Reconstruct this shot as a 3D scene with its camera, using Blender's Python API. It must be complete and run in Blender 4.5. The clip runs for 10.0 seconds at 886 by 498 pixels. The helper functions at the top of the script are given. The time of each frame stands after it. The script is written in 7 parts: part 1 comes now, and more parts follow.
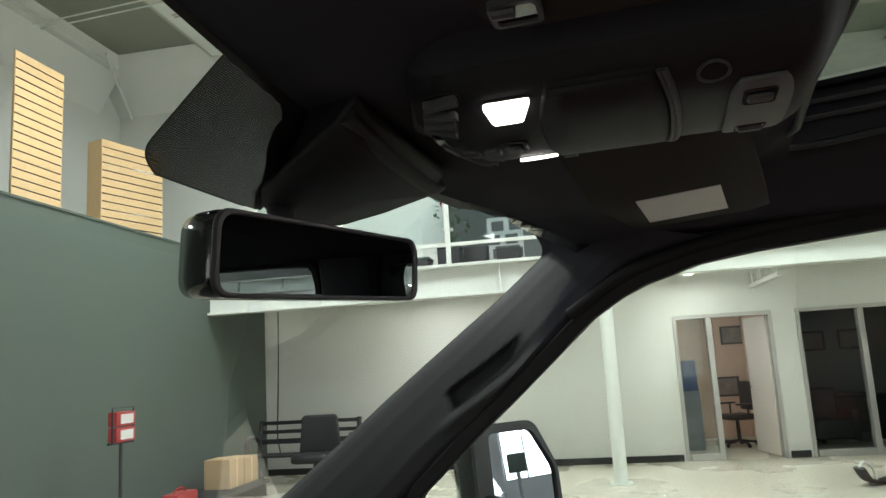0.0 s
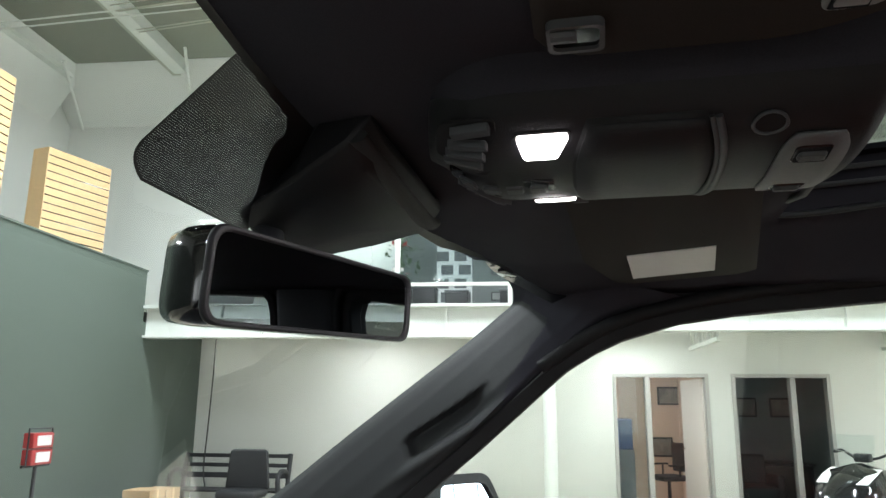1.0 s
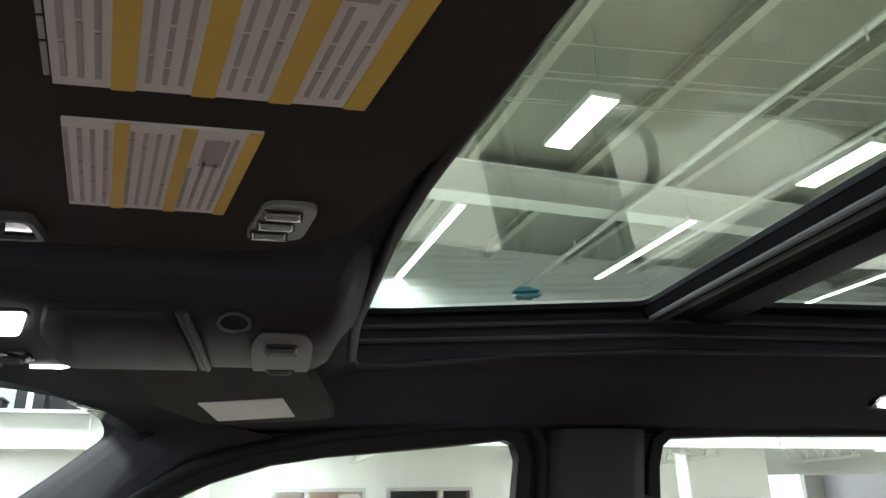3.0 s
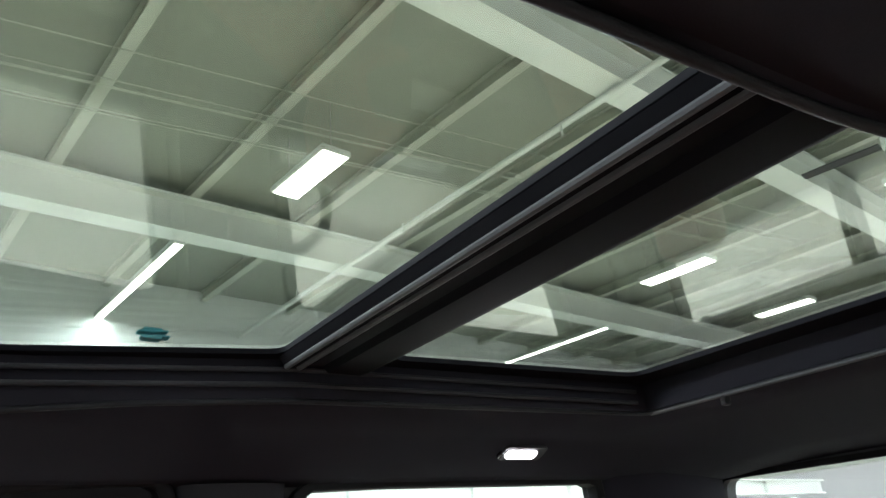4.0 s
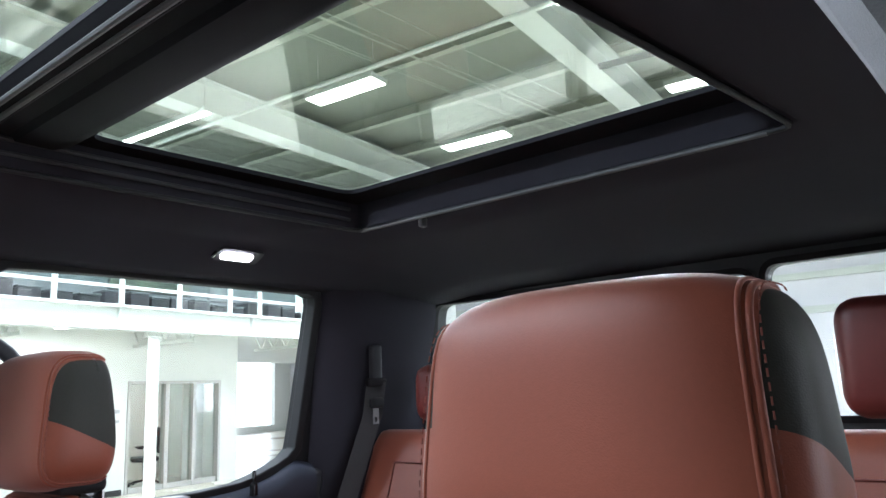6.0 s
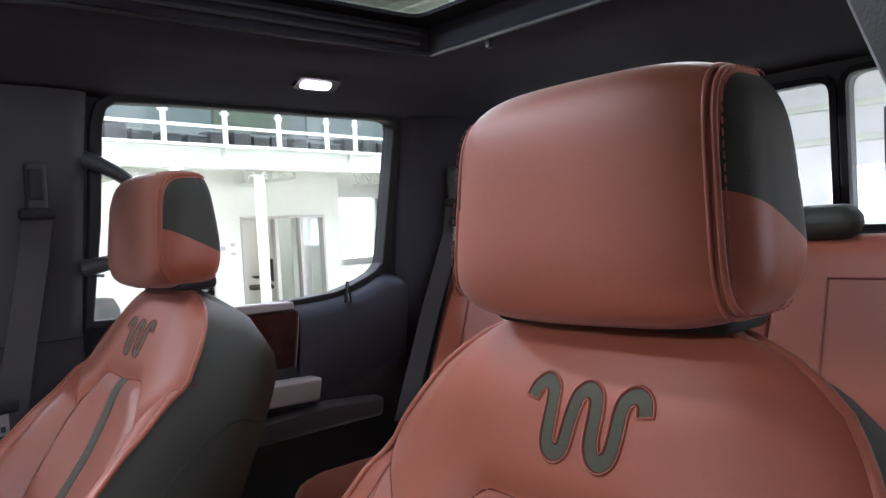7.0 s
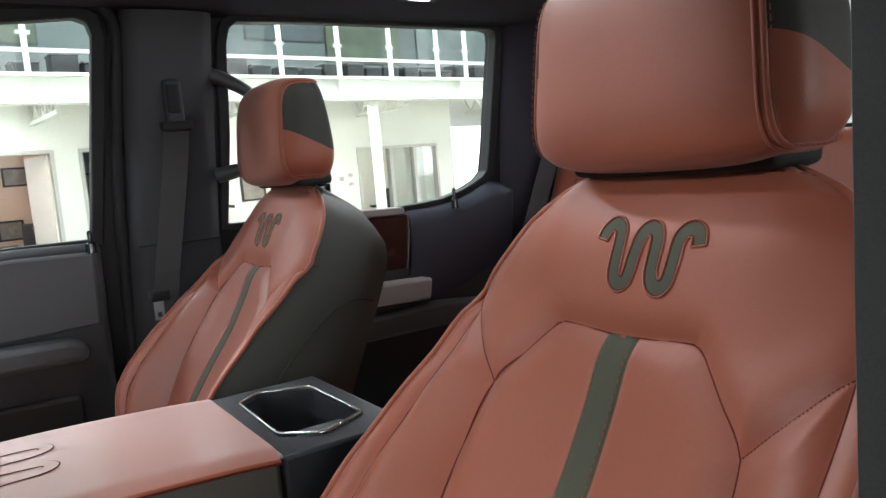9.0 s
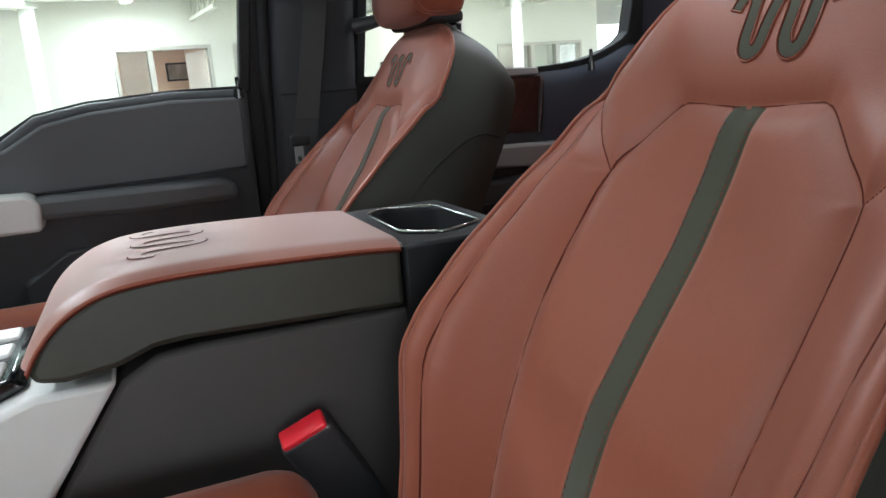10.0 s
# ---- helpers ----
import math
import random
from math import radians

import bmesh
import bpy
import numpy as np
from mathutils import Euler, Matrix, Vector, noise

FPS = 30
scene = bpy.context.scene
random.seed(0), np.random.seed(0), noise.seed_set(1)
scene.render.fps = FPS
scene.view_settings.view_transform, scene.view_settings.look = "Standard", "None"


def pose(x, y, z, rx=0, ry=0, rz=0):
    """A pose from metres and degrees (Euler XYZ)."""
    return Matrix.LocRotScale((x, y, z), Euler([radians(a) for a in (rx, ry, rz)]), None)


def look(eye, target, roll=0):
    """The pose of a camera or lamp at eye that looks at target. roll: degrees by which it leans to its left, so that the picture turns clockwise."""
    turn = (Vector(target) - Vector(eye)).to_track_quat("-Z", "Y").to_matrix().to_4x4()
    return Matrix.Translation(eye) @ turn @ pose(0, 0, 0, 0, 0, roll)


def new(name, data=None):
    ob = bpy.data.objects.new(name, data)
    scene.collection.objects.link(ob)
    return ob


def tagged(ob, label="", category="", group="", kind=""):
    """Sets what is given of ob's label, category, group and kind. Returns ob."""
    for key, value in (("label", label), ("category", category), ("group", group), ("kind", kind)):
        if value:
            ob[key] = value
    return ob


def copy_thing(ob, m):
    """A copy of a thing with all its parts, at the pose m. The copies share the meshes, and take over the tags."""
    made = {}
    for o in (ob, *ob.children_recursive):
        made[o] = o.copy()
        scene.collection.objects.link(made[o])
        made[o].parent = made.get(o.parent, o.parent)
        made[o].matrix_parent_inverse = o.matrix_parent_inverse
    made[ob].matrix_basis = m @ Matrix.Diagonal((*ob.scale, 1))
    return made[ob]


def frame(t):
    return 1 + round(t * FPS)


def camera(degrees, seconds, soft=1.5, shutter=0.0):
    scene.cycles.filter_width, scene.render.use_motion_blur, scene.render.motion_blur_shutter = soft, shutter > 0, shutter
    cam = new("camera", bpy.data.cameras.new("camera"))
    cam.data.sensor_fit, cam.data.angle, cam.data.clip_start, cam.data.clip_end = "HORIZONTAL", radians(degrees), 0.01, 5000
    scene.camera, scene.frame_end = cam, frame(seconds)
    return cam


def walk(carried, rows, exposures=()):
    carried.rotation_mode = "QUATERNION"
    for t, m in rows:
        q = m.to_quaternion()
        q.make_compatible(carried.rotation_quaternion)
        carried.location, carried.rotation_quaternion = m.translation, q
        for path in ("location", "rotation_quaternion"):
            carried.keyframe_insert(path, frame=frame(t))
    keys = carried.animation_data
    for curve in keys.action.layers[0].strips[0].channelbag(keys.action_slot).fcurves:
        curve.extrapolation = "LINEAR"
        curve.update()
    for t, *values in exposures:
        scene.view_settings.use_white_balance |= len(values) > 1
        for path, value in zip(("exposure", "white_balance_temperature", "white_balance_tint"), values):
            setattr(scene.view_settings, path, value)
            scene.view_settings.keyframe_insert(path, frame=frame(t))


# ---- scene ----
from mathutils.geometry import tessellate_polygon

cam = camera(62.2, 10.0)
PATH = [
    (0, (-0.483, 0.377, 1.55), (1.41, 0.935, 1.872), -3.4),
    (0.5, (-0.47, 0.418, 1.549), (1.422, 0.932, 1.948), -2.0),
    (1, (-0.452, 0.428, 1.557), (1.457, 0.84, 1.986), 0.5),
    (1.5, (-0.44, 0.407, 1.57), (1.49, 0.592, 2.061), 0.7),
    (2, (-0.45, 0.391, 1.581), (1.467, 0.377, 2.152), 0.3),
    (2.2, (-0.457, 0.386, 1.582), (1.449, 0.311, 2.183), -0.2),
    (3.3, (-0.477, 0.273, 1.603), (1.278, -0.343, 2.339), -2.1),
    (3.5, (-0.481, 0.248, 1.602), (1.205, -0.511, 2.363), -2.8),
    (4, (-0.49, 0.194, 1.595), (1.002, -0.879, 2.384), -5.1),
    (4.5, (-0.502, 0.108, 1.593), (0.847, -1.135, 2.39), -6.2),
    (5, (-0.525, 0.028, 1.553), (0.748, -1.301, 2.336), -4.5),
    (5.5, (-0.572, 0.042, 1.522), (0.698, -1.368, 2.158), -1.9),
    (6, (-0.624, 0.120, 1.496), (0.624, -1.396, 1.878), -2.35),
    (6.2, (-0.646, 0.140, 1.484), (0.627, -1.382, 1.739), -2.6),
    (7.3, (-0.721, 0.144, 1.442), (0.828, -1.116, 1.335), -3.2),
    (7.5, (-0.724, 0.152, 1.43), (0.861, -1.061, 1.301), -3.3),
    (8, (-0.752, 0.156, 1.436), (0.863, -1.01, 1.266), -5.0),
    (8.5, (-0.768, 0.168, 1.427), (0.864, -0.971, 1.233), -5.2),
    (9, (-0.785, 0.174, 1.405), (0.879, -0.913, 1.182), -4.9),
    (9.5, (-0.8, 0.176, 1.366), (0.912, -0.82, 1.087), -4.7),
    (9.8, (-0.808, 0.176, 1.328), (0.963, -0.679, 0.962), -4.2),
    (10, (-0.812, 0.178, 1.302), (0.997, -0.548, 0.858), -4.5),
]

# ---- light and exposure ----
EXPOSURES = [(0.0, -0.62, 6850, 8), (0.5, -0.31, 6600, 8), (1.0, -0.05, 6500, 11), (2.2, 0.16, 6300, 11), (3.3, 0.14, 6350, 12), (4.1, 0.24, 6200, 12), (5.0, 0.56, 5900, 12), (6.2, 0.74, 5850, 16), (7.3, 0.70, 6200, 22), (8.5, 0.68, 6450, 13), (9.3, 0.60, 6400, 12), (10.0, 0.42, 6300, 9)]
walk(cam, [(t, look(eye, target, roll)) for t, eye, target, roll in PATH], EXPOSURES)

world = bpy.data.worlds.new("daylight")
scene.world = world
world.use_nodes = True
wn = world.node_tree
sky = wn.nodes.new("ShaderNodeTexSky")
sky.sky_type, sky.sun_disc, sky.sun_elevation, sky.sun_rotation = "NISHITA", False, radians(40), radians(200)
wn.links.new(sky.outputs[0], wn.nodes["Background"].inputs[0])
wn.nodes["Background"].inputs[1].default_value = 0.12

# the showroom stands turned by six degrees against the truck: e across, n along the far wall
SHOW = pose(0, 0, 0, 0, 0, 6)
ONE = Matrix.Identity(4)
PLACED = {}


# ---- materials ----
def material(name, colour, rough=0.6, metal=0.0, spread=0.12, scale=40.0, bump=0.0, bump_scale=200.0, cells=False, stain=0.0, stain_scale=3.0, coat=0.0, random_value=0.0, sheen=0.0, even=False, spec=0.5):
    m = bpy.data.materials.new(name)
    m.use_nodes = True
    t = m.node_tree
    n, l = t.nodes, t.links
    b = n["Principled BSDF"]
    b.inputs["Metallic"].default_value = metal
    b.inputs["Coat Weight"].default_value = coat
    b.inputs["Specular IOR Level"].default_value = spec
    b.inputs["Sheen Weight"].default_value = sheen
    tc = n.new("ShaderNodeTexCoord")
    grain = n.new("ShaderNodeTexNoise")
    grain.inputs["Scale"].default_value, grain.inputs["Detail"].default_value = scale, 6
    l.new(tc.outputs["Object"], grain.inputs["Vector"])
    big = n.new("ShaderNodeTexNoise")
    big.inputs["Scale"].default_value, big.inputs["Detail"].default_value = stain_scale, 4
    l.new(tc.outputs["Object"], big.inputs["Vector"])
    add = n.new("ShaderNodeMath")
    add.operation = "MULTIPLY_ADD"
    l.new(grain.outputs["Fac"], add.inputs[0])
    add.inputs[1].default_value, add.inputs[2].default_value = spread * 2, 1 - spread
    add2 = n.new("ShaderNodeMath")
    add2.operation = "MULTIPLY_ADD"
    l.new(big.outputs["Fac"], add2.inputs[0])
    add2.inputs[1].default_value, add2.inputs[2].default_value = stain * 2, 1 - stain
    mul = n.new("ShaderNodeMath")
    mul.operation = "MULTIPLY"
    l.new(add.outputs[0], mul.inputs[0])
    l.new(add2.outputs[0], mul.inputs[1])
    value = mul
    if random_value:
        info = n.new("ShaderNodeObjectInfo")
        r = n.new("ShaderNodeMath")
        r.operation = "MULTIPLY_ADD"
        l.new(info.outputs["Random"], r.inputs[0])
        r.inputs[1].default_value, r.inputs[2].default_value = random_value * 2, 1 - random_value
        value = n.new("ShaderNodeMath")
        value.operation = "MULTIPLY"
        l.new(mul.outputs[0], value.inputs[0])
        l.new(r.outputs[0], value.inputs[1])
    tint = n.new("ShaderNodeVectorMath")
    tint.operation = "SCALE"
    tint.inputs[0].default_value = colour
    l.new(value.outputs[0], tint.inputs["Scale"])
    l.new(tint.outputs[0], b.inputs["Base Color"])
    rr = n.new("ShaderNodeMath")
    rr.operation = "MULTIPLY_ADD"
    l.new(big.outputs["Fac"], rr.inputs[0])
    rr.inputs[1].default_value, rr.inputs[2].default_value = (0.0, rough) if even else (0.14, max(0.02, rough - 0.07))
    l.new(rr.outputs[0], b.inputs["Roughness"])
    if bump:
        tex = n.new("ShaderNodeTexVoronoi" if cells else "ShaderNodeTexNoise")
        tex.inputs["Scale"].default_value = bump_scale
        l.new(tc.outputs["Object"], tex.inputs["Vector"])
        bp = n.new("ShaderNodeBump")
        bp.inputs["Strength"].default_value, bp.inputs["Distance"].default_value = bump, 0.001
        l.new(tex.outputs["Distance" if cells else "Fac"], bp.inputs["Height"])
        l.new(bp.outputs[0], b.inputs["Normal"])
    return m


def glowing(name, colour, strength):
    m = bpy.data.materials.new(name)
    m.use_nodes = True
    b = m.node_tree.nodes["Principled BSDF"]
    b.inputs["Base Color"].default_value = (0.8, 0.8, 0.8, 1)
    b.inputs["Emission Color"].default_value = (*colour, 1)
    b.inputs["Emission Strength"].default_value = strength
    return m


def pane_material(name, tint=(0.9, 0.95, 0.92), gloss=1.0):
    m = bpy.data.materials.new(name)
    m.use_nodes = True
    t = m.node_tree
    n, l = t.nodes, t.links
    n.remove(n["Principled BSDF"])
    clear, shine, mix, lw = n.new("ShaderNodeBsdfTransparent"), n.new("ShaderNodeBsdfGlossy"), n.new("ShaderNodeMixShader"), n.new("ShaderNodeLayerWeight")
    clear.inputs[0].default_value = (*tint, 1)
    shine.inputs["Roughness"].default_value = 0.01
    lw.inputs["Blend"].default_value = 0.5
    power, k = n.new("ShaderNodeMath"), n.new("ShaderNodeMath")
    power.operation, k.operation = "POWER", "MULTIPLY_ADD"
    power.inputs[1].default_value = 5.0
    k.use_clamp = True
    k.inputs[1].default_value, k.inputs[2].default_value = 0.9 * gloss, 0.035 * gloss
    l.new(lw.outputs["Facing"], power.inputs[0])
    l.new(power.outputs[0], k.inputs[0])
    l.new(k.outputs[0], mix.inputs[0])
    l.new(clear.outputs[0], mix.inputs[1])
    l.new(shine.outputs[0], mix.inputs[2])
    l.new(mix.outputs[0], n["Material Output"].inputs[0])
    return m


LEATHER = material("terracotta_leather", (0.226, 0.055, 0.028), 0.48, spec=0.34, sheen=0.14, spread=0.06, scale=300, bump=0.08, bump_scale=900, cells=True, stain=0.06, stain_scale=6)
LEATHER_DARK = material("charcoal_leather", (0.0270, 0.0255, 0.0200), 0.60, spec=0.28, spread=0.08, scale=300, bump=0.10, bump_scale=900, cells=True, stain=0.08)
# Lid leather: reflected light imitated by a paler colour and extra sheen.
LEATHER_SHEEN = material("polished_terracotta_leather", (0.245, 0.070, 0.044), 0.42, spec=0.8, sheen=0.42, spread=0.06, scale=300, bump=0.06, bump_scale=900, cells=True, stain=0.06, stain_scale=6)
LEATHER_OLIVE = material("dark_olive_leather", (0.029, 0.030, 0.022), 0.5, spread=0.08, scale=300, bump=0.10, bump_scale=900, cells=True, stain=0.08)
LEATHER_MAROON = material("maroon_leather", (0.12, 0.020, 0.016), 0.42, spread=0.08, scale=300, bump=0.10, bump_scale=900, cells=True)
OLIVE = material("olive_suede_inlay", (0.048, 0.048, 0.031), 0.85, spec=0.2, sheen=0.25, spread=0.12, scale=400, bump=0.2, bump_scale=1200)
THREAD = material("rust_thread", (0.17, 0.035, 0.02), 0.6)
# Dark rust that paints the shade lying in seams and badge edges.
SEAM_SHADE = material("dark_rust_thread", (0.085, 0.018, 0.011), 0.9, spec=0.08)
HEADLINER = material("black_headliner_cloth", (0.038, 0.0370, 0.0460), 0.95, spec=0.1, spread=0.2, scale=900, bump=0.3, bump_scale=1500, stain=0.06)
TRIM = material("black_grained_plastic", (0.033, 0.035, 0.039), 0.5, spread=0.1, scale=400, bump=0.25, bump_scale=900, cells=True, stain=0.06)
# Black vinyl with the blue of rear-window daylight mixed into its colour.
TRIM_SOFT = material("soft_navy_black_vinyl", (0.030, 0.036, 0.053), 0.55, spread=0.1, scale=400, bump=0.15, bump_scale=900, cells=True, stain=0.06)
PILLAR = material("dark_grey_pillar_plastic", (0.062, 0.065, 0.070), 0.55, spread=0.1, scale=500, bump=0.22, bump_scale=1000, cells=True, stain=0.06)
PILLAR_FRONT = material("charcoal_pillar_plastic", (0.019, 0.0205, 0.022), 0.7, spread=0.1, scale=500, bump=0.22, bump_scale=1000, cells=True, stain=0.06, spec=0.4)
CONSOLE_BODY = material("warm_grey_console_plastic", (0.041, 0.038, 0.037), 0.55, spread=0.1, scale=500, bump=0.15, bump_scale=1000, cells=True, stain=0.05)
CONSOLE_GREY = material("charcoal_console_plastic", (0.0115, 0.0120, 0.0140), 0.55, spec=0.3, spread=0.1, scale=500, bump=0.15, bump_scale=1000, cells=True)
GLOSS_BLACK = material("glossy_black_plastic", (0.008, 0.008, 0.009), 0.12, spread=0.05, coat=0.3)
# Pillar plastic lightened for the showroom light on the driver's pillar.
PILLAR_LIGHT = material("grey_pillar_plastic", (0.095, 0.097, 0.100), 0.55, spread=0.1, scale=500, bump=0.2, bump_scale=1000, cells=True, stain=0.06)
BAR_BLACK = material("matt_black_bar_paint", (0.0075, 0.0075, 0.0095), 0.72, spec=0.10, spread=0.08, bump=0.08, bump_scale=600)
RUBBER = material("black_rubber_seal", (0.012, 0.012, 0.013), 0.7, spread=0.1, spec=0.3)
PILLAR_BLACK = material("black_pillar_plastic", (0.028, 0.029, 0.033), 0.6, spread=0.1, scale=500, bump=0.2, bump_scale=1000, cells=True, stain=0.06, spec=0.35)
BELT = material("black_belt_webbing", (0.034, 0.033, 0.034), 0.85, spread=0.25, scale=600, bump=0.3, bump_scale=700)
SILVER = material("satin_silver_plastic", (0.56, 0.56, 0.55), 0.38, metal=0.1, spread=0.04)
SILVER_DIM = material("pewter_plastic", (0.30, 0.29, 0.285), 0.42, metal=0.1, spread=0.04)
# Silver plastic darkened to stand for the dim light in the cab.
DIM_SILVER = material("dull_silver_plastic", (0.20, 0.20, 0.20), 0.4, spread=0.04)
CHROME = material("chrome_trim", (0.75, 0.75, 0.76), 0.12, metal=1.0, spread=0.02)
WOOD_TRIM = material("dark_red_wood_trim", (0.014, 0.0055, 0.0055), 0.25, spread=0.35, scale=30, stain=0.3, stain_scale=14, coat=0.4)
VISOR_CLOTH = material("dark_brown_visor_cloth", (0.036, 0.0320, 0.0295), 0.95, spec=0.1, spread=0.2, scale=900, bump=0.3, bump_scale=1500)
PAPER = material("white_label_paper", (0.62, 0.60, 0.60), 0.7, spread=0.05, scale=80)
PAPER_YELLOW = material("yellow_label_print", (0.58, 0.40, 0.075), 0.7, spread=0.05)
INK = material("grey_label_print", (0.34, 0.33, 0.34), 0.7)
RED_BUTTON = material("red_plastic_button", (0.85, 0.022, 0.040), 0.35)
MIRROR = material("mirror_silver", (0.40, 0.44, 0.50), 0.0, metal=1.0, spread=0.0, even=True)
DIM_MIRROR = material("dimming_mirror_silver", (0.26, 0.29, 0.31), 0.0, metal=1.0, spread=0.0, even=True)
SHELL = material("black_truck_paint", (0.012, 0.012, 0.014), 0.2, spread=0.05, coat=1.0)
FRIT = material("black_ceramic_frit", (0.01, 0.01, 0.01), 0.4)
GLASS = pane_material("clear_cab_glass", (0.93, 0.96, 0.94))
ROOF_GLASS = pane_material("tinted_roof_glass", (0.84, 0.88, 0.83), 1.6)
SHOP_GLASS = pane_material("clear_shop_glass", (0.88, 0.93, 0.93), 0.5)
CAB_LAMP = glowing("lit_cab_lamp", (1.0, 0.93, 0.95), 14.0)
SHOP_LAMP = glowing("lit_tube_diffuser", (0.97, 1.0, 0.92), 9.0)

WALL_WHITE = material("white_painted_wall", (0.62, 0.63, 0.60), 0.7, spread=0.03, scale=60, bump=0.12, bump_scale=60, stain=0.05, stain_scale=0.8)
# Wall colour takes the lilac-grey of the ceiling receding behind the truck.
WALL_LILAC = material("lilac_grey_painted_wall", (0.74, 0.72, 0.77), 0.7, spread=0.04, scale=50, stain=0.08, stain_scale=0.6)
WALL_GREY = material("grey_painted_partition", (0.068, 0.087, 0.072), 0.75, spread=0.04, scale=50, bump=0.1, bump_scale=50, stain=0.10, stain_scale=0.5)
STEEL_WHITE = material("white_painted_steel", (0.62, 0.64, 0.60), 0.5, spread=0.04, scale=30, stain=0.06, stain_scale=1.2)
PURLIN = material("grey_painted_purlin_steel", (0.37, 0.38, 0.32), 0.55, spread=0.05, scale=30, stain=0.08, stain_scale=1.2)
DECK = material("grey_green_roof_deck", (0.225, 0.236, 0.195), 0.75, spread=0.08, scale=12, stain=0.15, stain_scale=0.6)
CONCRETE = material("pale_polished_concrete", (0.50, 0.46, 0.38), 0.28, spread=0.06, scale=14, stain=0.05, stain_scale=0.7)
FRAME_GREY = material("brushed_aluminium_frame", (0.42, 0.41, 0.39), 0.42, metal=0.5, spread=0.06)
PEACH = material("peach_office_paint", (0.62, 0.44, 0.34), 0.8, spread=0.03, stain=0.04)
# Grey paint darkened to carry the dimness of the unlit office.
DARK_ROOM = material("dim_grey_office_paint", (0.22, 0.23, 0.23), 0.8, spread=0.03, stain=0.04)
DOOR_WHITE = material("white_office_door", (0.66, 0.60, 0.56), 0.5, spread=0.03)
BASE_BLACK = material("black_vinyl_baseboard", (0.012, 0.012, 0.013), 0.4)
SLAT_WOOD = material("maple_slatwall", (0.62, 0.42, 0.22), 0.5, spread=0.15, scale=18, stain=0.1, stain_scale=4)
CARD = material("brown_cardboard", (0.46, 0.31, 0.17), 0.85, spread=0.1, scale=60)
BLACK_THING = material("matt_black_rubber", (0.0125, 0.0125, 0.0145), 0.6)
RED_PAINT = material("red_enamel", (0.34, 0.025, 0.025), 0.35)
DISPLAY_GREY = material("slate_grey_display_wall", (0.09, 0.10, 0.10), 0.75, spread=0.08, stain=0.15, stain_scale=1.0)
LEAF = material("green_house_plant", (0.05, 0.10, 0.04), 0.6, spread=0.3, scale=40, random_value=0.3)


# ---- builders ----
def thing(name, label, category, base=(0, 0, 0), m=ONE, group="", kind=""):
    ob = new(name)
    ob.empty_display_size = 0.05
    ob.matrix_basis = m @ Matrix.Translation(base)
    PLACED[ob] = ob.matrix_basis.copy()
    return tagged(ob, label, category, group, kind)


def part(name, bm, mat, parent=None, label="", m=ONE, smooth=35, bevel=0.0, normals=None):
    """Links a bmesh, given in the coordinates of m, as one mesh object under parent."""
    if normals is None:
        bmesh.ops.recalc_face_normals(bm, faces=bm.faces)
    me = bpy.data.meshes.new(name)
    bm.to_mesh(me)
    bm.free()
    ob = new(name, me)
    for one in (mat if isinstance(mat, (list, tuple)) else (mat,)):
        me.materials.append(one)
    if parent:
        ob.parent = parent
        ob.matrix_parent_inverse = PLACED[parent].inverted()
    ob.matrix_basis = m
    PLACED[ob] = m.copy()
    if smooth:
        me.shade_smooth()
        if smooth < 180:
            me.set_sharp_from_angle(angle=radians(smooth))
    if normals is not None:
        me.normals_split_custom_set_from_vertices(normals)
    if bevel:
        b = ob.modifiers.new("edges", "BEVEL")
        b.width, b.segments, b.limit_method, b.angle_limit = bevel, 2, "ANGLE", radians(40)
    return tagged(ob, label)


def structure(name, bm, mat, label, category, m=ONE, smooth=35, bevel=0.0):
    return tagged(part(name, bm, mat, None, label, m, smooth, bevel), label, category, kind="structure")


def box(bm, x0, x1, y0, y1, z0, z1):
    v = [bm.verts.new((x, y, z)) for x in (x0, x1) for y in (y0, y1) for z in (z0, z1)]
    for f in ((0, 1, 3, 2), (4, 6, 7, 5), (0, 4, 5, 1), (2, 3, 7, 6), (0, 2, 6, 4), (1, 5, 7, 3)):
        bm.faces.new([v[i] for i in f])
    return bm


def boxes(*rows):
    bm = bmesh.new()
    for r in rows:
        box(bm, *r)
    return bm


def soft_box(x0, x1, y0, y1, z0, z1, r=0.01, seg=3):
    bm = boxes((x0, x1, y0, y1, z0, z1))
    bmesh.ops.bevel(bm, geom=bm.edges[:], offset=r, segments=seg, profile=0.5, affect="EDGES", clamp_overlap=True)
    return bm


def tube(bm, pts, r, seg=10, flat=1.0, cap=True):
    """A round bar along points; flat squeezes it across its second side."""
    pts = [Vector(p) for p in pts]
    up = Vector((0, 0, 1))
    rings = []
    side = None
    for i, p in enumerate(pts):
        d = (pts[min(i + 1, len(pts) - 1)] - pts[max(i - 1, 0)]).normalized()
        if side is None:
            side = d.cross(up if abs(d.z) < 0.9 else Vector((0, 1, 0))).normalized()
        else:
            side = (side - d * side.dot(d)).normalized()
        other = d.cross(side)
        rad = r[i] if isinstance(r, (list, tuple)) else r
        rings.append([bm.verts.new(p + side * math.cos(a) * rad + other * math.sin(a) * rad * flat) for a in [2 * math.pi * k / seg for k in range(seg)]])
    for a, b in zip(rings, rings[1:]):
        for k in range(seg):
            bm.faces.new((a[k], a[(k + 1) % seg], b[(k + 1) % seg], b[k]))
    if cap:
        bm.faces.new(rings[0])
        bm.faces.new(rings[-1][::-1])
    return bm


def rod(a, b, r, seg=10):
    return tube(bmesh.new(), [a, b], r, seg)


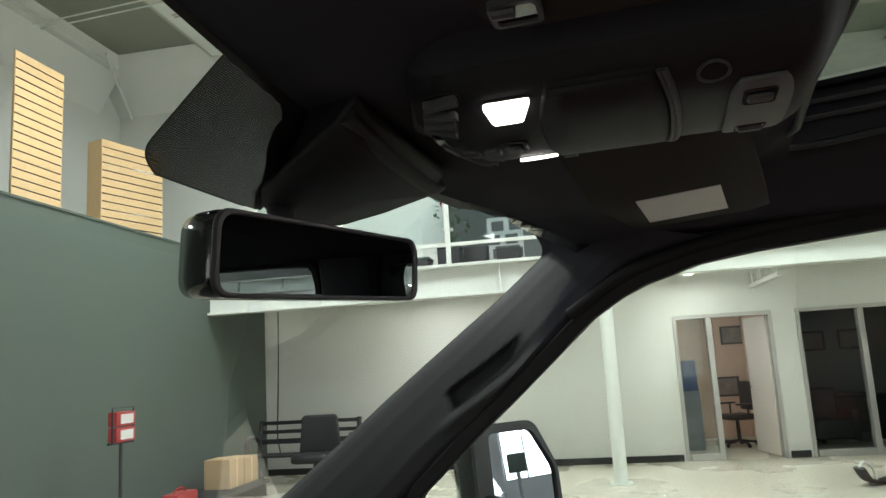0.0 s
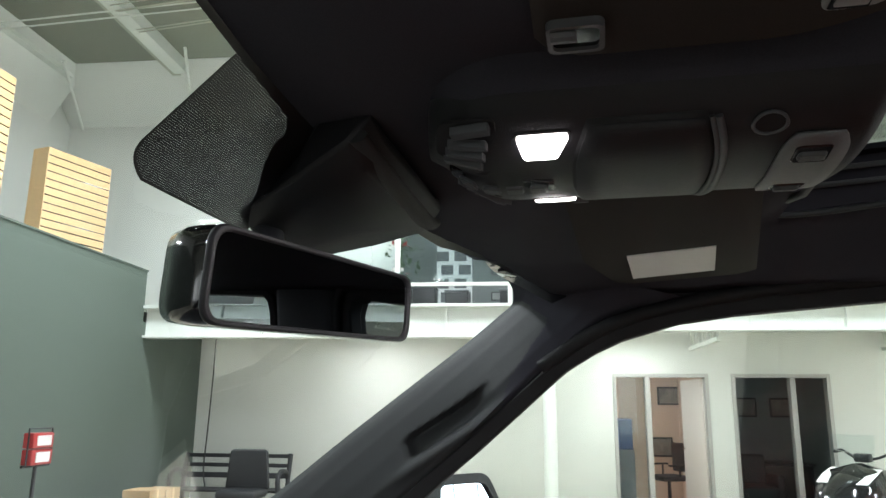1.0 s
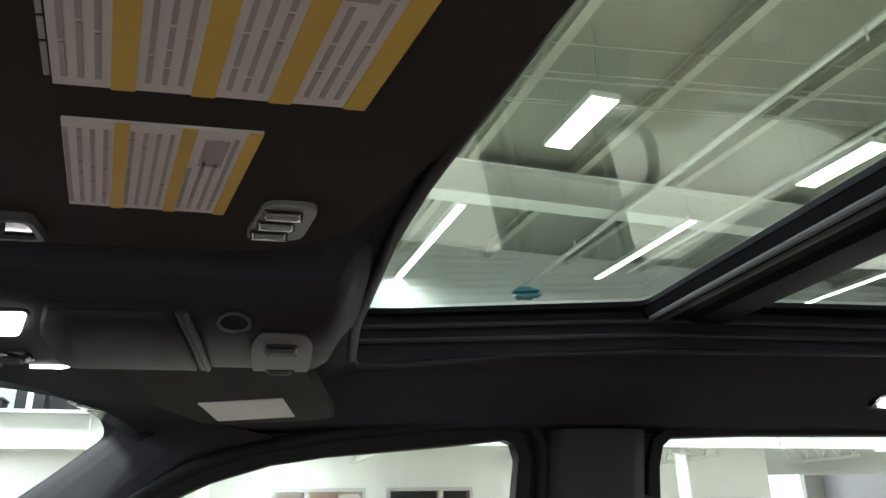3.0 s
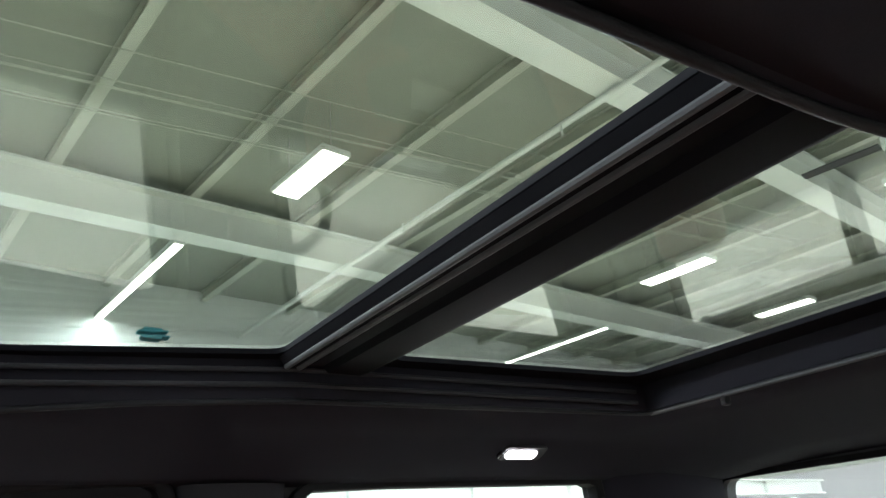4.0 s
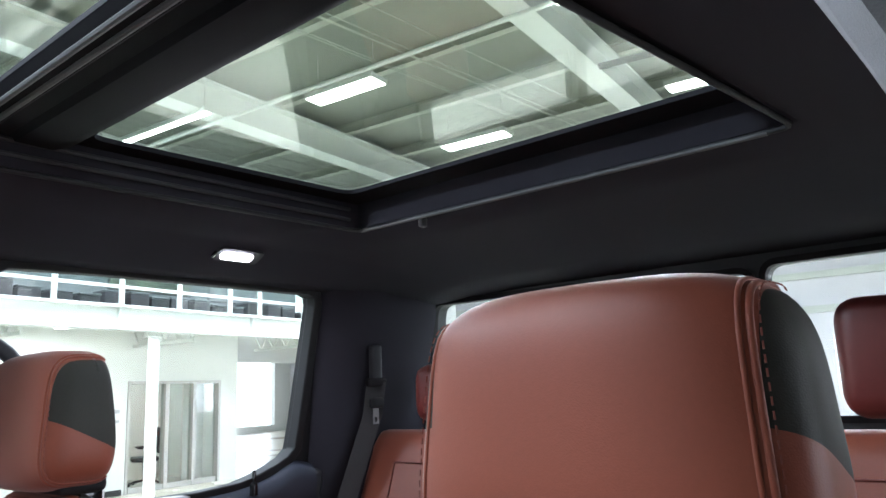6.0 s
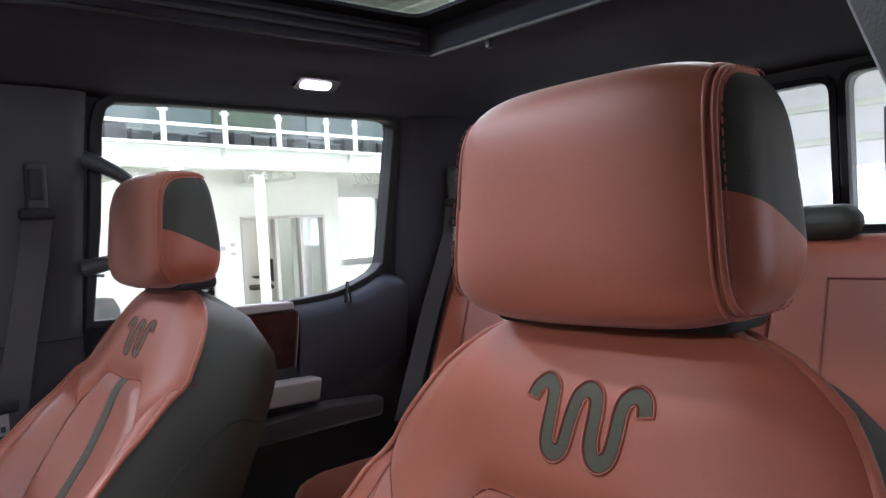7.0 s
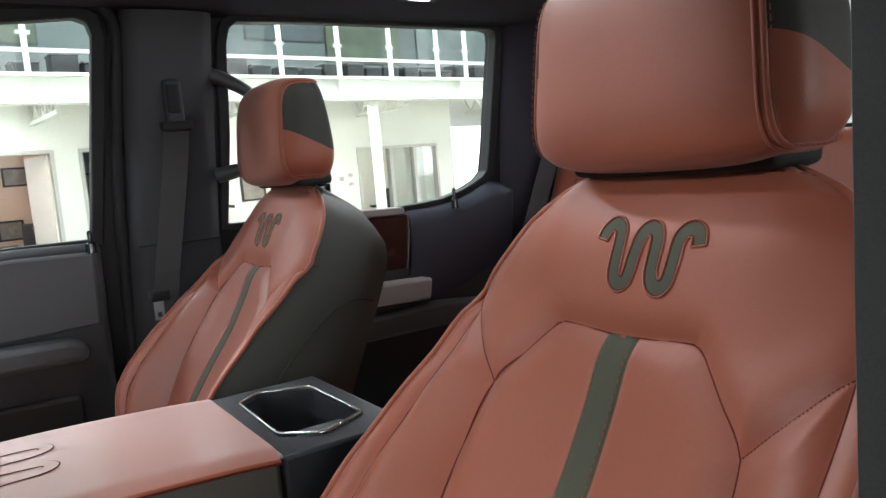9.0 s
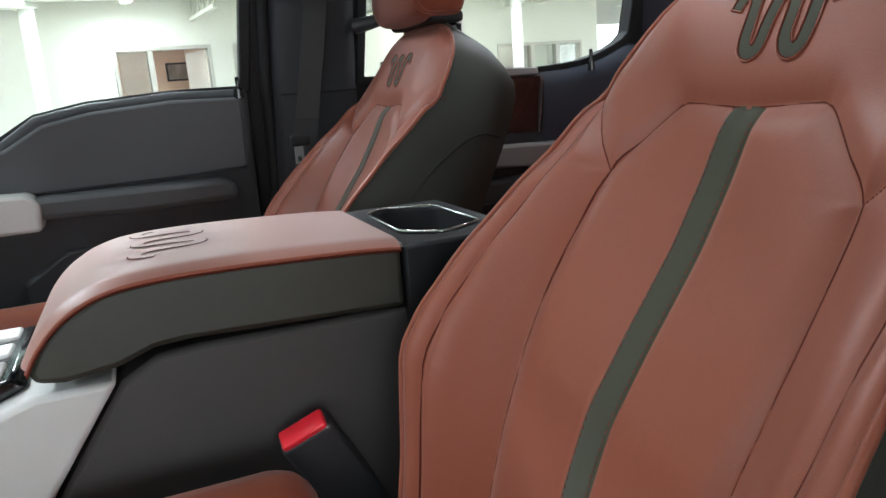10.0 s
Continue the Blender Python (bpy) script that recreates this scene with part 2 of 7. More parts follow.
def smooth_line(pts, steps=6):
    """A rounded line through points."""
    pts = [Vector(p) for p in pts]
    out = []
    for i in range(len(pts) - 1):
        p0, p1, p2, p3 = pts[max(i - 1, 0)], pts[i], pts[i + 1], pts[min(i + 2, len(pts) - 1)]
        for k in range(steps):
            t = k / steps
            out.append(0.5 * (2 * p1 + (p2 - p0) * t + (2 * p0 - 5 * p1 + 4 * p2 - p3) * t * t + (3 * p1 - p0 - 3 * p2 + p3) * t ** 3))
    return out + [pts[-1]]


def prism(pts, lift):
    """A flat outline of places, given depth by the vector lift."""
    bm = bmesh.new()
    a = [bm.verts.new(Vector(p)) for p in pts]
    b = [bm.verts.new(Vector(p) + Vector(lift)) for p in pts]
    bm.faces.new(a)
    bm.faces.new(b[::-1])
    for i in range(len(a)):
        j = (i + 1) % len(a)
        bm.faces.new((a[i], b[i], b[j], a[j]))
    return bm


def ring_prism(outer, inner, lift):
    """A frame between two outlines of equal count, given depth by lift."""
    bm = bmesh.new()
    n = len(outer)
    o1, i1 = [bm.verts.new(Vector(p)) for p in outer], [bm.verts.new(Vector(p)) for p in inner]
    o2, i2 = [bm.verts.new(Vector(p) + Vector(lift)) for p in outer], [bm.verts.new(Vector(p) + Vector(lift)) for p in inner]
    for k in range(n):
        j = (k + 1) % n
        for q in ((o1[k], o1[j], i1[j], i1[k]), (o2[k], i2[k], i2[j], o2[j]), (o1[k], o2[k], o2[j], o1[j]), (i1[k], i1[j], i2[j], i2[k])):
            bm.faces.new(q)
    return bm


def loft(rings, closed=True, caps=True):
    bm = bmesh.new()
    rows = [[bm.verts.new(Vector(p)) for p in r] for r in rings]
    n = len(rows[0])
    for a, b in zip(rows, rows[1:]):
        for k in range(n if closed else n - 1):
            bm.faces.new((a[k], a[(k + 1) % n], b[(k + 1) % n], b[k]))
    if caps and closed:
        bm.faces.new(rows[0])
        bm.faces.new(rows[-1][::-1])
    return bm


def rounded(corners, r, seg=5):
    """A closed 2D outline with rounded corners; r one radius or one for each corner."""
    out = []
    n = len(corners)
    for i, c in enumerate(corners):
        rad = r[i] if isinstance(r, (list, tuple)) else r
        p, a, b = Vector(c), Vector(corners[i - 1]), Vector(corners[(i + 1) % n])
        u, v = (a - p), (b - p)
        k = min(rad, u.length * 0.49, v.length * 0.49)
        s, e = p + u.normalized() * k, p + v.normalized() * k
        for j in range(seg + 1):
            t = j / seg
            out.append((1 - t) ** 2 * s + 2 * t * (1 - t) * p + t * t * e)
    return out


def bend(x, knots):
    """Straight pieces between (x, y) knots."""
    if x <= knots[0][0]:
        return knots[0][1]
    for (a, p), (b, q) in zip(knots, knots[1:]):
        if x <= b:
            return p + (q - p) * (x - a) / (b - a)
    return knots[-1][1]


def soft_bend(x, knots):
    """A rounded line through (x, y) knots."""
    return (bend(x - 0.012, knots) + 2 * bend(x - 0.006, knots) + 3 * bend(x, knots) + 2 * bend(x + 0.006, knots) + bend(x + 0.012, knots)) / 9


def ease(x, a, b):
    t = min(1.0, max(0.0, (x - a) / (b - a)))
    return t * t * (3 - 2 * t)


def plate(outline, holes, at, lift):
    """A thick sheet with holes: 2D outlines, at() lays a 2D point into space, lift is its depth there."""
    loops = [outline] + list(holes)
    flat = [Vector((p[0], p[1], 0)) for lp in loops for p in lp]
    tris = tessellate_polygon([[Vector((p[0], p[1], 0)) for p in lp] for lp in loops])
    bm = bmesh.new()
    a = [bm.verts.new(Vector(at(p.x, p.y))) for p in flat]
    b = [bm.verts.new(Vector(at(p.x, p.y)) + Vector(lift)) for p in flat]
    for t in tris:
        if len(set(t)) == 3:
            bm.faces.new([a[i] for i in t])
            bm.faces.new([b[i] for i in reversed(t)])
    k = 0
    for lp in loops:
        n = len(lp)
        for i in range(n):
            j = (i + 1) % n
            bm.faces.new((a[k + i], a[k + j], b[k + j], b[k + i]))
        k += n
    return bm


def rect(x0, x1, y0, y1):
    return [(x0, y0), (x1, y0), (x1, y1), (x0, y1)]


def wall_x(z):
    """Inner side of the cab's windows, leaning in towards the roof."""
    return 0.75 - 0.17 * (z - 1.32)


def on_side(sign, d=0.0):
    return lambda y, z: (sign * (wall_x(z) + d), y, z)


def grow(outline, by):
    """An outline pushed outwards by a small width."""
    n = len(outline)
    area = sum(outline[i - 1][0] * outline[i][1] - outline[i][0] * outline[i - 1][1] for i in range(n))
    out = []
    for i in range(n):
        a, p, b = Vector(outline[i - 1]), Vector(outline[i]), Vector(outline[(i + 1) % n])
        d = (b - a).normalized()
        out.append(p + Vector((d.y, -d.x)) * by * (1 if area > 0 else -1))
    return out


# ---- the truck's cab ----
HOLE = (-0.400, 0.415, -0.87, 0.250)


def liner_z(x, y):
    side = bend(y, [(-1.42, 1.745), (-1.1, 1.80), (-0.87, 1.82), (0.20, 1.814), (0.25, 1.800), (0.32, 1.765), (0.64, 1.745)])
    front = bend(y, [(0.14, side), (0.245, 1.758), (0.30, 1.752), (0.64, 1.745)])
    mid = front + (side - front) * ease(abs(x), 0.25, 0.48)
    return 1.73 + (mid - 1.73) * (1 - ease(abs(x), 0.45, 0.70))


def shield_y(x, z):
    return 0.575 + 1.27 * (1.74 - z) + 0.05 * (1 - (x / 0.7) ** 2)


def header_z(x):
    """The upper edge of the windshield, which rises towards the passenger's corner."""
    return bend(x, [(-0.30, 1.755), (-0.168, 1.750), (-0.11, 1.7475), (-0.04, 1.7445), (0.02, 1.742), (0.20, 1.742), (0.35, 1.744), (0.467, 1.756), (0.60, 1.763), (0.70, 1.761)])


def edge_x(y):
    """The driver's edge of the roof opening, which widens towards the rear."""
    return bend(y, [(-0.87, -0.400), (-0.65, -0.375), (-0.2, -0.325), (0.25, -0.31)])


def far_x(y):
    """The passenger's edge of the roof opening, which widens towards the front."""
    return bend(y, [(-0.87, 0.405), (-0.2, 0.424), (0.25, 0.522)])


def front_y(x):
    """The front lip of the roof opening, which bows back towards both sides."""
    return bend(x, [(-0.34, 0.212), (-0.30, 0.220), (-0.24, 0.229), (-0.165, 0.243), (-0.085, 0.248), (0.12, 0.247), (0.36, 0.228), (0.522, 0.205)])


def opening(out=0.0):
    right = [(far_x(y) + out, y) for y in (HOLE[2] - out, -0.5, -0.2, 0.0, 0.15)]
    front = [(x, front_y(x) + out) for x in (0.505 + out, 0.36, 0.24, 0.12, 0.0, -0.085, -0.165, -0.24, -0.305 - out)]
    left = [(edge_x(y) - out, y) for y in (0.10, -0.05, -0.2, -0.45, -0.65, HOLE[2] - out)]
    return right + front + left


def sheet(xs, ys, height, hole=None, front=None):
    bm = bmesh.new()
    v = {}
    for i, x in enumerate(xs):
        for j, y in enumerate(ys):
            xx = edge_x(y) if x == HOLE[0] else far_x(y) if x == HOLE[1] else x
            yy = front(x) if front and j == len(ys) - 1 else front_y(xx) if y == HOLE[3] else y
            v[i, j] = bm.verts.new((xx, yy, max(height(xx, yy), header_z(xx)) if front and j == len(ys) - 1 else height(xx, yy)))
    for i in range(len(xs) - 1):
        for j in range(len(ys) - 1):
            cx, cy = (xs[i] + xs[i + 1]) / 2, (ys[j] + ys[j + 1]) / 2
            if hole and hole[0] < cx < hole[1] and hole[2] < cy < hole[3]:
                continue
            bm.faces.new((v[i, j], v[i + 1, j], v[i + 1, j + 1], v[i, j + 1]))
    for q in [q for q in bm.verts if not q.link_faces]:
        bm.verts.remove(q)
    return bm


XS = [-0.68, -0.65, -0.62, -0.58, -0.54, -0.50, -0.46, -0.42, HOLE[0], -0.29, -0.2, -0.1, 0, 0.1, 0.2, 0.3, HOLE[1], 0.535, 0.55, 0.565, 0.58, 0.60, 0.64, 0.68]
YS = [-1.42, -1.3, -1.2, -1.1, -1.0, HOLE[2], -0.7, -0.5, -0.3, -0.1, 0.05, 0.12, 0.16, 0.19, HOLE[3], 0.265, 0.30, 0.36, 0.42, 0.50, 0.58]
headliner = structure("headliner", sheet(XS, YS, liner_z, HOLE, lambda x: shield_y(x, header_z(x))), HEADLINER, "black cloth headliner around the open panoramic roof of a truck cab", "headliner", smooth=60)
thick = headliner.modifiers.new("thickness", "SOLIDIFY")
thick.thickness, thick.offset = 0.02, 1
roof = structure("roof", sheet(XS, YS, lambda x, y: 1.886 - 0.09 * ease(abs(x), 0.56, 0.70) - 0.12 * ease(y, 0.25, 0.65) - 0.05 * ease(-y, 1.0, 1.42), (HOLE[0], 0.55, HOLE[2], HOLE[3]), lambda x: shield_y(x, 1.742)), SHELL, "black painted steel roof skin of the pickup truck", "roof", smooth=60)
thick = roof.modifiers.new("thickness", "SOLIDIFY")
thick.thickness, thick.offset = 0.008, 1

# panoramic roof: frame, cross bar, two panes
FRONT_PANE = [(-0.345, -0.172), (0.405, -0.172), (0.505, 0.233), (-0.345, 0.233)]
REAR_PANE = [(-0.358, -0.808), (0.363, -0.808), (0.387, -0.327), (-0.358, -0.327)]
sunroof = thing("panoramic_sunroof", "panoramic glass roof with black frame and two tinted panes", "sunroof", (0, -0.3, 1.87))


def rim(r, grown, radius):
    return grow(rounded(r, radius), grown) if grown else rounded(r, radius)


part("frame", plate(rect(HOLE[0] - 0.015, 0.552, HOLE[2] - 0.015, HOLE[3] + 0.012), [rim(FRONT_PANE, 0, 0.02)[::-1], rim(REAR_PANE, 0, 0.03)[::-1]], lambda x, y: (x, y, 1.868), (0, 0, 0.008)), BAR_BLACK, sunroof, "matt black frame", smooth=30, bevel=0.002)
for name, r, rad in (("front_pane", FRONT_PANE, 0.02), ("rear_pane", REAR_PANE, 0.03)):
    ob = part(name, prism([(p[0], p[1], 1.878) for p in rim(r, 0.010, rad)], (0, 0, 0.005)), ROOF_GLASS, sunroof, "tinted roof glass", smooth=0)
    ob.visible_shadow = False
# side walls of the opening, with the guide rails on them
wall_rows = [[(p[0], p[1], liner_z(*p)), (p[0], p[1], 1.868), (q[0], q[1], 1.868), (q[0], q[1], liner_z(*p))] for p, q in zip(opening(), opening(0.012))]
part("inner_wall", loft(wall_rows + wall_rows[:1], caps=False), HEADLINER, sunroof, smooth=30)
part("cross_bar", loft([[(x, y, z) for y, z in ((-0.172, 1.867), (-0.178, 1.856), (-0.205, 1.852), (-0.212, 1.858), (-0.235, 1.858), (-0.242, 1.850), (-0.292, 1.849), (-0.313, 1.857), (-0.323, 1.867))] for x in (-0.345, HOLE[1] - 0.002)]), BAR_BLACK, sunroof, "satin black cross bar with grooves", smooth=30)
# Rails in grey paint the streaks of sheen along the dark bar.
for y, mat_ in ((-0.181, PILLAR_LIGHT), (-0.199, PILLAR)):
    part("guide_rail", rod((-0.34, y, 1.853), (HOLE[1] - 0.006, y, 1.853), 0.004, 8), mat_, sunroof, "grey sliding rail")
for z in (1.832, 1.852):
    part("guide_rail", tube(bmesh.new(), [(far_x(y) - 0.008, y, z) for y in (HOLE[2] + 0.03, -0.2, HOLE[3] - 0.03)], 0.0035, 8), TRIM, sunroof)
lip = rounded(opening(0.003), 0.02, 4)
lip_line = [(p[0], p[1], liner_z(p[0], p[1]) - 0.004) for p in lip]
part("edge_trim", tube(bmesh.new(), lip_line + lip_line[:1], 0.004, 8), PILLAR_BLACK, sunroof, "black vinyl edge trim", smooth=60)
# Pale bead laid only where the lip catches a highlight.
part("rear_bead", tube(bmesh.new(), [(x, HOLE[2] - 0.003, liner_z(x, HOLE[2]) - 0.005) for x in [-0.37 + 0.077 * k for k in range(11)]], 0.0042, 8), PILLAR_LIGHT, sunroof, "grey vinyl bead", smooth=60)
part("rear_latch", soft_box(0.25, 0.262, -0.9, -0.885, 1.80, 1.822, 0.003), TRIM, sunroof)

# ---- sides of the cab: openings for the windows ----
FRONT_WIN = [(-0.036, 1.322), (0.10, 1.322), (0.254, 1.312), (0.342, 1.296), (0.40, 1.262), (0.47, 1.235), (0.62, 1.225), (0.78, 1.225), (0.86, 1.25), (0.80, 1.345), (0.70, 1.435), (0.628, 1.494), (0.568, 1.546),
             (0.528, 1.581), (0.484, 1.619), (0.44, 1.646), (0.398, 1.665), (0.315, 1.689), (0.235, 1.700), (0.158, 1.706), (0.033, 1.716), (-0.045, 1.724), (-0.066, 1.716), (-0.074, 1.692), (-0.058, 1.54)]
REAR_WIN = [(-0.292, 1.322), (-0.306, 1.50), (-0.310, 1.68), (-0.318, 1.712), (-0.337, 1.727), (-0.485, 1.731), (-0.80, 1.731), (-0.965, 1.731), (-0.985, 1.724), (-0.990, 1.704), (-0.985, 1.60), (-0.978, 1.44), (-0.973, 1.384), (-0.955, 1.366), (-0.928, 1.352),
            (-0.88, 1.334), (-0.833, 1.322), (-0.74, 1.315), (-0.665, 1.314), (-0.45, 1.316)]
SIDE = [(-1.44, 0.55), (1.05, 0.55), (1.05, 1.15), (0.93, 1.25), (0.86, 1.325), (0.78, 1.397), (0.70, 1.464), (0.628, 1.524), (0.56, 1.590), (0.505, 1.643), (0.45, 1.686), (0.40, 1.714), (0.30, 1.745), (-1.40, 1.752), (-1.44, 1.70)]
structure("cab_side_east", plate(SIDE, [FRONT_WIN[::-1], REAR_WIN[::-1]], on_side(1), (0.036, 0, 0)), RUBBER, "black plastic-clad cab side with two window openings", "cab side", smooth=30)
SIDE_WEST = [(-1.44, 0.55), (1.05, 0.55), (1.05, 1.20), (0.86, 1.44), (0.715, 1.575), (0.62, 1.655), (0.56, 1.72), (0.50, 1.745), (-1.40, 1.752), (-1.44, 1.70)]
# the driver's side has a door opening in front of its rear window
DOOR_HOLE = [(-0.05, 0.62), (0.95, 0.62), (0.95, 1.20), (0.80, 1.37), (0.62, 1.53), (0.50, 1.63), (0.40, 1.675), (0.20, 1.712), (0.0, 1.728), (-0.07, 1.715), (-0.08, 1.5)]
structure("cab_side_west", plate(SIDE_WEST, [DOOR_HOLE[::-1], REAR_WIN[::-1]], on_side(-1), (-0.06, 0, 0)), RUBBER, "black plastic-clad cab side with an open door hole", "cab side", smooth=30)


def side_piece(name, outline, d0, d1, mat, parent, sign=1, label="", bevel=0.004):
    return part(name, prism([on_side(sign, d0)(p[0], p[1]) for p in outline], (sign * (d1 - d0), 0, 0)), mat, parent, label, smooth=40, bevel=bevel)


def seal(outline, parent, width, d0, d1, mat, name="window_seal", sign=1):
    return part(name, ring_prism([on_side(sign, d0)(p[0], p[1]) for p in grow(outline, width)], [on_side(sign, d0)(p[0], p[1]) for p in grow(outline, -0.004)], (sign * (d1 - d0), 0, 0)), mat, parent, smooth=40, bevel=0.003)


def side_pane(outline, parent, sign=1):
    ob = part("window_pane", prism([on_side(sign, 0.03)(p[0], p[1]) for p in grow(outline, 0.004)], (sign * 0.004, 0, 0)), GLASS, parent, "clear side glass", smooth=0)
    ob.visible_shadow = False
    return ob


# passenger's front door
front_door = thing("front_door", "black passenger front door with silver pull and padded armrest", "car door", (0.78, 0.4, 0.6))
PANEL_F = [(-0.05, 0.62), (-0.045, 1.318), (0.10, 1.322), (0.254, 1.312), (0.342, 1.296), (0.41, 1.252), (0.50, 1.225), (0.80, 1.225), (0.92, 1.20), (0.95, 0.62)]
door_panel = side_piece("door_panel", PANEL_F, -0.028, 0.0, TRIM, front_door, bevel=0.012)
side_piece("upper_pad", [(-0.03, 1.16), (-0.03, 1.302), (0.10, 1.306), (0.25, 1.296), (0.33, 1.28), (0.40, 1.24), (0.60, 1.20), (0.60, 1.15), (0.36, 1.152), (0.10, 1.154)], -0.040, -0.027, PILLAR, front_door, label="soft dark grey upper pad", bevel=0.012)
side_piece("armrest", [(0.002, 1.104), (0.002, 1.136), (0.03, 1.148), (0.35, 1.152), (0.40, 1.146), (0.40, 1.112), (0.2, 1.100)], -0.085, -0.026, PILLAR, front_door, label="padded charcoal armrest", bevel=0.012)
side_piece("pull_handle", [(0.357, 1.090), (0.352, 1.140), (0.372, 1.161), (0.60, 1.168), (0.60, 1.100), (0.50, 1.090)], -0.10, -0.03, SILVER, front_door, label="satin silver pull handle", bevel=0.008)
side_piece("lower_pocket", [(0.02, 0.75), (0.02, 1.03), (0.33, 1.04), (0.42, 0.98), (0.42, 0.75)], -0.045, -0.027, TRIM, front_door, bevel=0.015)
seal(FRONT_WIN, front_door, 0.020, -0.012, 0.02, RUBBER)
side_pane(FRONT_WIN, front_door)
part("lock_pin", tube(bmesh.new(), [(0.722, -0.027, 1.300), (0.722, -0.027, 1.318), (0.722, -0.027, 1.322), (0.722, -0.027, 1.338), (0.722, -0.027, 1.342)], [0.010, 0.009, 0.0035, 0.0045, 0.003], 12), GLOSS_BLACK, front_door)

# passenger's rear door
rear_door = thing("rear_door", "black passenger rear door with dark wood trim and silver handle", "car door", (0.78, -0.65, 0.6))
PANEL_R = [(-1.06, 0.75), (-1.05, 1.335), (-0.97, 1.340), (-0.925, 1.322), (-0.833, 1.306), (-0.665, 1.300), (-0.33, 1.308), (-0.31, 0.62), (-0.95, 0.62)]
side_piece("door_panel", PANEL_R, -0.03, 0.0, TRIM, rear_door, bevel=0.012)
quarter = smooth_line([(-0.722, 1.303, 0), (-0.80, 1.306, 0), (-0.87, 1.316, 0), (-0.92, 1.332, 0), (-0.955, 1.348, 0), (-0.985, 1.352, 0), (-1.02, 1.345, 0)], 4)
quarter_rows = [[(wall_x(p.y - d) + off, p.x, p.y - d) for off, d in ((0.004, -0.006), (-0.016, -0.002), (-0.032, 0.010), (-0.040, 0.032), (-0.043, 0.075), (-0.042, 0.150), (-0.034, 0.205), (-0.026, 0.235))] for p in quarter]
part("quarter_pad", loft(quarter_rows, closed=False), TRIM_SOFT, rear_door, "soft black quarter pad", smooth=180)
side_piece("wood_cap", [(-0.708, 1.301), (-0.704, 1.318), (-0.60, 1.322), (-0.42, 1.324), (-0.42, 1.303)], -0.040, -0.010, SILVER_DIM, rear_door, label="satin pewter cap over the wood", bevel=0.004)
side_piece("wood_trim", [(-0.711, 1.168), (-0.713, 1.298), (-0.60, 1.300), (-0.42, 1.300), (-0.42, 1.17)], -0.038, -0.029, WOOD_TRIM, rear_door, label="dark red glossy wood inlay", bevel=0.003)
part("chrome_strip", tube(bmesh.new(), [on_side(1, -0.042)(-0.42, 1.3015), on_side(1, -0.042)(-0.700, 1.3015), on_side(1, -0.043)(-0.713, 1.295), on_side(1, -0.043)(-0.716, 1.26), on_side(1, -0.043)(-0.712, 1.168)], 0.0016, 8), CHROME, rear_door, "thin chrome strip")
side_piece("pull_handle", [(-0.757, 1.088), (-0.760, 1.142), (-0.57, 1.148), (-0.42, 1.152), (-0.42, 1.102), (-0.57, 1.096)], -0.082, -0.03, SILVER_DIM, rear_door, label="satin silver pull handle", bevel=0.007)
side_piece("armrest", [(-0.95, 1.01), (-0.95, 1.06), (-0.80, 1.075), (-0.45, 1.065), (-0.40, 1.01)], -0.075, -0.03, PILLAR, rear_door, bevel=0.012)
seal(REAR_WIN, rear_door, 0.018, -0.012, 0.02, RUBBER)
side_pane(REAR_WIN, rear_door)
part("lock_pin", tube(bmesh.new(), [(0.715, -0.852, 1.300), (0.715, -0.852, 1.322), (0.715, -0.852, 1.326), (0.715, -0.852, 1.345), (0.715, -0.852, 1.350)], [0.009, 0.008, 0.0035, 0.0045, 0.003], 12), GLOSS_BLACK, rear_door)

# pillars
b_pillar = thing("b_pillar", "dark grey plastic centre pillar trim between the doors", "pillar trim", (0.72, -0.2, 0.62))
COVER = [[(wall_x(z) + d, y, z) for d, y in ((0.004, ya), (-0.018, ya - 0.006), (-0.030, ya - 0.03), (-0.034, (ya + yb) / 2), (-0.030, yb + 0.03), (-0.018, yb + 0.006), (0.004, yb))] for z, ya, yb in
         ((0.62, -0.075, -0.30), (1.0, -0.080, -0.295), (1.29, -0.092, -0.280), (1.31, -0.094, -0.278), (1.5, -0.104, -0.282), (1.66, -0.112, -0.286), (1.735, -0.116, -0.29))]
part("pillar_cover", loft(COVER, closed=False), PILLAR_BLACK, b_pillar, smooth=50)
part("lower_seam", tube(bmesh.new(), [(wall_x(1.3) - 0.032, -0.11, 1.30), (wall_x(1.3) - 0.036, -0.19, 1.30), (wall_x(1.3) - 0.032, -0.27, 1.30)], 0.0018, 6), RUBBER, b_pillar)
part("door_seal", tube(bmesh.new(), smooth_line([(wall_x(z) - 0.010, y, z) for y, z in ((-0.082, 0.65), (-0.086, 1.3), (-0.098, 1.55), (-0.110, 1.68), (-0.098, 1.733), (-0.05, 1.745), (0.15, 1.735), (0.30, 1.715), (0.42, 1.682), (0.52, 1.622))]), 0.011, 10), RUBBER, b_pillar, "black rubber door seal", smooth=60)
part("height_slider", soft_box(wall_x(1.6) - 0.052, wall_x(1.6) - 0.030, -0.206, -0.180, 1.545, 1.60, 0.006), RUBBER, b_pillar)


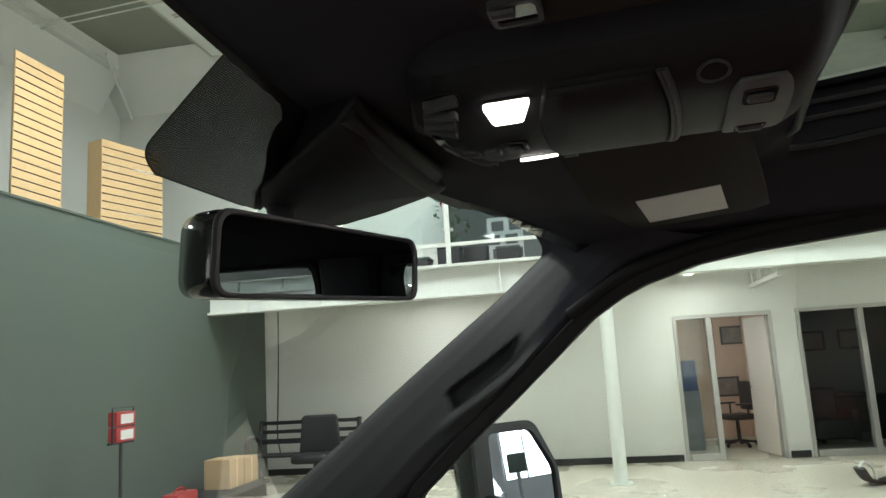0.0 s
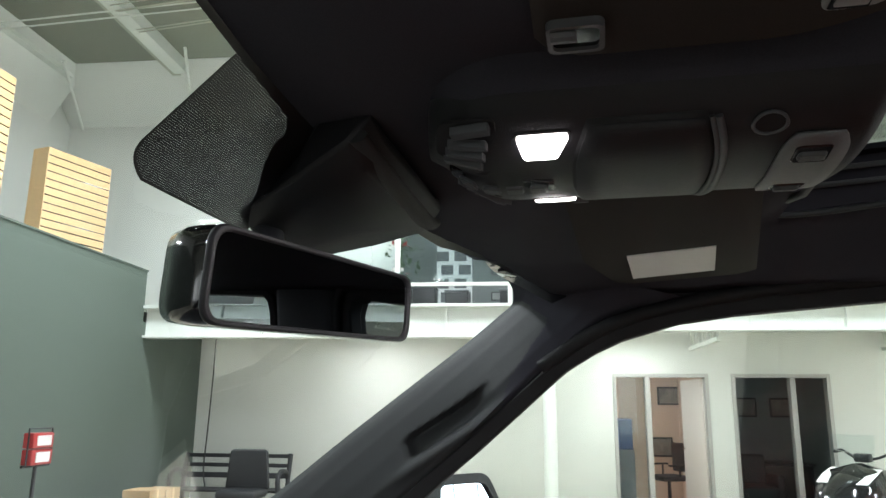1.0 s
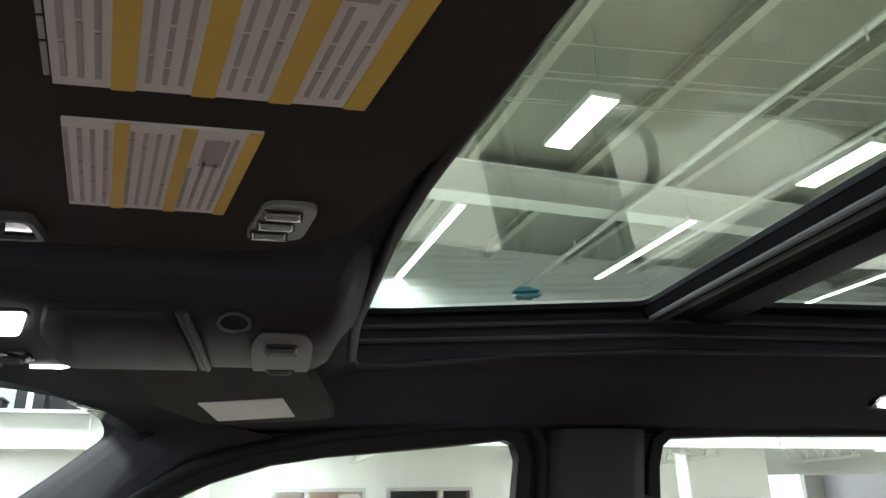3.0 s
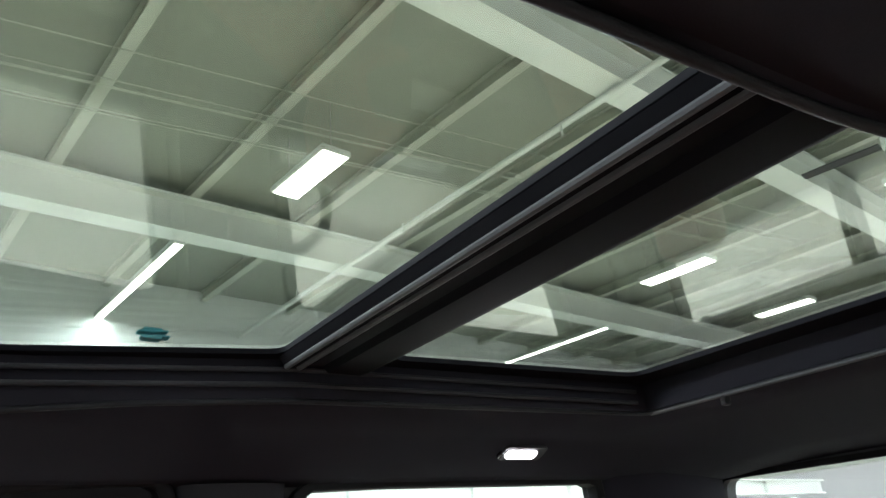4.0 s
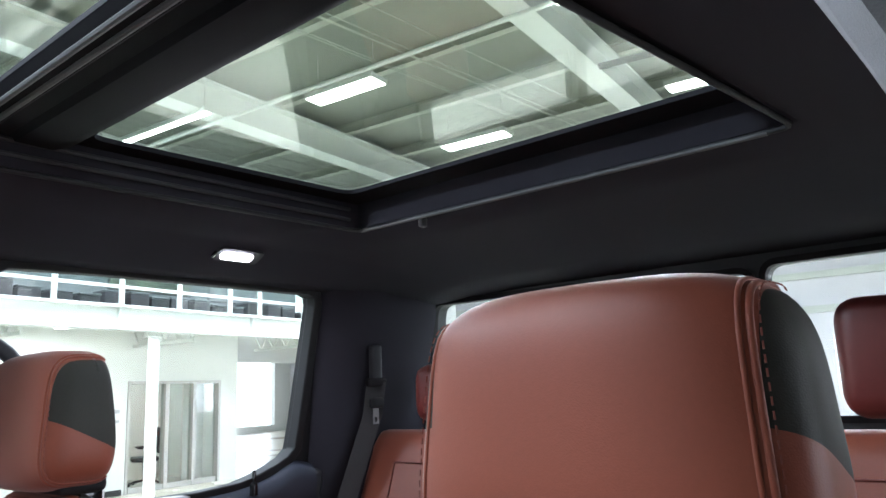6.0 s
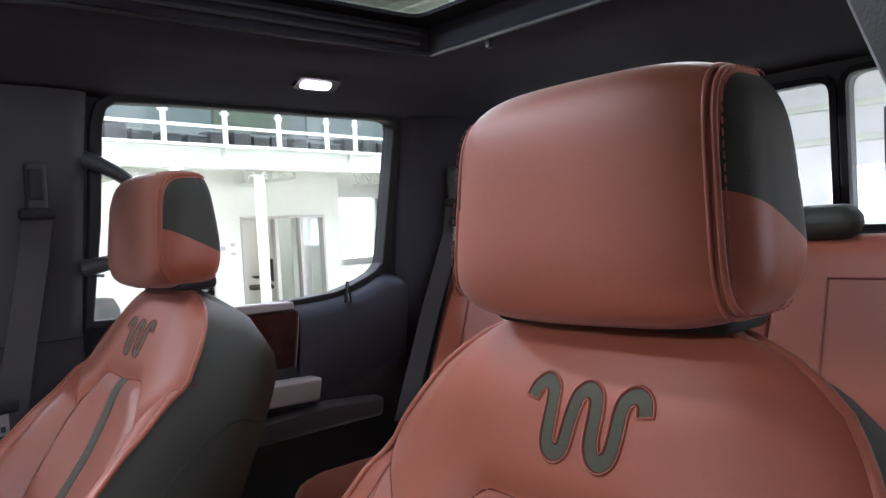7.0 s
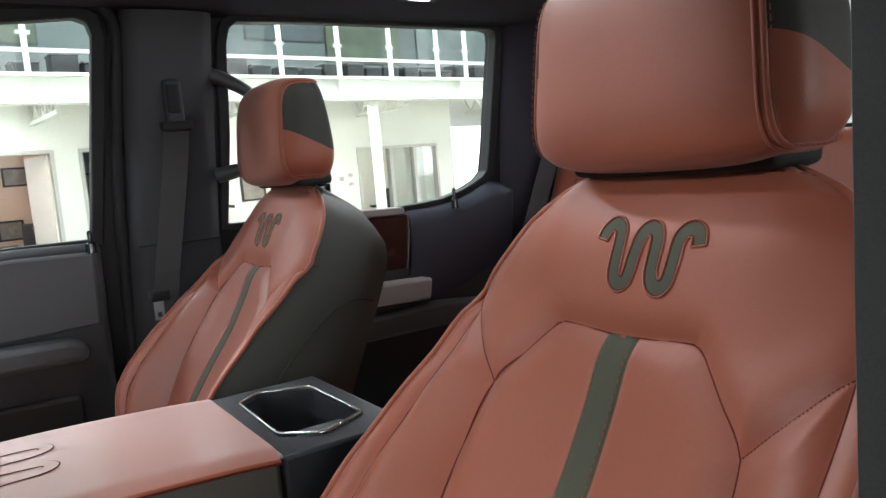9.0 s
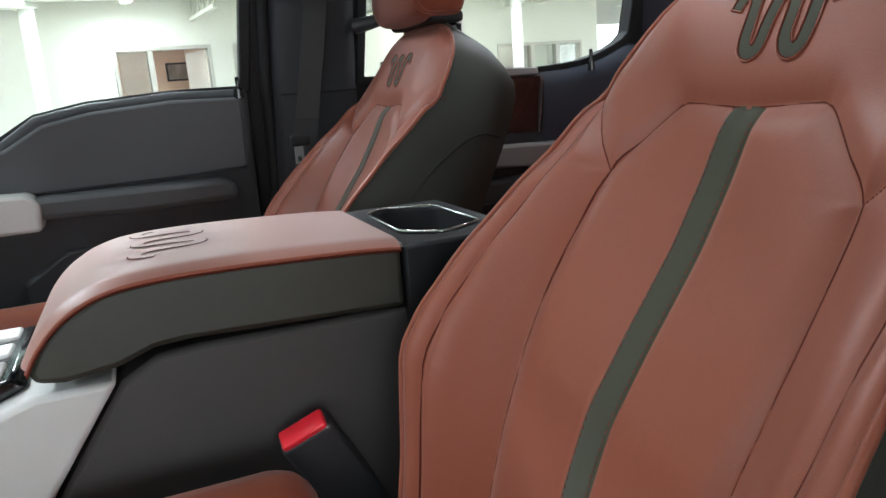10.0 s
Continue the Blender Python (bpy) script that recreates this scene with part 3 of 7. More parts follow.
def seat_belt(sign, label, straps, latch):
    belt = thing("seat_belt", label, "seat belt", (straps[-1][0], straps[-1][1], straps[-1][2]))
    bm = bmesh.new()
    rows = []
    for x, y, z, a in straps:
        d = Vector((math.sin(a) * 0.023, math.cos(a) * 0.023, 0))
        n = Vector((math.cos(a), -math.sin(a), 0)) * 0.0008
        c = Vector((x, y, z))
        rows.append([c - d - n, c + d - n, c + d + n, c - d + n])
    part("webbing", loft(rows), BELT, belt, "black woven webbing", smooth=0)
    x, y, z, a = straps[0]
    part("guide_loop", soft_box(x - 0.010, x + 0.010, y - 0.029, y + 0.029, z - 0.010, z + 0.010, 0.006), RUBBER, belt)
    part("guide_bolt", soft_box(x - 0.008, x + 0.012, y - 0.017, y + 0.017, z + 0.004, z + 0.088, 0.008), PILLAR_BLACK, belt, "black guide cover")
    x, y, z = latch
    if sign > 0:
        part("latch_plate", plate(rect(y - 0.010, y + 0.008, z - 0.045, z - 0.006), [rect(y - 0.005, y + 0.003, z - 0.040, z - 0.030)[::-1]], lambda a, b: (x - 0.001, a, b), (0.002, 0, 0)), DIM_SILVER, belt, "steel latch plate", smooth=0)
        part("latch_grip", soft_box(x - 0.008, x + 0.008, y - 0.026, y + 0.016, z - 0.010, z + 0.014, 0.007), RUBBER, belt, "black plastic tongue grip")
        return belt
    # the driver's tongue hangs close: a tapered grip with a black foot, in a glossy guide
    m = Matrix.Translation(latch) @ pose(0, 0, 0, 0, 0, 210)
    for name, mat, label_, pts in (("latch_grip", LEATHER_OLIVE, "olive grey tapered tongue grip", [(0.006, 0.0175), (0.0095, 0.0165), (0.0095, -0.0070), (-0.0090, -0.0070), (-0.0065, 0.0010), (0.0005, 0.0125)]),
                                   ("grip_foot", RUBBER, "black rubber foot", [(0.0095, -0.0072), (0.0095, -0.0135), (0.0030, -0.0165), (-0.0050, -0.0150), (-0.0090, -0.0105), (-0.0092, -0.0072)])):
        bm = prism([(p[0], 0.006, p[1]) for p in pts], (0, -0.012, 0))
        bmesh.ops.bevel(bm, geom=bm.edges[:], offset=0.0016, segments=3, profile=0.5, affect="EDGES")
        part(name, bm, mat, belt, label_, m=m, smooth=60)
    part("grip_rib", soft_box(0.0068, 0.0092, -0.0078, -0.004, -0.006, 0.0155, 0.001, 2), PILLAR_LIGHT, belt, m=m)
    part("grip_stud", rod((-0.0005, -0.0055, -0.0035), (-0.0005, -0.0072, -0.0035), 0.0022, 12), GLOSS_BLACK, belt, m=m)
    part("tongue_guide", soft_box(0.0098, 0.0300, -0.005, 0.006, -0.0300, 0.0120, 0.004, 3), GLOSS_BLACK, belt, "glossy black tongue guide", m=m)
    part("latch_plate", soft_box(0.006, 0.0085, -0.004, 0.003, -0.036, -0.016, 0.001, 1), CHROME, belt, "steel latch plate", m=m)
    return belt


seat_belt(1, "black passenger seat belt hanging on the pillar", [(0.661, -0.194, 1.523, 0.1), (0.664, -0.184, 1.45, 0.1), (0.668, -0.146, 1.25, 0.1), (0.676, -0.136, 1.18, 0.1), (0.705, -0.14, 0.80, 0.1)], (0.660, -0.120, 1.208))

part("grab_handle", tube(bmesh.new(), smooth_line([(0.700, -0.275, 1.625), (0.680, -0.305, 1.610), (0.662, -0.345, 1.580), (0.655, -0.362, 1.545), (0.657, -0.362, 1.480), (0.668, -0.345, 1.445), (0.688, -0.310, 1.432), (0.708, -0.275, 1.425)]), [0.020 - 0.006 * math.sin(math.pi * k / 42) for k in range(43)], 12, flat=0.8), TRIM, b_pillar, "black grab handle", smooth=60)

c_pillar = thing("c_pillar", "black rear quarter trim beside the rear window", "pillar trim", (0.7, -1.2, 0.62))
RC = [[(wall_x(z) - 0.002, ya, z), (wall_x(z) - 0.03, ya - 0.02, z), (wall_x(z) - 0.050, -1.14, z), (wall_x(z) - 0.042, -1.28, z), (wall_x(z) - 0.022, -1.38, z), (wall_x(z) - 0.006, -1.42, z)] for z, ya in ((0.7, -1.02), (1.3, -1.03), (1.36, -1.02), (1.5, -1.012), (1.7, -1.008), (1.742, -1.005))]
part("quarter_cover", loft(RC, closed=False), HEADLINER, c_pillar, smooth=60)
seat_belt(1, "black rear seat belt running down the quarter trim", [(0.63, -1.135, 1.525, 0.6), (0.63, -1.12, 1.45, 0.6), (0.66, -1.055, 1.25, 0.6), (0.68, -0.97, 1.0, 0.6)], (0.615, -1.115, 1.475))

a_pillar = thing("a_pillar", "dark grey windshield pillar trim with moulded grab handle", "pillar trim", (0.74, 0.95, 0.9))
PILLAR_IN = [(0.60, 0.560, 1.764), (0.715, 0.551, 1.760), (0.785, 0.556, 1.742), (0.806, 0.585, 1.720), (0.814, 0.640, 1.677), (0.806, 0.70, 1.630), (0.797, 0.760, 1.583), (0.787, 0.856, 1.508), (0.778, 0.95, 1.432), (0.768, 1.08, 1.33)]
PILLAR_OUT = [(wall_x(z), y, z) for y, z in ((0.30, 1.722), (0.40, 1.700), (0.45, 1.672), (0.505, 1.630), (0.56, 1.578), (0.628, 1.512), (0.70, 1.452), (0.78, 1.385), (0.86, 1.31), (0.93, 1.235))]
STEPS = 10
INNER, OUTER = smooth_line(PILLAR_IN, STEPS), smooth_line(PILLAR_OUT, STEPS)


def pillar_row(i, hollow=True):
    """One section of the windshield pillar, from the glass to the door window, with the grip moulded in."""
    s = i / STEPS
    row = [INNER[i] + Vector((0.03, 0.02, 0))]
    for n in range(41):
        k = n / 40
        c = INNER[i].lerp(OUTER[i], k)
        c.x += bend(k, [(0, 0), (0.08, -0.008), (0.25, -0.018), (0.5, -0.024), (0.75, -0.026), (0.93, -0.016), (1, 0)])
        if hollow:
            mid = 0.75 - 0.082 * (s - 4.4)
            inside = ease(s, 4.25, 4.55) * ease(-s, -6.25, -5.95) * ease(k, mid - 0.17, mid - 0.10) * ease(-k, -mid - 0.13, -mid - 0.08)
            along = ease(s, 3.7, 4.3) * ease(-s, -6.7, -6.1)
            c += Vector((0.026, 0.010, -0.006)) * inside + Vector((-0.010, 0, 0)) * along * math.exp(-((k - mid - 0.20) / 0.06) ** 2) * (1 - ease(k, 0.93, 1.0))
        row.append(c)
    return row + [OUTER[i] + Vector((0.02, 0, 0))]


rows = [pillar_row(i) for i in range(len(INNER))]
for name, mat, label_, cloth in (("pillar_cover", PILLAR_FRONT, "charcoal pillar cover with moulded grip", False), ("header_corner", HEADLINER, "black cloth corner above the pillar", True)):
    bm = bmesh.new()
    seen = {}
    for i in range(len(rows) - 1):
        limit = bend((i + 0.5) / STEPS, [(2.1, -0.1), (2.2, 0.48), (2.4, 0.56), (3.3, 0.70), (3.85, 0.78), (4.2, 0.92), (4.5, 1.1)])
        for n in range(len(rows[0]) - 1):
            if ((n - 0.5) / 40 > limit) == cloth:
                corner = []
                for key in ((i, n), (i, n + 1), (i + 1, n + 1), (i + 1, n)):
                    if key not in seen:
                        seen[key] = bm.verts.new(rows[key[0]][key[1]])
                    corner.append(seen[key])
                bm.faces.new(corner)
    part(name, bm, mat, a_pillar, label_, smooth=60)
# the driver's windshield pillar, plain
rows_l = [[(-x, y, z) for x, y, z in pillar_row(i, False)] for i in range(len(INNER))]
other_pillar = thing("a_pillar", "dark grey windshield pillar trim on the driver's side", "pillar trim", (-0.74, 0.95, 0.9))
part("pillar_cover", loft(rows_l, closed=False), PILLAR_FRONT, other_pillar, smooth=60)
# driver's centre pillar and belt
b2 = thing("b_pillar", "dark grey plastic pillar trim beside the driver's seat", "pillar trim", (-0.72, -0.2, 0.62))
NEAR = [[(x - d, y, z) for d, y in ((0.09, ya + 0.012), (0.03, ya + 0.006), (0.008, ya), (0, ya - 0.03), (0.0, yb + 0.03), (0.02, yb + 0.006), (0.09, yb))] for z, x, ya, yb in
        ((0.62, -0.70, -0.16, -0.30), (1.2, -0.672, -0.16, -0.295), (1.32, -0.655, -0.155, -0.285), (1.47, -0.632, -0.145, -0.285), (1.56, -0.604, -0.13, -0.285), (1.636, -0.575, -0.12, -0.285), (1.69, -0.552, -0.115, -0.285), (1.735, -0.535, -0.11, -0.285))]
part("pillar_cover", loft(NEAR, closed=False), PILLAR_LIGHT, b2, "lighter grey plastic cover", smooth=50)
seat_belt(-1, "black driver's seat belt hanging beside the seat", [(-0.655, -0.130, 1.49, 0.96), (-0.655, -0.128, 1.46, 0.96), (-0.655, -0.126, 1.35, 0.96), (-0.653, -0.129, 1.216, 0.96), (-0.660, -0.125, 1.0, 0.96), (-0.675, -0.12, 0.8, 0.8)], (-0.627, -0.108, 1.228))

# windshield
gx = [-0.80 + 0.08 * i for i in range(21)]
gz = [1.766 - 0.0283 * j for j in range(21)]
shield = structure("windshield", loft([[(x, shield_y(x, z), z) for x in gx] for z in gz], closed=False), GLASS, "clear curved windshield of the truck", "windshield", smooth=180)
shield.visible_shadow = False

# back of the cab with its sliding window
BACK_HOLES = [rounded([(0.215, 1.42), (0.712, 1.42), (0.680, 1.732), (0.222, 1.728)], 0.03), rounded(rect(-0.165, 0.190, 1.42, 1.712), 0.03), rounded(rect(-0.66, -0.190, 1.42, 1.722), 0.03)]
back = structure("cab_back", plate([(-0.80, 0.55), (0.80, 0.55), (0.76, 1.40), (0.70, 1.752), (-0.70, 1.752), (-0.76, 1.40)], [h[::-1] for h in BACK_HOLES], lambda x, z: (x, -1.42, z), (0, -0.05, 0)), TRIM, "black cab back with three rear window openings", "cab back", smooth=30)
back_window = thing("rear_window", "clear sliding rear window in black seals", "window", (0, -1.44, 1.42))
for h in BACK_HOLES:
    ob = part("window_pane", prism([(p[0], -1.44, p[1]) for p in grow(h, 0.004)], (0, -0.004, 0)), GLASS, back_window, smooth=0)
    ob.visible_shadow = False
    part("window_seal", ring_prism([(p[0], -1.412, p[1]) for p in grow(h, 0.010)], [(p[0], -1.412, p[1]) for p in grow(h, -0.003)], (0, -0.02, 0)), RUBBER, back_window, smooth=40)

cab_floor = structure("cab_floor", boxes((-0.80, 0.80, -1.44, 1.1, 0.55, 0.60)), BLACK_THING, "black carpeted floor of the cab", "floor")
structure("dashboard", prism([(-0.78, y, z) for y, z in ((1.16, 0.6), (1.16, 1.20), (0.98, 1.20), (0.80, 1.185), (0.72, 1.13), (0.72, 0.95), (0.80, 0.6))], (1.56, 0, 0)), TRIM, "black dashboard under the windshield", "dashboard", bevel=0.02)


# ---- overhead console, visors, mirror ----
over = thing("overhead_console", "charcoal plastic overhead console with lit map lamps", "overhead console", (0, 0.4, 1.76))


def over_z(x, y):
    """The belly of the overhead console."""
    t = min(1.0, abs(x) / 0.088)
    fall = ease(y, 0.49, 0.54) * 0.022 + ease(-y, -0.285, -0.262) * 0.03
    return 1.698 + 0.016 * t ** 2 + 0.032 * t ** 8 + fall


def over_patch(outline, lift, depth, mat, name, label="", parent=over, bevel=0.0015):
    """A shallow piece laid on the console's belly."""
    bm = bmesh.new()
    a = [bm.verts.new((p[0], p[1], over_z(p[0], p[1]) - lift)) for p in outline]
    b = [bm.verts.new((p[0], p[1], over_z(p[0], p[1]) - lift + depth)) for p in outline]
    bm.faces.new(a)
    bm.faces.new(b[::-1])
    for i in range(len(a)):
        j = (i + 1) % len(a)
        bm.faces.new((a[i], b[i], b[j], a[j]))
    return part(name, bm, mat, parent, label, smooth=30, bevel=bevel)


belly, skirt = [], []
for i in range(33):
    y = 0.262 + 0.272 * i / 32
    half = 0.080 * min(1.0, math.sqrt(max(0.0, 1 - max(0.0, (y - 0.465) / 0.0695) ** 2)) + 0.02)
    row = [(half * (2 * k / 24 - 1), y, over_z(0.080 * (2 * k / 24 - 1), y)) for k in range(25)]
    belly.append(row)
    skirt.append([(x, y, z + 0.002) for x, y, z in row] + [(half + 0.004, y, 1.79), (-half - 0.004, y, 1.79)])
part("housing", loft(belly, closed=False), CONSOLE_GREY, over, "charcoal plastic belly", smooth=45)
part("skirt", loft(skirt), HEADLINER, over, "black cloth skirt", smooth=45)
for s in (-1, 1):
    lens = [(s * 0.0630, 0.441), (s * 0.0630, 0.471), (s * 0.0440, 0.4680), (s * 0.0440, 0.4490)]
    over_patch(rounded(lens, 0.003, 3), 0.0030, 0.005, CAB_LAMP, "map_lamp", "lit white map lamp lens")
    over_patch(rounded([(s * 0.0645, 0.4390), (s * 0.0645, 0.4730), (s * 0.0425, 0.4700), (s * 0.0425, 0.4470)], 0.004, 3), 0.0008, 0.002, RUBBER, "lamp_bezel")
    over_patch(rounded([(s * 0.074, 0.480), (s * 0.064, 0.516), (s * 0.020, 0.527), (s * 0.020, 0.492)], 0.008, 3), 0.0005, 0.002, RUBBER, "vent_recess", "dark vent recess")
    for k in range(4):
        a, b = Vector((0.0690 - 0.0105 * k, 0.485 + 0.0030 * k)), Vector((0.0605 - 0.0125 * k, 0.5085 + 0.0038 * k))
        w = Vector((0.0017, 0.0007))
        over_patch([(s * p.x, p.y) for p in (a - w, a + w, b + w, b - w)], 0.0040, 0.005, PILLAR, "vent_rib", "charcoal vent rib", bevel=0.0005)
over_patch(rounded(rect(-0.0115, 0.0045, 0.453, 0.520), 0.004, 3), 0.0036, 0.005, GLOSS_BLACK, "button_strip", "black button strip")
for k in range(4):
    over_patch(rounded(rect(-0.0095, 0.0025, 0.4575 + 0.0150 * k, 0.4685 + 0.0150 * k), 0.002, 2), 0.0052, 0.003, TRIM, "button")


def belly_strip(x0, x1, ya, yb, lift, name, mat, label, thick_=0.0035):
    """A curved lid laid on the belly between two bowed edges."""
    bm = bmesh.new()
    cols = 24
    grid = []
    for j in range(6):
        row = []
        for i in range(cols + 1):
            x = x0 + (x1 - x0) * i / cols
            y = ya(x) + (yb(x) - ya(x)) * j / 5
            row.append(bm.verts.new((x, y, over_z(x, y) - lift)))
        grid.append(row)
    for a, b in zip(grid, grid[1:]):
        for i in range(cols):
            bm.faces.new((a[i], a[i + 1], b[i + 1], b[i]))
    ob = part(name, bm, mat, over, label, smooth=60)
    th = ob.modifiers.new("thickness", "SOLIDIFY")
    th.thickness, th.offset = thick_, 1
    return ob


def lid_front(x):
    return 0.4395 - 0.011 * (abs(x) / 0.071) ** 3


def lid_rear(x):
    return 0.3625 + 0.0085 * (abs(x) / 0.071) ** 3


belly_strip(-0.0695, 0.0695, lambda x: lid_rear(x) - 0.0020, lambda x: lid_front(x) + 0.0020, 0.0006, "lid_seam", RUBBER, "dark gap round the lid", 0.001)
belly_strip(-0.0672, 0.0672, lid_rear, lid_front, 0.0026, "sunglass_holder", CONSOLE_GREY, "closed sunglass holder lid")
for off, r in ((-0.0035, 0.0016), (-0.0068, 0.0022)):
    part("holder_rim", tube(bmesh.new(), [(x, lid_rear(x) + off, over_z(x, lid_rear(x) + off) - 0.0012) for x in [-0.0675 + 0.135 * i / 20 for i in range(21)]], r, 8), PILLAR, over, "grey lid edge", smooth=60)
ring_ = [(-0.0605 + 0.0070 * math.cos(a), 0.3365 + 0.0086 * math.sin(a)) for a in [2 * math.pi * k / 20 for k in range(20)]]
over_patch(ring_, 0.0012, 0.003, RUBBER, "microphone", "dark microphone grille")
part("microphone_ring", tube(bmesh.new(), [(x, y, over_z(x, y) - 0.0012) for x, y in ring_ + ring_[:1]], 0.0010, 6), PILLAR, over, "grey microphone ring", smooth=60)
belly_strip(-0.052, 0.052, lambda x: 0.2915 + 0.006 * (abs(x) / 0.052) ** 6, lambda x: 0.3275 - 0.006 * (abs(x) / 0.052) ** 6, 0.0022, "switch_plate", PILLAR_LIGHT, "silver sunroof switch plate", 0.002)
for x0, x1 in ((-0.0415, -0.0205), (0.0205, 0.0415)):
    over_patch(rounded(rect(x0, x1, 0.3000, 0.3200), 0.004, 3), 0.0030, 0.003, GLOSS_BLACK, "switch_recess")
    over_patch(rounded(rect(x0 + 0.006, x1 - 0.006, 0.3025, 0.3175), 0.002, 2), 0.0050, 0.004, TRIM, "switch_rocker")


def visor(sign, label):
    v = thing("sun_visor", label, "sun visor", (sign * 0.36, 0.42, 1.75))
    near = [(0.13, 0.30), (0.53, 0.232)] if sign > 0 else [(0.105, 0.335), (0.119, 0.304), (0.142, 0.281), (0.24, 0.251), (0.53, 0.205)]
    outline = rounded([(sign * x, y) for x, y in near + [(0.60, 0.40), (0.43, 0.445), (near[0][0], 0.455)]], 0.022, 5)
    bm = prism([(p[0], p[1], 1.732) for p in outline], (0, 0, 0.018))
    bmesh.ops.bevel(bm, geom=[e for e in bm.edges if abs(e.verts[0].co.z - e.verts[1].co.z) < 1e-5], offset=0.006, segments=3, profile=0.5, affect="EDGES")
    part("visor_panel", bm, VISOR_CLOTH, v, "dark brown cloth panel", smooth=50)
    part("pivot_rod", rod((sign * 0.115, 0.43, 1.745), (sign * 0.61, 0.40, 1.745), 0.004, 10), TRIM, v)
    pocket = [(sign * x, y) for x, y in rounded(rect(0.117, 0.143, 0.421, 0.448), 0.005, 3)]
    inner = [(sign * x, y) for x, y in rounded(rect(0.1195, 0.1405, 0.4235, 0.4455), 0.004, 3)]
    part("visor_clip", prism([(p[0], p[1], 1.7315) for p in inner], (0, 0, -0.002)), GLOSS_BLACK, v, "dark clip pocket", smooth=40)
    part("clip_rim", ring_prism([(p[0], p[1], 1.7325) for p in pocket], [(p[0], p[1], 1.7325) for p in inner], (0, 0, -0.005)), PILLAR, v, "grey clip rim", smooth=40)
    part("clip_pin", rod((sign * 0.136, 0.446, 1.727), (sign * 0.136, 0.434, 1.727), 0.0036, 10), PILLAR, v)
    return v


pv = visor(1, "dark brown cloth passenger sun visor with a white label")
part("paper_label", prism([(0.397, 0.396, 1.7318), (0.358, 0.304, 1.7318), (0.500, 0.286, 1.7318), (0.545, 0.383, 1.7318)], (0, 0, -0.0012)), PAPER, pv, "plain white paper label", smooth=0)
dv = visor(-1, "dark brown cloth driver's sun visor with yellow striped warning labels")
# warning labels: white sheets with yellow columns and lines of print


def lay(q, u, v, z):
    """A place on a four-cornered sheet: u from inboard to outboard, v from rear to front."""
    p = (1 - v) * ((1 - u) * Vector(q[0]) + u * Vector(q[1])) + v * ((1 - u) * Vector(q[3]) + u * Vector(q[2]))
    return (p.x, p.y, z)


def print_bar(parent, q, u0, u1, v0, v1, z, mat, name, d, label=""):
    return part(name, prism([lay(q, u, v, z) for u, v in ((u0, v0), (u1, v0), (u1, v1), (u0, v1))], (0, 0, -d)), mat, parent, label, smooth=0)


random.seed(8)
for q, n in (([(-0.158, 0.339), (-0.234, 0.321), (-0.233, 0.388), (-0.159, 0.402)], 3), ([(-0.257, 0.288), (-0.345, 0.268), (-0.345, 0.368), (-0.255, 0.385)], 4)):
    lab = print_bar(dv, q, 0, 1, 0, 1, 1.7318, PAPER, "warning_label", 0.0012, "white warning label with yellow columns")
    for k in range(n):
        print_bar(lab, q, 0, 1, k / n, k / n + 0.075, 1.7306, PAPER_YELLOW, "yellow_column", 0.0006)
        for j in range(4):
            v = k / n + 0.105 + j * 0.20 / n
            u = 0.06
            while u < 0.92:
                end = min(0.94, u + random.uniform(0.10, 0.34))
                if not (k == 0 and u > 0.55 and j > 0):
                    print_bar(lab, q, u, end - 0.02, v, v + 0.07 / n, 1.7306, INK, "print_line", 0.0005)
                u = end
        if k == 0:
            print_bar(lab, q, 0.62, 0.90, 0.15, 0.28, 1.7306, INK, "print_picture", 0.0005)
remote = part("remote_buttons", prism([(p[0], p[1], 1.7325) for p in rounded([(-0.132, 0.331), (-0.175, 0.321), (-0.175, 0.297), (-0.134, 0.304)], 0.008, 3)], (0, 0, -0.004)), DIM_SILVER, dv, "silver three-button remote", smooth=40, bevel=0.001)
for k in range(3):
    part("button_gap", soft_box(-0.1715 + 0.0125 * k, -0.1605 + 0.0125 * k, 0.3045 + 0.003 * k, 0.3215 + 0.003 * k, 1.7272, 1.7290, 0.0008, 1), GLOSS_BLACK, remote)
    part("button", soft_box(-0.1700 + 0.0125 * k, -0.1640 + 0.0125 * k, 0.3060 + 0.003 * k, 0.3200 + 0.003 * k, 1.7262, 1.7290, 0.0010, 2), DIM_SILVER, remote)
# a hook holder between visor and console
hook = part("visor_holder", soft_box(-0.178, -0.162, 0.447, 0.462, 1.740, 1.77, 0.003), PILLAR, dv, "grey visor holder")

# sensor cover behind the mirror
cover = thing("sensor_cover", "black plastic sensor cover on the windshield above the mirror", "sensor cover", (0.03, 0.66, 1.74))
rings_ = []
for t, x0, x1, y, z in ((0, -0.02, 0.190, 0.570, 1.748), (0.2, -0.022, 0.192, 0.585, 1.728), (0.6, -0.004, 0.176, 0.628, 1.713), (0.85, 0.012, 0.160, 0.662, 1.703), (1, 0.03, 0.145, 0.690, 1.700)):
    rings_.append([(x0, y, z), (x0 + 0.02, y - 0.006, z - 0.014), ((x0 + x1) / 2, y - 0.010, z - 0.018), (x1 - 0.02, y - 0.006, z - 0.014), (x1, y, z), (x1 - 0.01, shield_y(x1, z + 0.02) - 0.002, z + 0.018), (x0 + 0.01, shield_y(x0, z + 0.02) - 0.002, z + 0.018)])
part("cover_body", loft(rings_), CONSOLE_GREY, cover, smooth=40, bevel=0.003)
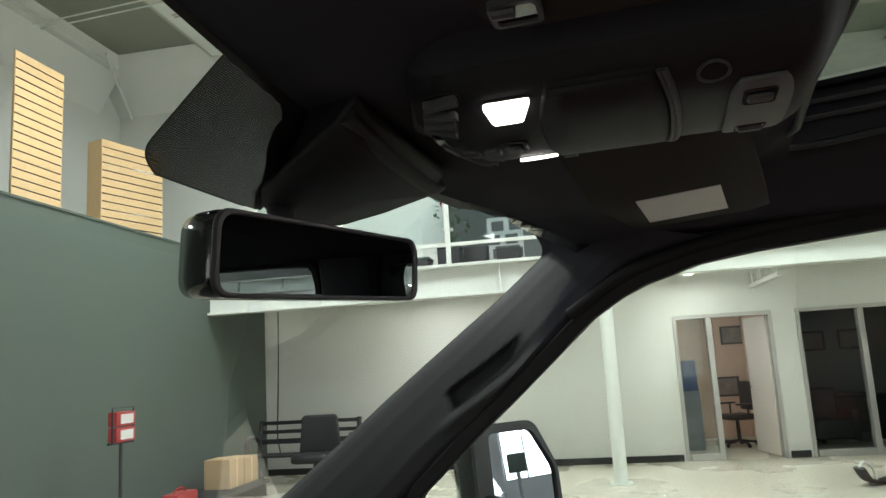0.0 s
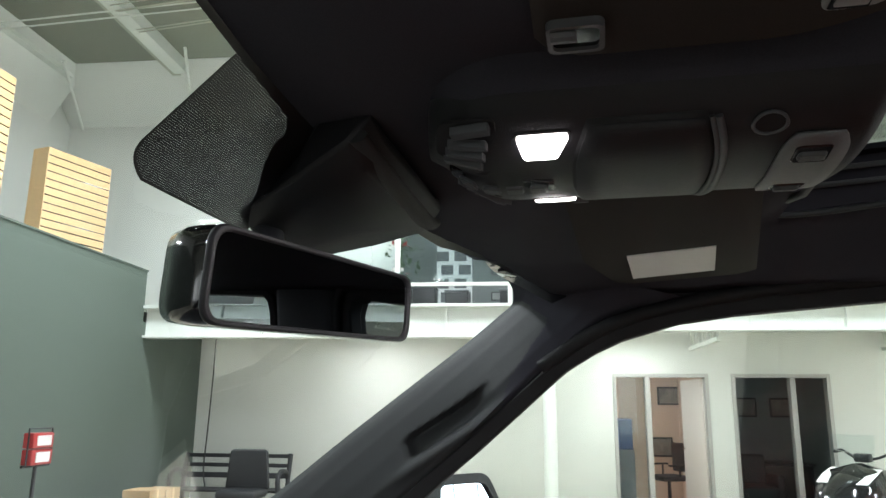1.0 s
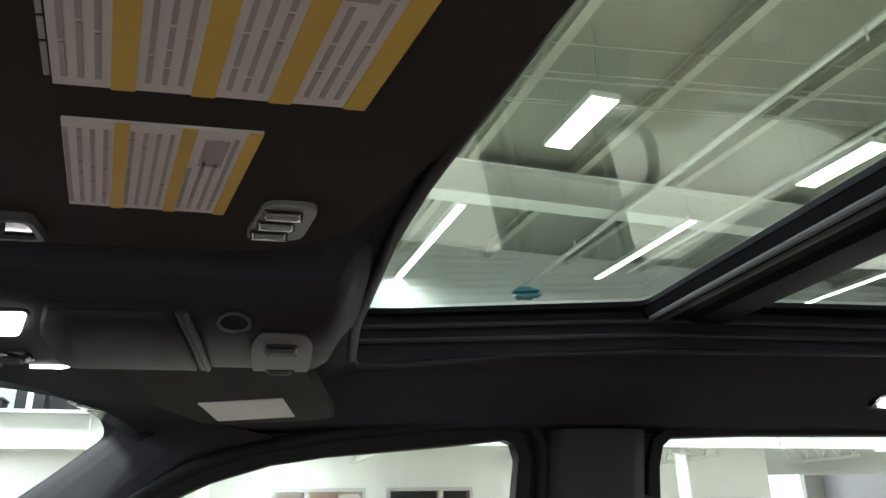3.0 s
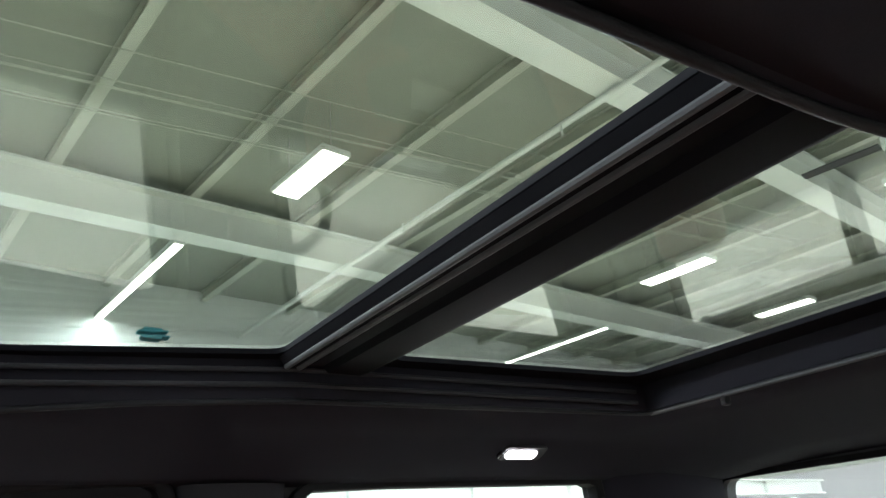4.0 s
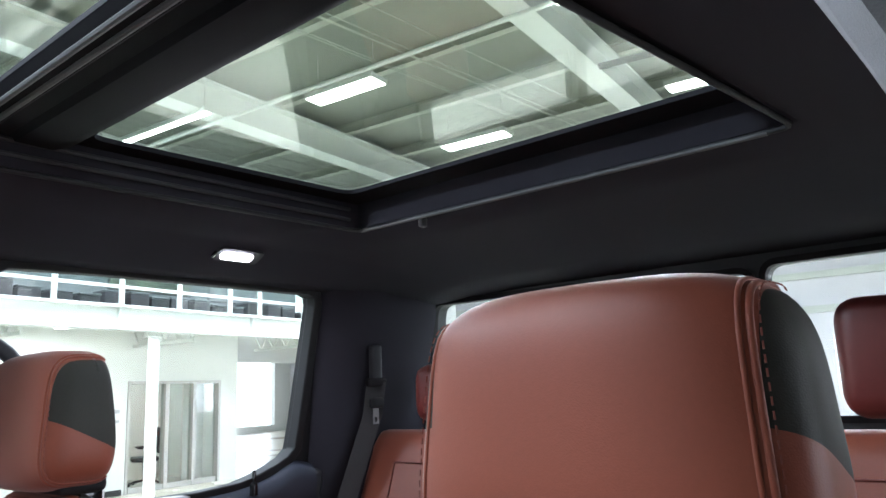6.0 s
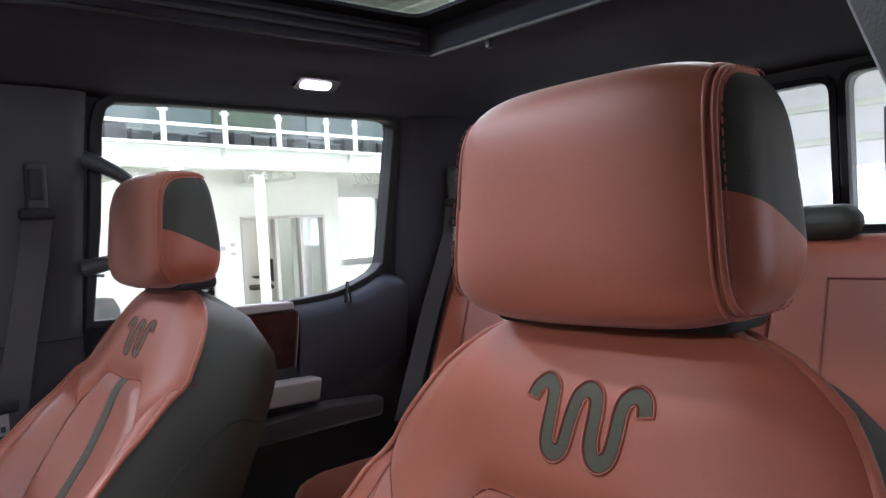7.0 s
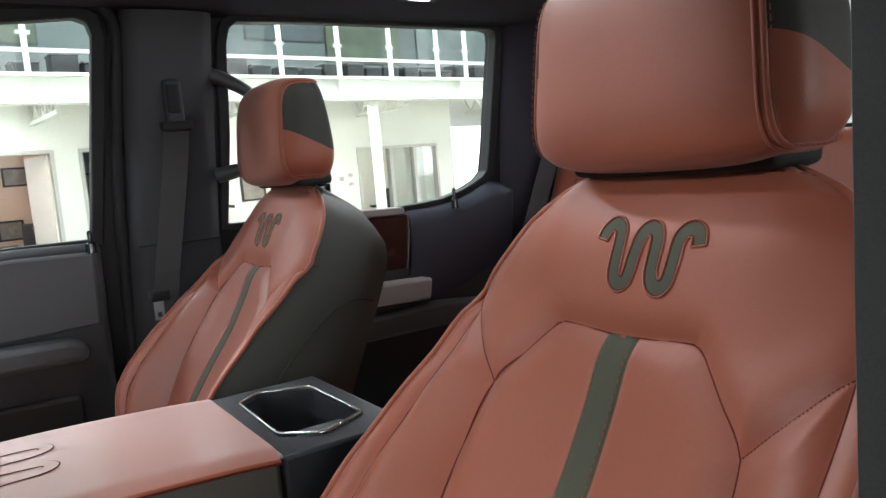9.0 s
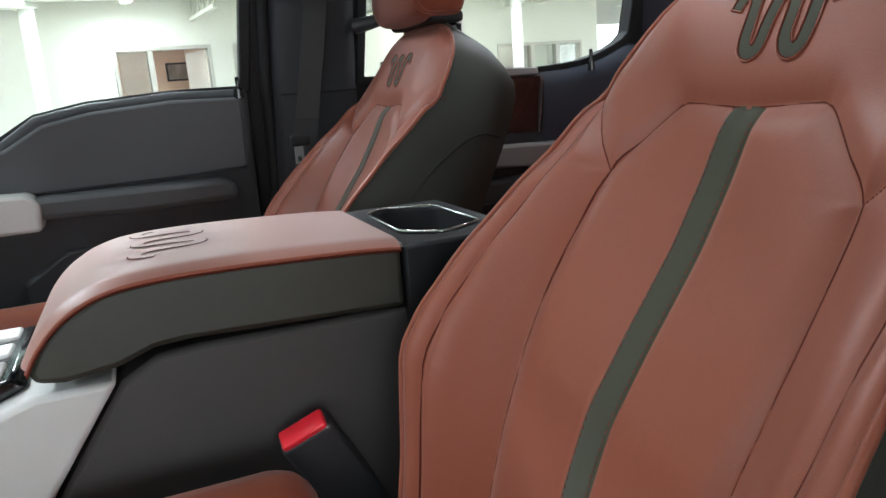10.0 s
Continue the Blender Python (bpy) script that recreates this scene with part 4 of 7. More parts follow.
part("cover_lip", tube(bmesh.new(), smooth_line([(-0.02, 0.580, 1.732), (0.03, 0.572, 1.718), (0.09, 0.570, 1.714), (0.150, 0.572, 1.716), (0.195, 0.578, 1.728)], 5), 0.008, 10, flat=0.7), PILLAR_FRONT, cover, "grey rear lip", smooth=60)
part("mirror_arm", tube(bmesh.new(), [(0.05, 0.672, 1.688), (0.03, 0.660, 1.668), (0.012, 0.640, 1.645)], [0.012, 0.010, 0.012], 12), TRIM, cover, smooth=60)

# black frit band and its field of fine printed lines on the glass
frit = thing("windshield_frit", "field of fine black lines printed on the windshield glass", "frit", (-0.1, 0.7, 1.70))


def frit_left(z):
    t = min(1.0, (1.742 - z) / 0.054)
    return -0.117 + 0.006 * t + 0.026 * max(0.0, (t - 0.72) / 0.28) ** 2.6


def frit_strip(points, half, name):
    """A thin printed line; half is half its width on the glass."""
    bm = bmesh.new()
    rows = []
    for i, p in enumerate(points):
        d = (points[min(i + 1, len(points) - 1)] - points[max(i - 1, 0)]).normalized()
        s = d.cross(Vector((0, -1, -1.27)).normalized()).normalized() * half
        rows.append((bm.verts.new(p - s), bm.verts.new(p + s)))
    for r, q in zip(rows, rows[1:]):
        bm.faces.new((r[0], r[1], q[1], q[0]))
    part(name, bm, FRIT, frit, smooth=0)


def on_glass(x, z):
    return Vector((x, shield_y(x, z) - 0.0015, z))


for j in range(65):
    z = 1.7462 - 0.00090 * j
    x0 = frit_left(z)
    frit_strip([on_glass(x0 + (0.04 - x0) * k / 20, z) for k in range(21)], 0.00067, "printed_line")
edge_z = [1.745 - 0.0569 * k / 40 for k in range(41)]
frit_strip([on_glass(frit_left(z), z) for z in edge_z] + [on_glass(frit_left(edge_z[-1]) + 0.012 * k, edge_z[-1]) for k in range(1, 10)], 0.0009, "printed_border")
patch_rows = [[on_glass(x0 + (0.045 - x0) * k / 8, z) for k in range(9)] for z, x0 in ((1.6885, 0.034), (1.700, 0.022), (1.7116, 0.004), (1.720, -0.012), (1.7297, -0.024), (1.7353, -0.0225), (1.7403, -0.036), (1.745, -0.045))]
part("frit_patch", loft([[p + Vector((0, -0.0006, 0)) for p in r] for r in patch_rows], closed=False), FRIT, frit, smooth=180)
part("frit_band", loft([[(x, shield_y(x, header_z(x) + d) - 0.002, header_z(x) + d) for x in [-0.66 + 0.068 * k for k in range(21)]] for d in (0.004, 0.0, -0.003)], closed=False), FRIT, frit, smooth=180)

mirror = thing("rear_view_mirror", "black framed rear-view mirror on the windshield", "mirror", (0, 0.65, 1.66))
MM = look((-0.003, 0.612, 1.630), (-0.223, -0.35, 1.583)) @ pose(0, 0, 0, 0, 180, -3.5)
shape = rounded([(-0.114, -0.024), (0.114, -0.028), (0.117, 0.024), (-0.109, 0.031)], 0.014, 5)
bm = loft([[(p[0] * k, p[1] * k, z) for p in shape] for k, z in ((0.80, -0.030), (0.95, -0.024), (1.0, -0.010), (1.0, 0.004), (0.985, 0.008))])
part("mirror_shell", bm, GLOSS_BLACK, mirror, "gloss black shell", m=MM, smooth=50)
part("mirror_bezel", ring_prism([(p[0], p[1], 0.0085) for p in shape], [(p[0] * 0.955, p[1] * 0.88, 0.0085) for p in shape], (0, 0, 0.004)), CONSOLE_GREY, mirror, m=MM, smooth=40, bevel=0.0015)
part("mirror_glass", prism([(p[0] * 0.95, p[1] * 0.87, 0.0085) for p in shape], (0, 0, 0.002)), DIM_MIRROR, mirror, "dark mirror glass", m=MM, smooth=0)

# rear roof lamp
dome = thing("roof_lamp", "lit white reading lamp in the black headliner", "lamp", (0.566, -0.705, 1.78))
DM = Matrix.Translation((0.575, -0.705, 1.772)) @ pose(0, 0, 0, 0, 25, 0)
part("lamp_lens", prism([(p[0], p[1], -0.006) for p in rounded(rect(-0.011, 0.011, -0.034, 0.034), 0.008, 4)], (0, 0, 0.008)), CAB_LAMP, dome, "glowing white lens", m=DM, smooth=40, bevel=0.002)
part("lamp_bezel", ring_prism([(p[0], p[1], -0.002) for p in rounded(rect(-0.020, 0.020, -0.055, 0.044), 0.010, 4)], [(p[0], p[1], -0.002) for p in rounded(rect(-0.011, 0.011, -0.034, 0.034), 0.008, 4)], (0, 0, 0.008)), TRIM, dome, m=DM, smooth=40)
part("lamp_switch", soft_box(-0.008, 0.008, 0.047, 0.053, -0.007, 0.0, 0.002), GLOSS_BLACK, dome, m=DM)


def cab_light(place, turn, size, power):
    d = bpy.data.lights.new("cab_light", "AREA")
    d.shape, d.size, d.size_y, d.energy, d.color = "RECTANGLE", size[0], size[1], power, (1.0, 0.92, 0.93)
    new("cab_light", d).matrix_world = Matrix.Translation(place) @ turn


for s_ in (-1, 1):
    cab_light((s_ * 0.05, 0.461, over_z(0.05, 0.461) - 0.006), pose(0, 0, 0, 0, -s_ * 8, 0), (0.022, 0.028), 0.4)
cab_light((0.572, -0.705, 1.763), pose(0, 0, 0, 0, 25, 0), (0.02, 0.06), 0.7)


# ---- seats ----
def seat_place(u, z, w, cx=-0.403):
    return Vector((cx + u, -0.267 + 0.53 * (1.34 - z) + 0.883 * w, z + 0.468 * w))


HALF = [(0.86, 0.170), (0.94, 0.195), (0.98, 0.208), (1.02, 0.220), (1.06, 0.219), (1.10, 0.215), (1.13, 0.211), (1.16, 0.207), (1.19, 0.202), (1.22, 0.198), (1.25, 0.196), (1.27, 0.193), (1.29, 0.189), (1.31, 0.184), (1.33, 0.175), (1.35, 0.163), (1.37, 0.140), (1.383, 0.118), (1.393, 0.090)]
EDGE_W = [(0.86, 0.030), (0.94, 0.052), (0.98, 0.067), (1.02, 0.082), (1.06, 0.079), (1.10, 0.069), (1.13, 0.059), (1.16, 0.048), (1.19, 0.0355), (1.22, 0.022), (1.25, 0.009), (1.27, 0.001), (1.29, -0.007), (1.31, -0.012), (1.35, -0.016), (1.393, -0.018)]
MID_W = [(0.86, -0.030), (0.95, 0.004), (0.995, 0.016), (1.05, 0.022), (1.10, 0.016), (1.169, 0.005), (1.22, 0.003), (1.26, 0.005), (1.30, 0.009), (1.34, 0.010), (1.37, 0.007), (1.393, -0.004)]
SEAM_W = [(0.86, -0.020), (0.95, 0.010), (1.0, 0.020), (1.06, 0.026), (1.10, 0.026), (1.155, 0.021), (1.21, 0.0125), (1.25, 0.009), (1.27, 0.007), (1.31, 0.008), (1.35, 0.007), (1.37, 0.003), (1.393, -0.008)]
INSERT = [(0.86, 0.108), (0.95, 0.113), (1.09, 0.124), (1.16, 0.124), (1.2135, 0.120), (1.269, 0.067)]
STRIPE = 0.0150
SEAMS = []
for s_ in (-1, 1):
    SEAMS.append([(s_ * 0.108, 0.86), (s_ * 0.114, 0.95), (s_ * 0.125, 1.09), (s_ * 0.1255, 1.16), (s_ * 0.1205, 1.2135), (s_ * 0.096, 1.241), (s_ * 0.074, 1.2645), (s_ * 0.066, 1.2695), (s_ * 0.055, 1.2705), (0.0, 1.2675)])
    SEAMS.append([(s_ * 0.1205, 1.2135), (s_ * 0.146, 1.238), (s_ * 0.172, 1.266), (s_ * 0.198, 1.286)])
    SEAMS.append([(s_ * 0.150, 0.86), (s_ * 0.188, 1.0), (s_ * 0.192, 1.06), (s_ * 0.190, 1.10), (s_ * 0.181, 1.19), (s_ * 0.176, 1.25), (s_ * 0.174, 1.268)])


def seam_gap(u, z):
    best = 1.0
    for line in SEAMS:
        for (a, b), (c, d) in zip(line, line[1:]):
            ex, ez = c - a, d - b
            t = max(0.0, min(1.0, ((u - a) * ex + (z - b) * ez) / (ex * ex + ez * ez)))
            g = math.hypot(u - a - ex * t, z - b - ez * t)
            if g < best:
                best = g
    return best


def seat_w(u, z, groove=True):
    """How far the backrest's leather stands before its base plane."""
    hw = bend(z, HALF)
    t = abs(u) / hw
    inner = bend(z, INSERT) if z < 1.269 else 0.067
    low = 1 - ease(z, 1.24, 1.30)
    start = inner * low + 0.095 * (1 - low)
    k = min(1.0, abs(u) / start)
    mid, seam = soft_bend(z, MID_W), soft_bend(z, SEAM_W)
    w = mid + (seam - mid) * k * k
    w += (soft_bend(z, EDGE_W) + 0.008 - seam) * ease(abs(u), start - 0.004, hw * 0.99) - 0.008 * max(0.0, (t - 0.84) / 0.16) ** 2
    if groove:
        g = seam_gap(u, z)
        if g < 0.06:
            w -= 0.0042 * math.exp(-g / 0.0060) + 0.0040 * math.exp(-(g / 0.013) ** 2)
        if z < 1.268:
            w -= 0.0012 * math.exp(-abs(abs(u) - STRIPE) / 0.0022)
    # soft wrinkles that gather at the shoulder seams
    w += 0.0007 * math.sin(95 * z + 40 * abs(u)) * ease(abs(u), 0.12, 0.17) * ease(z, 1.0, 1.1) * (1 - ease(z, 1.26, 1.30))
    return w


def ribbon(line, width, lift, name, mat, parent, label=""):
    """A flat inlay that follows the seat's cushion along a (u, z) line."""
    bm = bmesh.new()
    rows = []
    n = len(line)
    for i in range(n):
        a, b = Vector(line[max(i - 1, 0)]), Vector(line[min(i + 1, n - 1)])
        d = (b - a).normalized()
        side = Vector((-d.y, d.x))
        p = Vector(line[i])
        rows.append([p - side * width / 2, p - side * width / 4, p + side * width / 4, p + side * width / 2])
    vs = [[bm.verts.new(seat_place(q.x, q.y, seat_w(q.x, q.y, False) + lift)) for q in r] for r in rows]
    for a, b in zip(vs, vs[1:]):
        for k in range(3):
            bm.faces.new((a[k], a[k + 1], b[k + 1], b[k]))
    return part(name, bm, mat, parent, label, smooth=60)


def badge_line(steps=5):
    """The middle line of the wavy badge: two upright loops with a hook at each end."""
    knots = [(0.0375, 1.3315), (0.0352, 1.3385), (0.0282, 1.3437), (0.0210, 1.3398), (0.0192, 1.3310), (0.0184, 1.3198), (0.0172, 1.3090), (0.0142, 1.3032), (0.0085, 1.3008), (0.0035, 1.3040), (0.0022, 1.3110), (0.0016, 1.3200), (0.0000, 1.3306), (-0.0025, 1.3378), (-0.0090, 1.3415),
             (-0.0155, 1.3377), (-0.0174, 1.3290), (-0.0176, 1.3196), (-0.0184, 1.3105), (-0.0220, 1.3030), (-0.0278, 1.3003), (-0.0335, 1.3038), (-0.0352, 1.3110), (-0.0356, 1.3200), (-0.0360, 1.3320), (-0.0390, 1.3388), (-0.0455, 1.3418), (-0.0518, 1.3382), (-0.0536, 1.3300)]
    return [(p.x, p.y) for p in smooth_line([(a, b, 0) for a, b in knots], steps)]


def stitches(line, length=0.0036, gap=0.0030, r=0.0005):
    """A row of short threads along a line."""
    bm = bmesh.new()
    left, on = length, True
    start = Vector(line[0])
    for a, b in zip(line, line[1:]):
        a, b = Vector(a), Vector(b)
        d = (b - a).length
        done = 0.0
        while d - done > left:
            p = a.lerp(b, (done + left) / d)
            if on:
                tube(bm, [start, p], r, 4)
            done += left
            on = not on
            left = length if on else gap
            start = p
        left -= d - done
    return bm


def front_seat():
    seat = thing("front_seat", "terracotta and charcoal leather front seat with olive centre stripe", "car seat", (-0.403, 0.1, 0.62), group="front seats")
    nt, nz = 240, 270
    pts = []
    for j in range(nz + 1):
        z = 0.86 + (1.393 - 0.86) * j / nz
        hw = bend(z, HALF)
        row = []
        for i in range(nt + 1):
            t = 2 * i / nt - 1
            a = abs(t)
            u = a / 0.1 * STRIPE if a <= 0.1 else STRIPE + (a - 0.1) / 0.9 * (hw - STRIPE)
            row.append((math.copysign(u, t), z))
        pts.append(row)
    place = [[seat_place(u, z, seat_w(u, z)) for u, z in row] for row in pts]
    normal = [[((place[j][min(i + 1, nt)] - place[j][max(i - 1, 0)]).cross(place[min(j + 1, nz)][i] - place[max(j - 1, 0)][i])).normalized() * -1 for i in range(nt + 1)] for j in range(nz + 1)]
    if normal[nz // 2][nt // 2].y < 0:
        normal = [[-v for v in row] for row in normal]
    kinds = {"upper_panel": [], "insert_panel": [], "bolster_inner": [], "bolster_outer": [], "centre_stripe": []}
    for j in range(nz):
        for i in range(nt):
            u, z = (pts[j][i][0] + pts[j + 1][i + 1][0]) / 2, (pts[j][i][1] + pts[j + 1][i + 1][1]) / 2
            edge = bend(abs(u), [(0.0, 1.2675), (0.055, 1.2705), (0.066, 1.2695), (0.074, 1.2645), (0.1205, 1.2135), (0.146, 1.238), (0.20, 1.288), (0.30, 1.29)])
            if z > edge:
                k = "upper_panel"
            elif abs(u) < STRIPE:
                k = "centre_stripe"
            elif abs(u) < bend(z, INSERT):
                k = "insert_panel"
            else:
                k = "bolster_inner" if u > 0 else "bolster_outer"
            kinds[k].append((i, j))
    for k, cells in kinds.items():
        bm = bmesh.new()
        seen = {}

        def vert(i, j):
            if (i, j) not in seen:
                seen[i, j] = bm.verts.new(place[j][i])
            return seen[i, j]
        for i, j in cells:
            bm.faces.new((vert(i, j), vert(i, j + 1), vert(i + 1, j + 1), vert(i + 1, j)))
        part(k.replace("_inner", "").replace("_outer", ""), bm, OLIVE if k == "centre_stripe" else LEATHER, seat, "olive suede centre stripe" if k == "centre_stripe" else "", smooth=180, normals=[normal[j][i] for i, j in seen])
    # dark shell behind the cushion
    rings = []
    for j in range(0, nz + 1, 10):
        z = pts[j][0][1]
        hw = bend(z, HALF)
        e = seat_w(hw, z)
        back_w = -0.135 + 0.035 * ease(z, 1.34, 1.393)
        r = [(hw, e), (hw * 1.02, e - 0.010), (hw * 1.045, e - 0.03), (hw * 1.055, e - 0.06), (hw * 1.04, min(e - 0.07, -0.092)), (hw * 0.97, back_w - 0.004), (hw * 0.84, back_w - 0.016), (hw * 0.4, back_w - 0.02), (0, back_w - 0.02)]
        full = r + [(-u, w) for u, w in r[-2::-1]]
        rings.append([seat_place(u, z, w) for u, w in full])
    last, front = rings[-1], place[nz]
    n = len(last) - 1
    top_rows = [[front[round(nt * (1 - k / n))].lerp(p, t) + Vector((0, 0, 0.010 * math.sin(math.pi * t))) for k, p in enumerate(last)] for t in (0.0, 0.15, 0.35, 0.6, 0.85, 1.0)]
    part("top_panel", loft(top_rows, closed=False), LEATHER_DARK, seat, "charcoal leather top", smooth=180)
    part("back_shell", loft(rings, closed=False), LEATHER_DARK, seat, "charcoal leather back and sides", smooth=70)
    # piping along both edges, dark shade lines in the seams, and side seam
    for s_ in (-1, 1):
        line = [seat_place(s_ * bend(z, HALF) * 1.002, z, seat_w(bend(z, HALF), z) + 0.001) for z in [0.87 + 0.521 * k / 40 for k in range(41)]]
        part("piping", tube(bmesh.new(), line, 0.0032, 8), LEATHER, seat, "terracotta piping", smooth=60)
        line = [seat_place(s_ * bend(z, HALF) * 1.054, z, seat_w(bend(z, HALF), z) - d) for z, d in ((0.92, 0.10), (1.0, 0.088), (1.1, 0.072), (1.18, 0.068), (1.24, 0.078), (1.262, 0.095), (1.268, 0.12))]
        part("side_seam", tube(bmesh.new(), smooth_line(line), 0.0016, 6), RUBBER, seat, smooth=60)
    for line in SEAMS:
        pl = smooth_line([(a, b, 0) for a, b in line], 5)
        part("seam_thread", tube(bmesh.new(), [seat_place(p.x, p.y, seat_w(p.x, p.y) - 0.0002) for p in pl if p.y < 1.37], 0.0009, 6), SEAM_SHADE, seat, smooth=60)
    n = 40
    for s_ in (-1, 1):
        part("stitching", stitches([seat_place(s_ * (STRIPE - 0.0028), z, seat_w(STRIPE - 0.0028, z) + 0.0004) for z in [0.88 + 0.38 * k / n for k in range(n + 1)]]), THREAD, seat, smooth=0)
    part("top_piping", tube(bmesh.new(), [p + Vector((0, 0.002, 0.001)) for p in place[nz][::8]], 0.0030, 8), LEATHER, seat, "terracotta piping", smooth=60)
    part("stitching", stitches([seat_place(0.115 - 0.23 * k / 20, 1.384, seat_w(0.115 - 0.23 * k / 20, 1.384) + 0.0005) for k in range(21)]), THREAD, seat, smooth=0)
    # the wavy badge: a suede inlay sunk between two raised leather edges
    wave = badge_line()
    ribbon(wave, 0.0104, 0.0004, "badge", OLIVE, seat, "olive suede wavy inlaid badge")
    flat_wave = [Vector(p) for p in wave]
    rims = {}
    for off in (0.0049, 0.0060):
        sides = [[], []]
        for i, p in enumerate(flat_wave):
            d = (flat_wave[min(i + 1, len(wave) - 1)] - flat_wave[max(i - 1, 0)]).normalized() * off
            for side, s_ in ((0, -1), (1, 1)):
                sides[side].append(p + Vector((-d.y, d.x)) * s_)
        rims[off] = sides[0] + sides[1][::-1] + sides[0][:1]
    part("badge_edge", tube(bmesh.new(), [seat_place(q.x, q.y, seat_w(q.x, q.y, False) + 0.0001) for q in rims[0.0060]], 0.0011, 6), LEATHER, seat, "raised leather badge rim", smooth=60)
    part("badge_seam", tube(bmesh.new(), [seat_place(q.x, q.y, seat_w(q.x, q.y, False) + 0.0003) for q in rims[0.0049]], 0.0006, 5), SEAM_SHADE, seat, "dark thread round the badge", smooth=60)
    # head restraint on two posts
    for u in (-0.06, 0.06):
        part("head_post", rod((-0.403 + u, -0.325, 1.36), (-0.403 + u, -0.318, 1.43), 0.007, 12), CHROME, seat)
        part("post_guide", soft_box(-0.403 + u - 0.014, -0.403 + u + 0.014, -0.345, -0.311, 1.378, 1.394, 0.004), GLOSS_BLACK, seat)
    part("post_plate", soft_box(-0.46, -0.346, -0.355, -0.340, 1.375, 1.400, 0.002, 1), FRAME_GREY, seat, "pale metal post plate")
    hc, n = Vector((-0.404, -0.305, 1.482)), 24
    kinds = {"head_cover": [], "head_side_inner": [], "head_side_outer": [], "head_gusset_inner": [], "head_gusset_outer": []}

    def head(a, b, c):
        """A point of the cube face mapped onto a soft block."""
        k = (abs(a) ** 4.6 + abs(b) ** 4.6 + abs(c) ** 4.6) ** (1 / 4.6)
        x, y, z = a / k, b / k, c / k
        return soft_block(x, y, z)

    def soft_block(x, y, z):
        bulge = 1 + 0.05 * (1 - x * x)
        dx = 0.126 * (1 - 0.05 * z) * x
        dy = 0.054 * y * bulge - 0.012 * z * 0.6
        if y < 0:
            dy *= 0.78 - 0.32 * ease(z, -0.6, 1.0)
        dz = 0.083 * z * (1 + 0.04 * (1 - x * x))
        return hc + Vector((dx, dy, dz))
    quads = []
    for axis in range(3):
        for sgn in (-1, 1):
            for i in range(n):
                for j in range(n):
                    q = []
                    for di, dj in ((0, 0), (1, 0), (1, 1), (0, 1)):
                        a, b = 2 * (i + di) / n - 1, 2 * (j + dj) / n - 1
                        co = [0, 0, 0]
                        co[axis], co[(axis + 1) % 3], co[(axis + 2) % 3] = sgn, a, b
                        q.append(head(*co))
                    quads.append(q)
    whole = bmesh.new()
    for q in quads:
        whole.faces.new([whole.verts.new(p) for p in q])
    bmesh.ops.remove_doubles(whole, verts=whole.verts[:], dist=0.0002)
    bmesh.ops.recalc_face_normals(whole, faces=whole.faces)
    for co, no in ((hc + Vector((0.106, 0, 0)), (1, 0, 0)), (hc - Vector((0.106, 0, 0)), (1, 0, 0)), (hc - Vector((0, 0.035, 0)), (0, 1, 0)), (hc - Vector((0, 0, 0.024)), (0, -0.5, 1))):
        bmesh.ops.bisect_plane(whole, geom=whole.verts[:] + whole.edges[:] + whole.faces[:], plane_co=co, plane_no=no)
    for f in whole.faces:
        c = f.calc_center_median() - hc
        if abs(c.x) > 0.106 or c.y < -0.035:
            low = c.z < -0.024 + 0.5 * c.y and abs(c.x) > 0.106
            kinds[("head_gusset" if low else "head_side") + ("_inner" if c.x > 0 else "_outer")].append(f)
        else:
            kinds["head_cover"].append(f)
    whole.normal_update()
    hd = None
    for k, fs in kinds.items():
        bm = bmesh.new()
        seen = {}
        for f in fs:
            for v in f.verts:
                if v not in seen:
                    seen[v] = bm.verts.new(v.co)
            bm.faces.new([seen[v] for v in f.verts])
        head_normals = [v.normal.copy() for v in seen]
        k = k.replace("_inner", "").replace("_outer", "")
        ob = part(k, bm, {"head_cover": LEATHER, "head_side": LEATHER_DARK, "head_gusset": LEATHER}[k], hd or seat, {"head_cover": "terracotta leather head cushion", "head_side": "charcoal leather sides", "head_gusset": "terracotta lower gusset"}[k], smooth=180, normals=head_normals)
        hd = hd or ob
    for s_ in (-1, 1):
        for off, r in ((0.795, 0.0017), (0.838, 0.0022)) if s_ < 0 else ((0.875, 0.0016),):
            loop = []
            left = (1 - off ** 4.6) ** (1 / 4.6)
            for k in range(49):
                a = math.radians(-128 + 256 * k / 48)
                cy, cz = math.cos(a), math.sin(a)
                q = left / (abs(cy) ** 4.6 + abs(cz) ** 4.6) ** (1 / 4.6)
                loop.append(soft_block(s_ * off, cy * q, cz * q))
            part("head_piping", tube(bmesh.new(), loop, r, 8), LEATHER, hd, "terracotta piping", smooth=60)
            part("stitching", stitches([p + Vector(((0.0045 if off > 0.81 else -0.0045) * s_, 0, 0)) + (p - hc).normalized() * 0.0006 for p in loop], 0.0042, 0.0026, 0.0006), THREAD, hd, smooth=0)
    # black plastic underside of the head restraint
    part("head_base", soft_box(hc.x - 0.098, hc.x + 0.098, hc.y - 0.034, hc.y + 0.026, hc.z - 0.0890, hc.z - 0.070, 0.008, 3), RUBBER, hd, "black plastic base", smooth=60)
    # cushion
    part("seat_cushion", soft_box(-0.403 - 0.19, -0.403 + 0.19, -0.10, 0.66, 0.70, 0.885, 0.05, 5), LEATHER, seat, smooth=60)
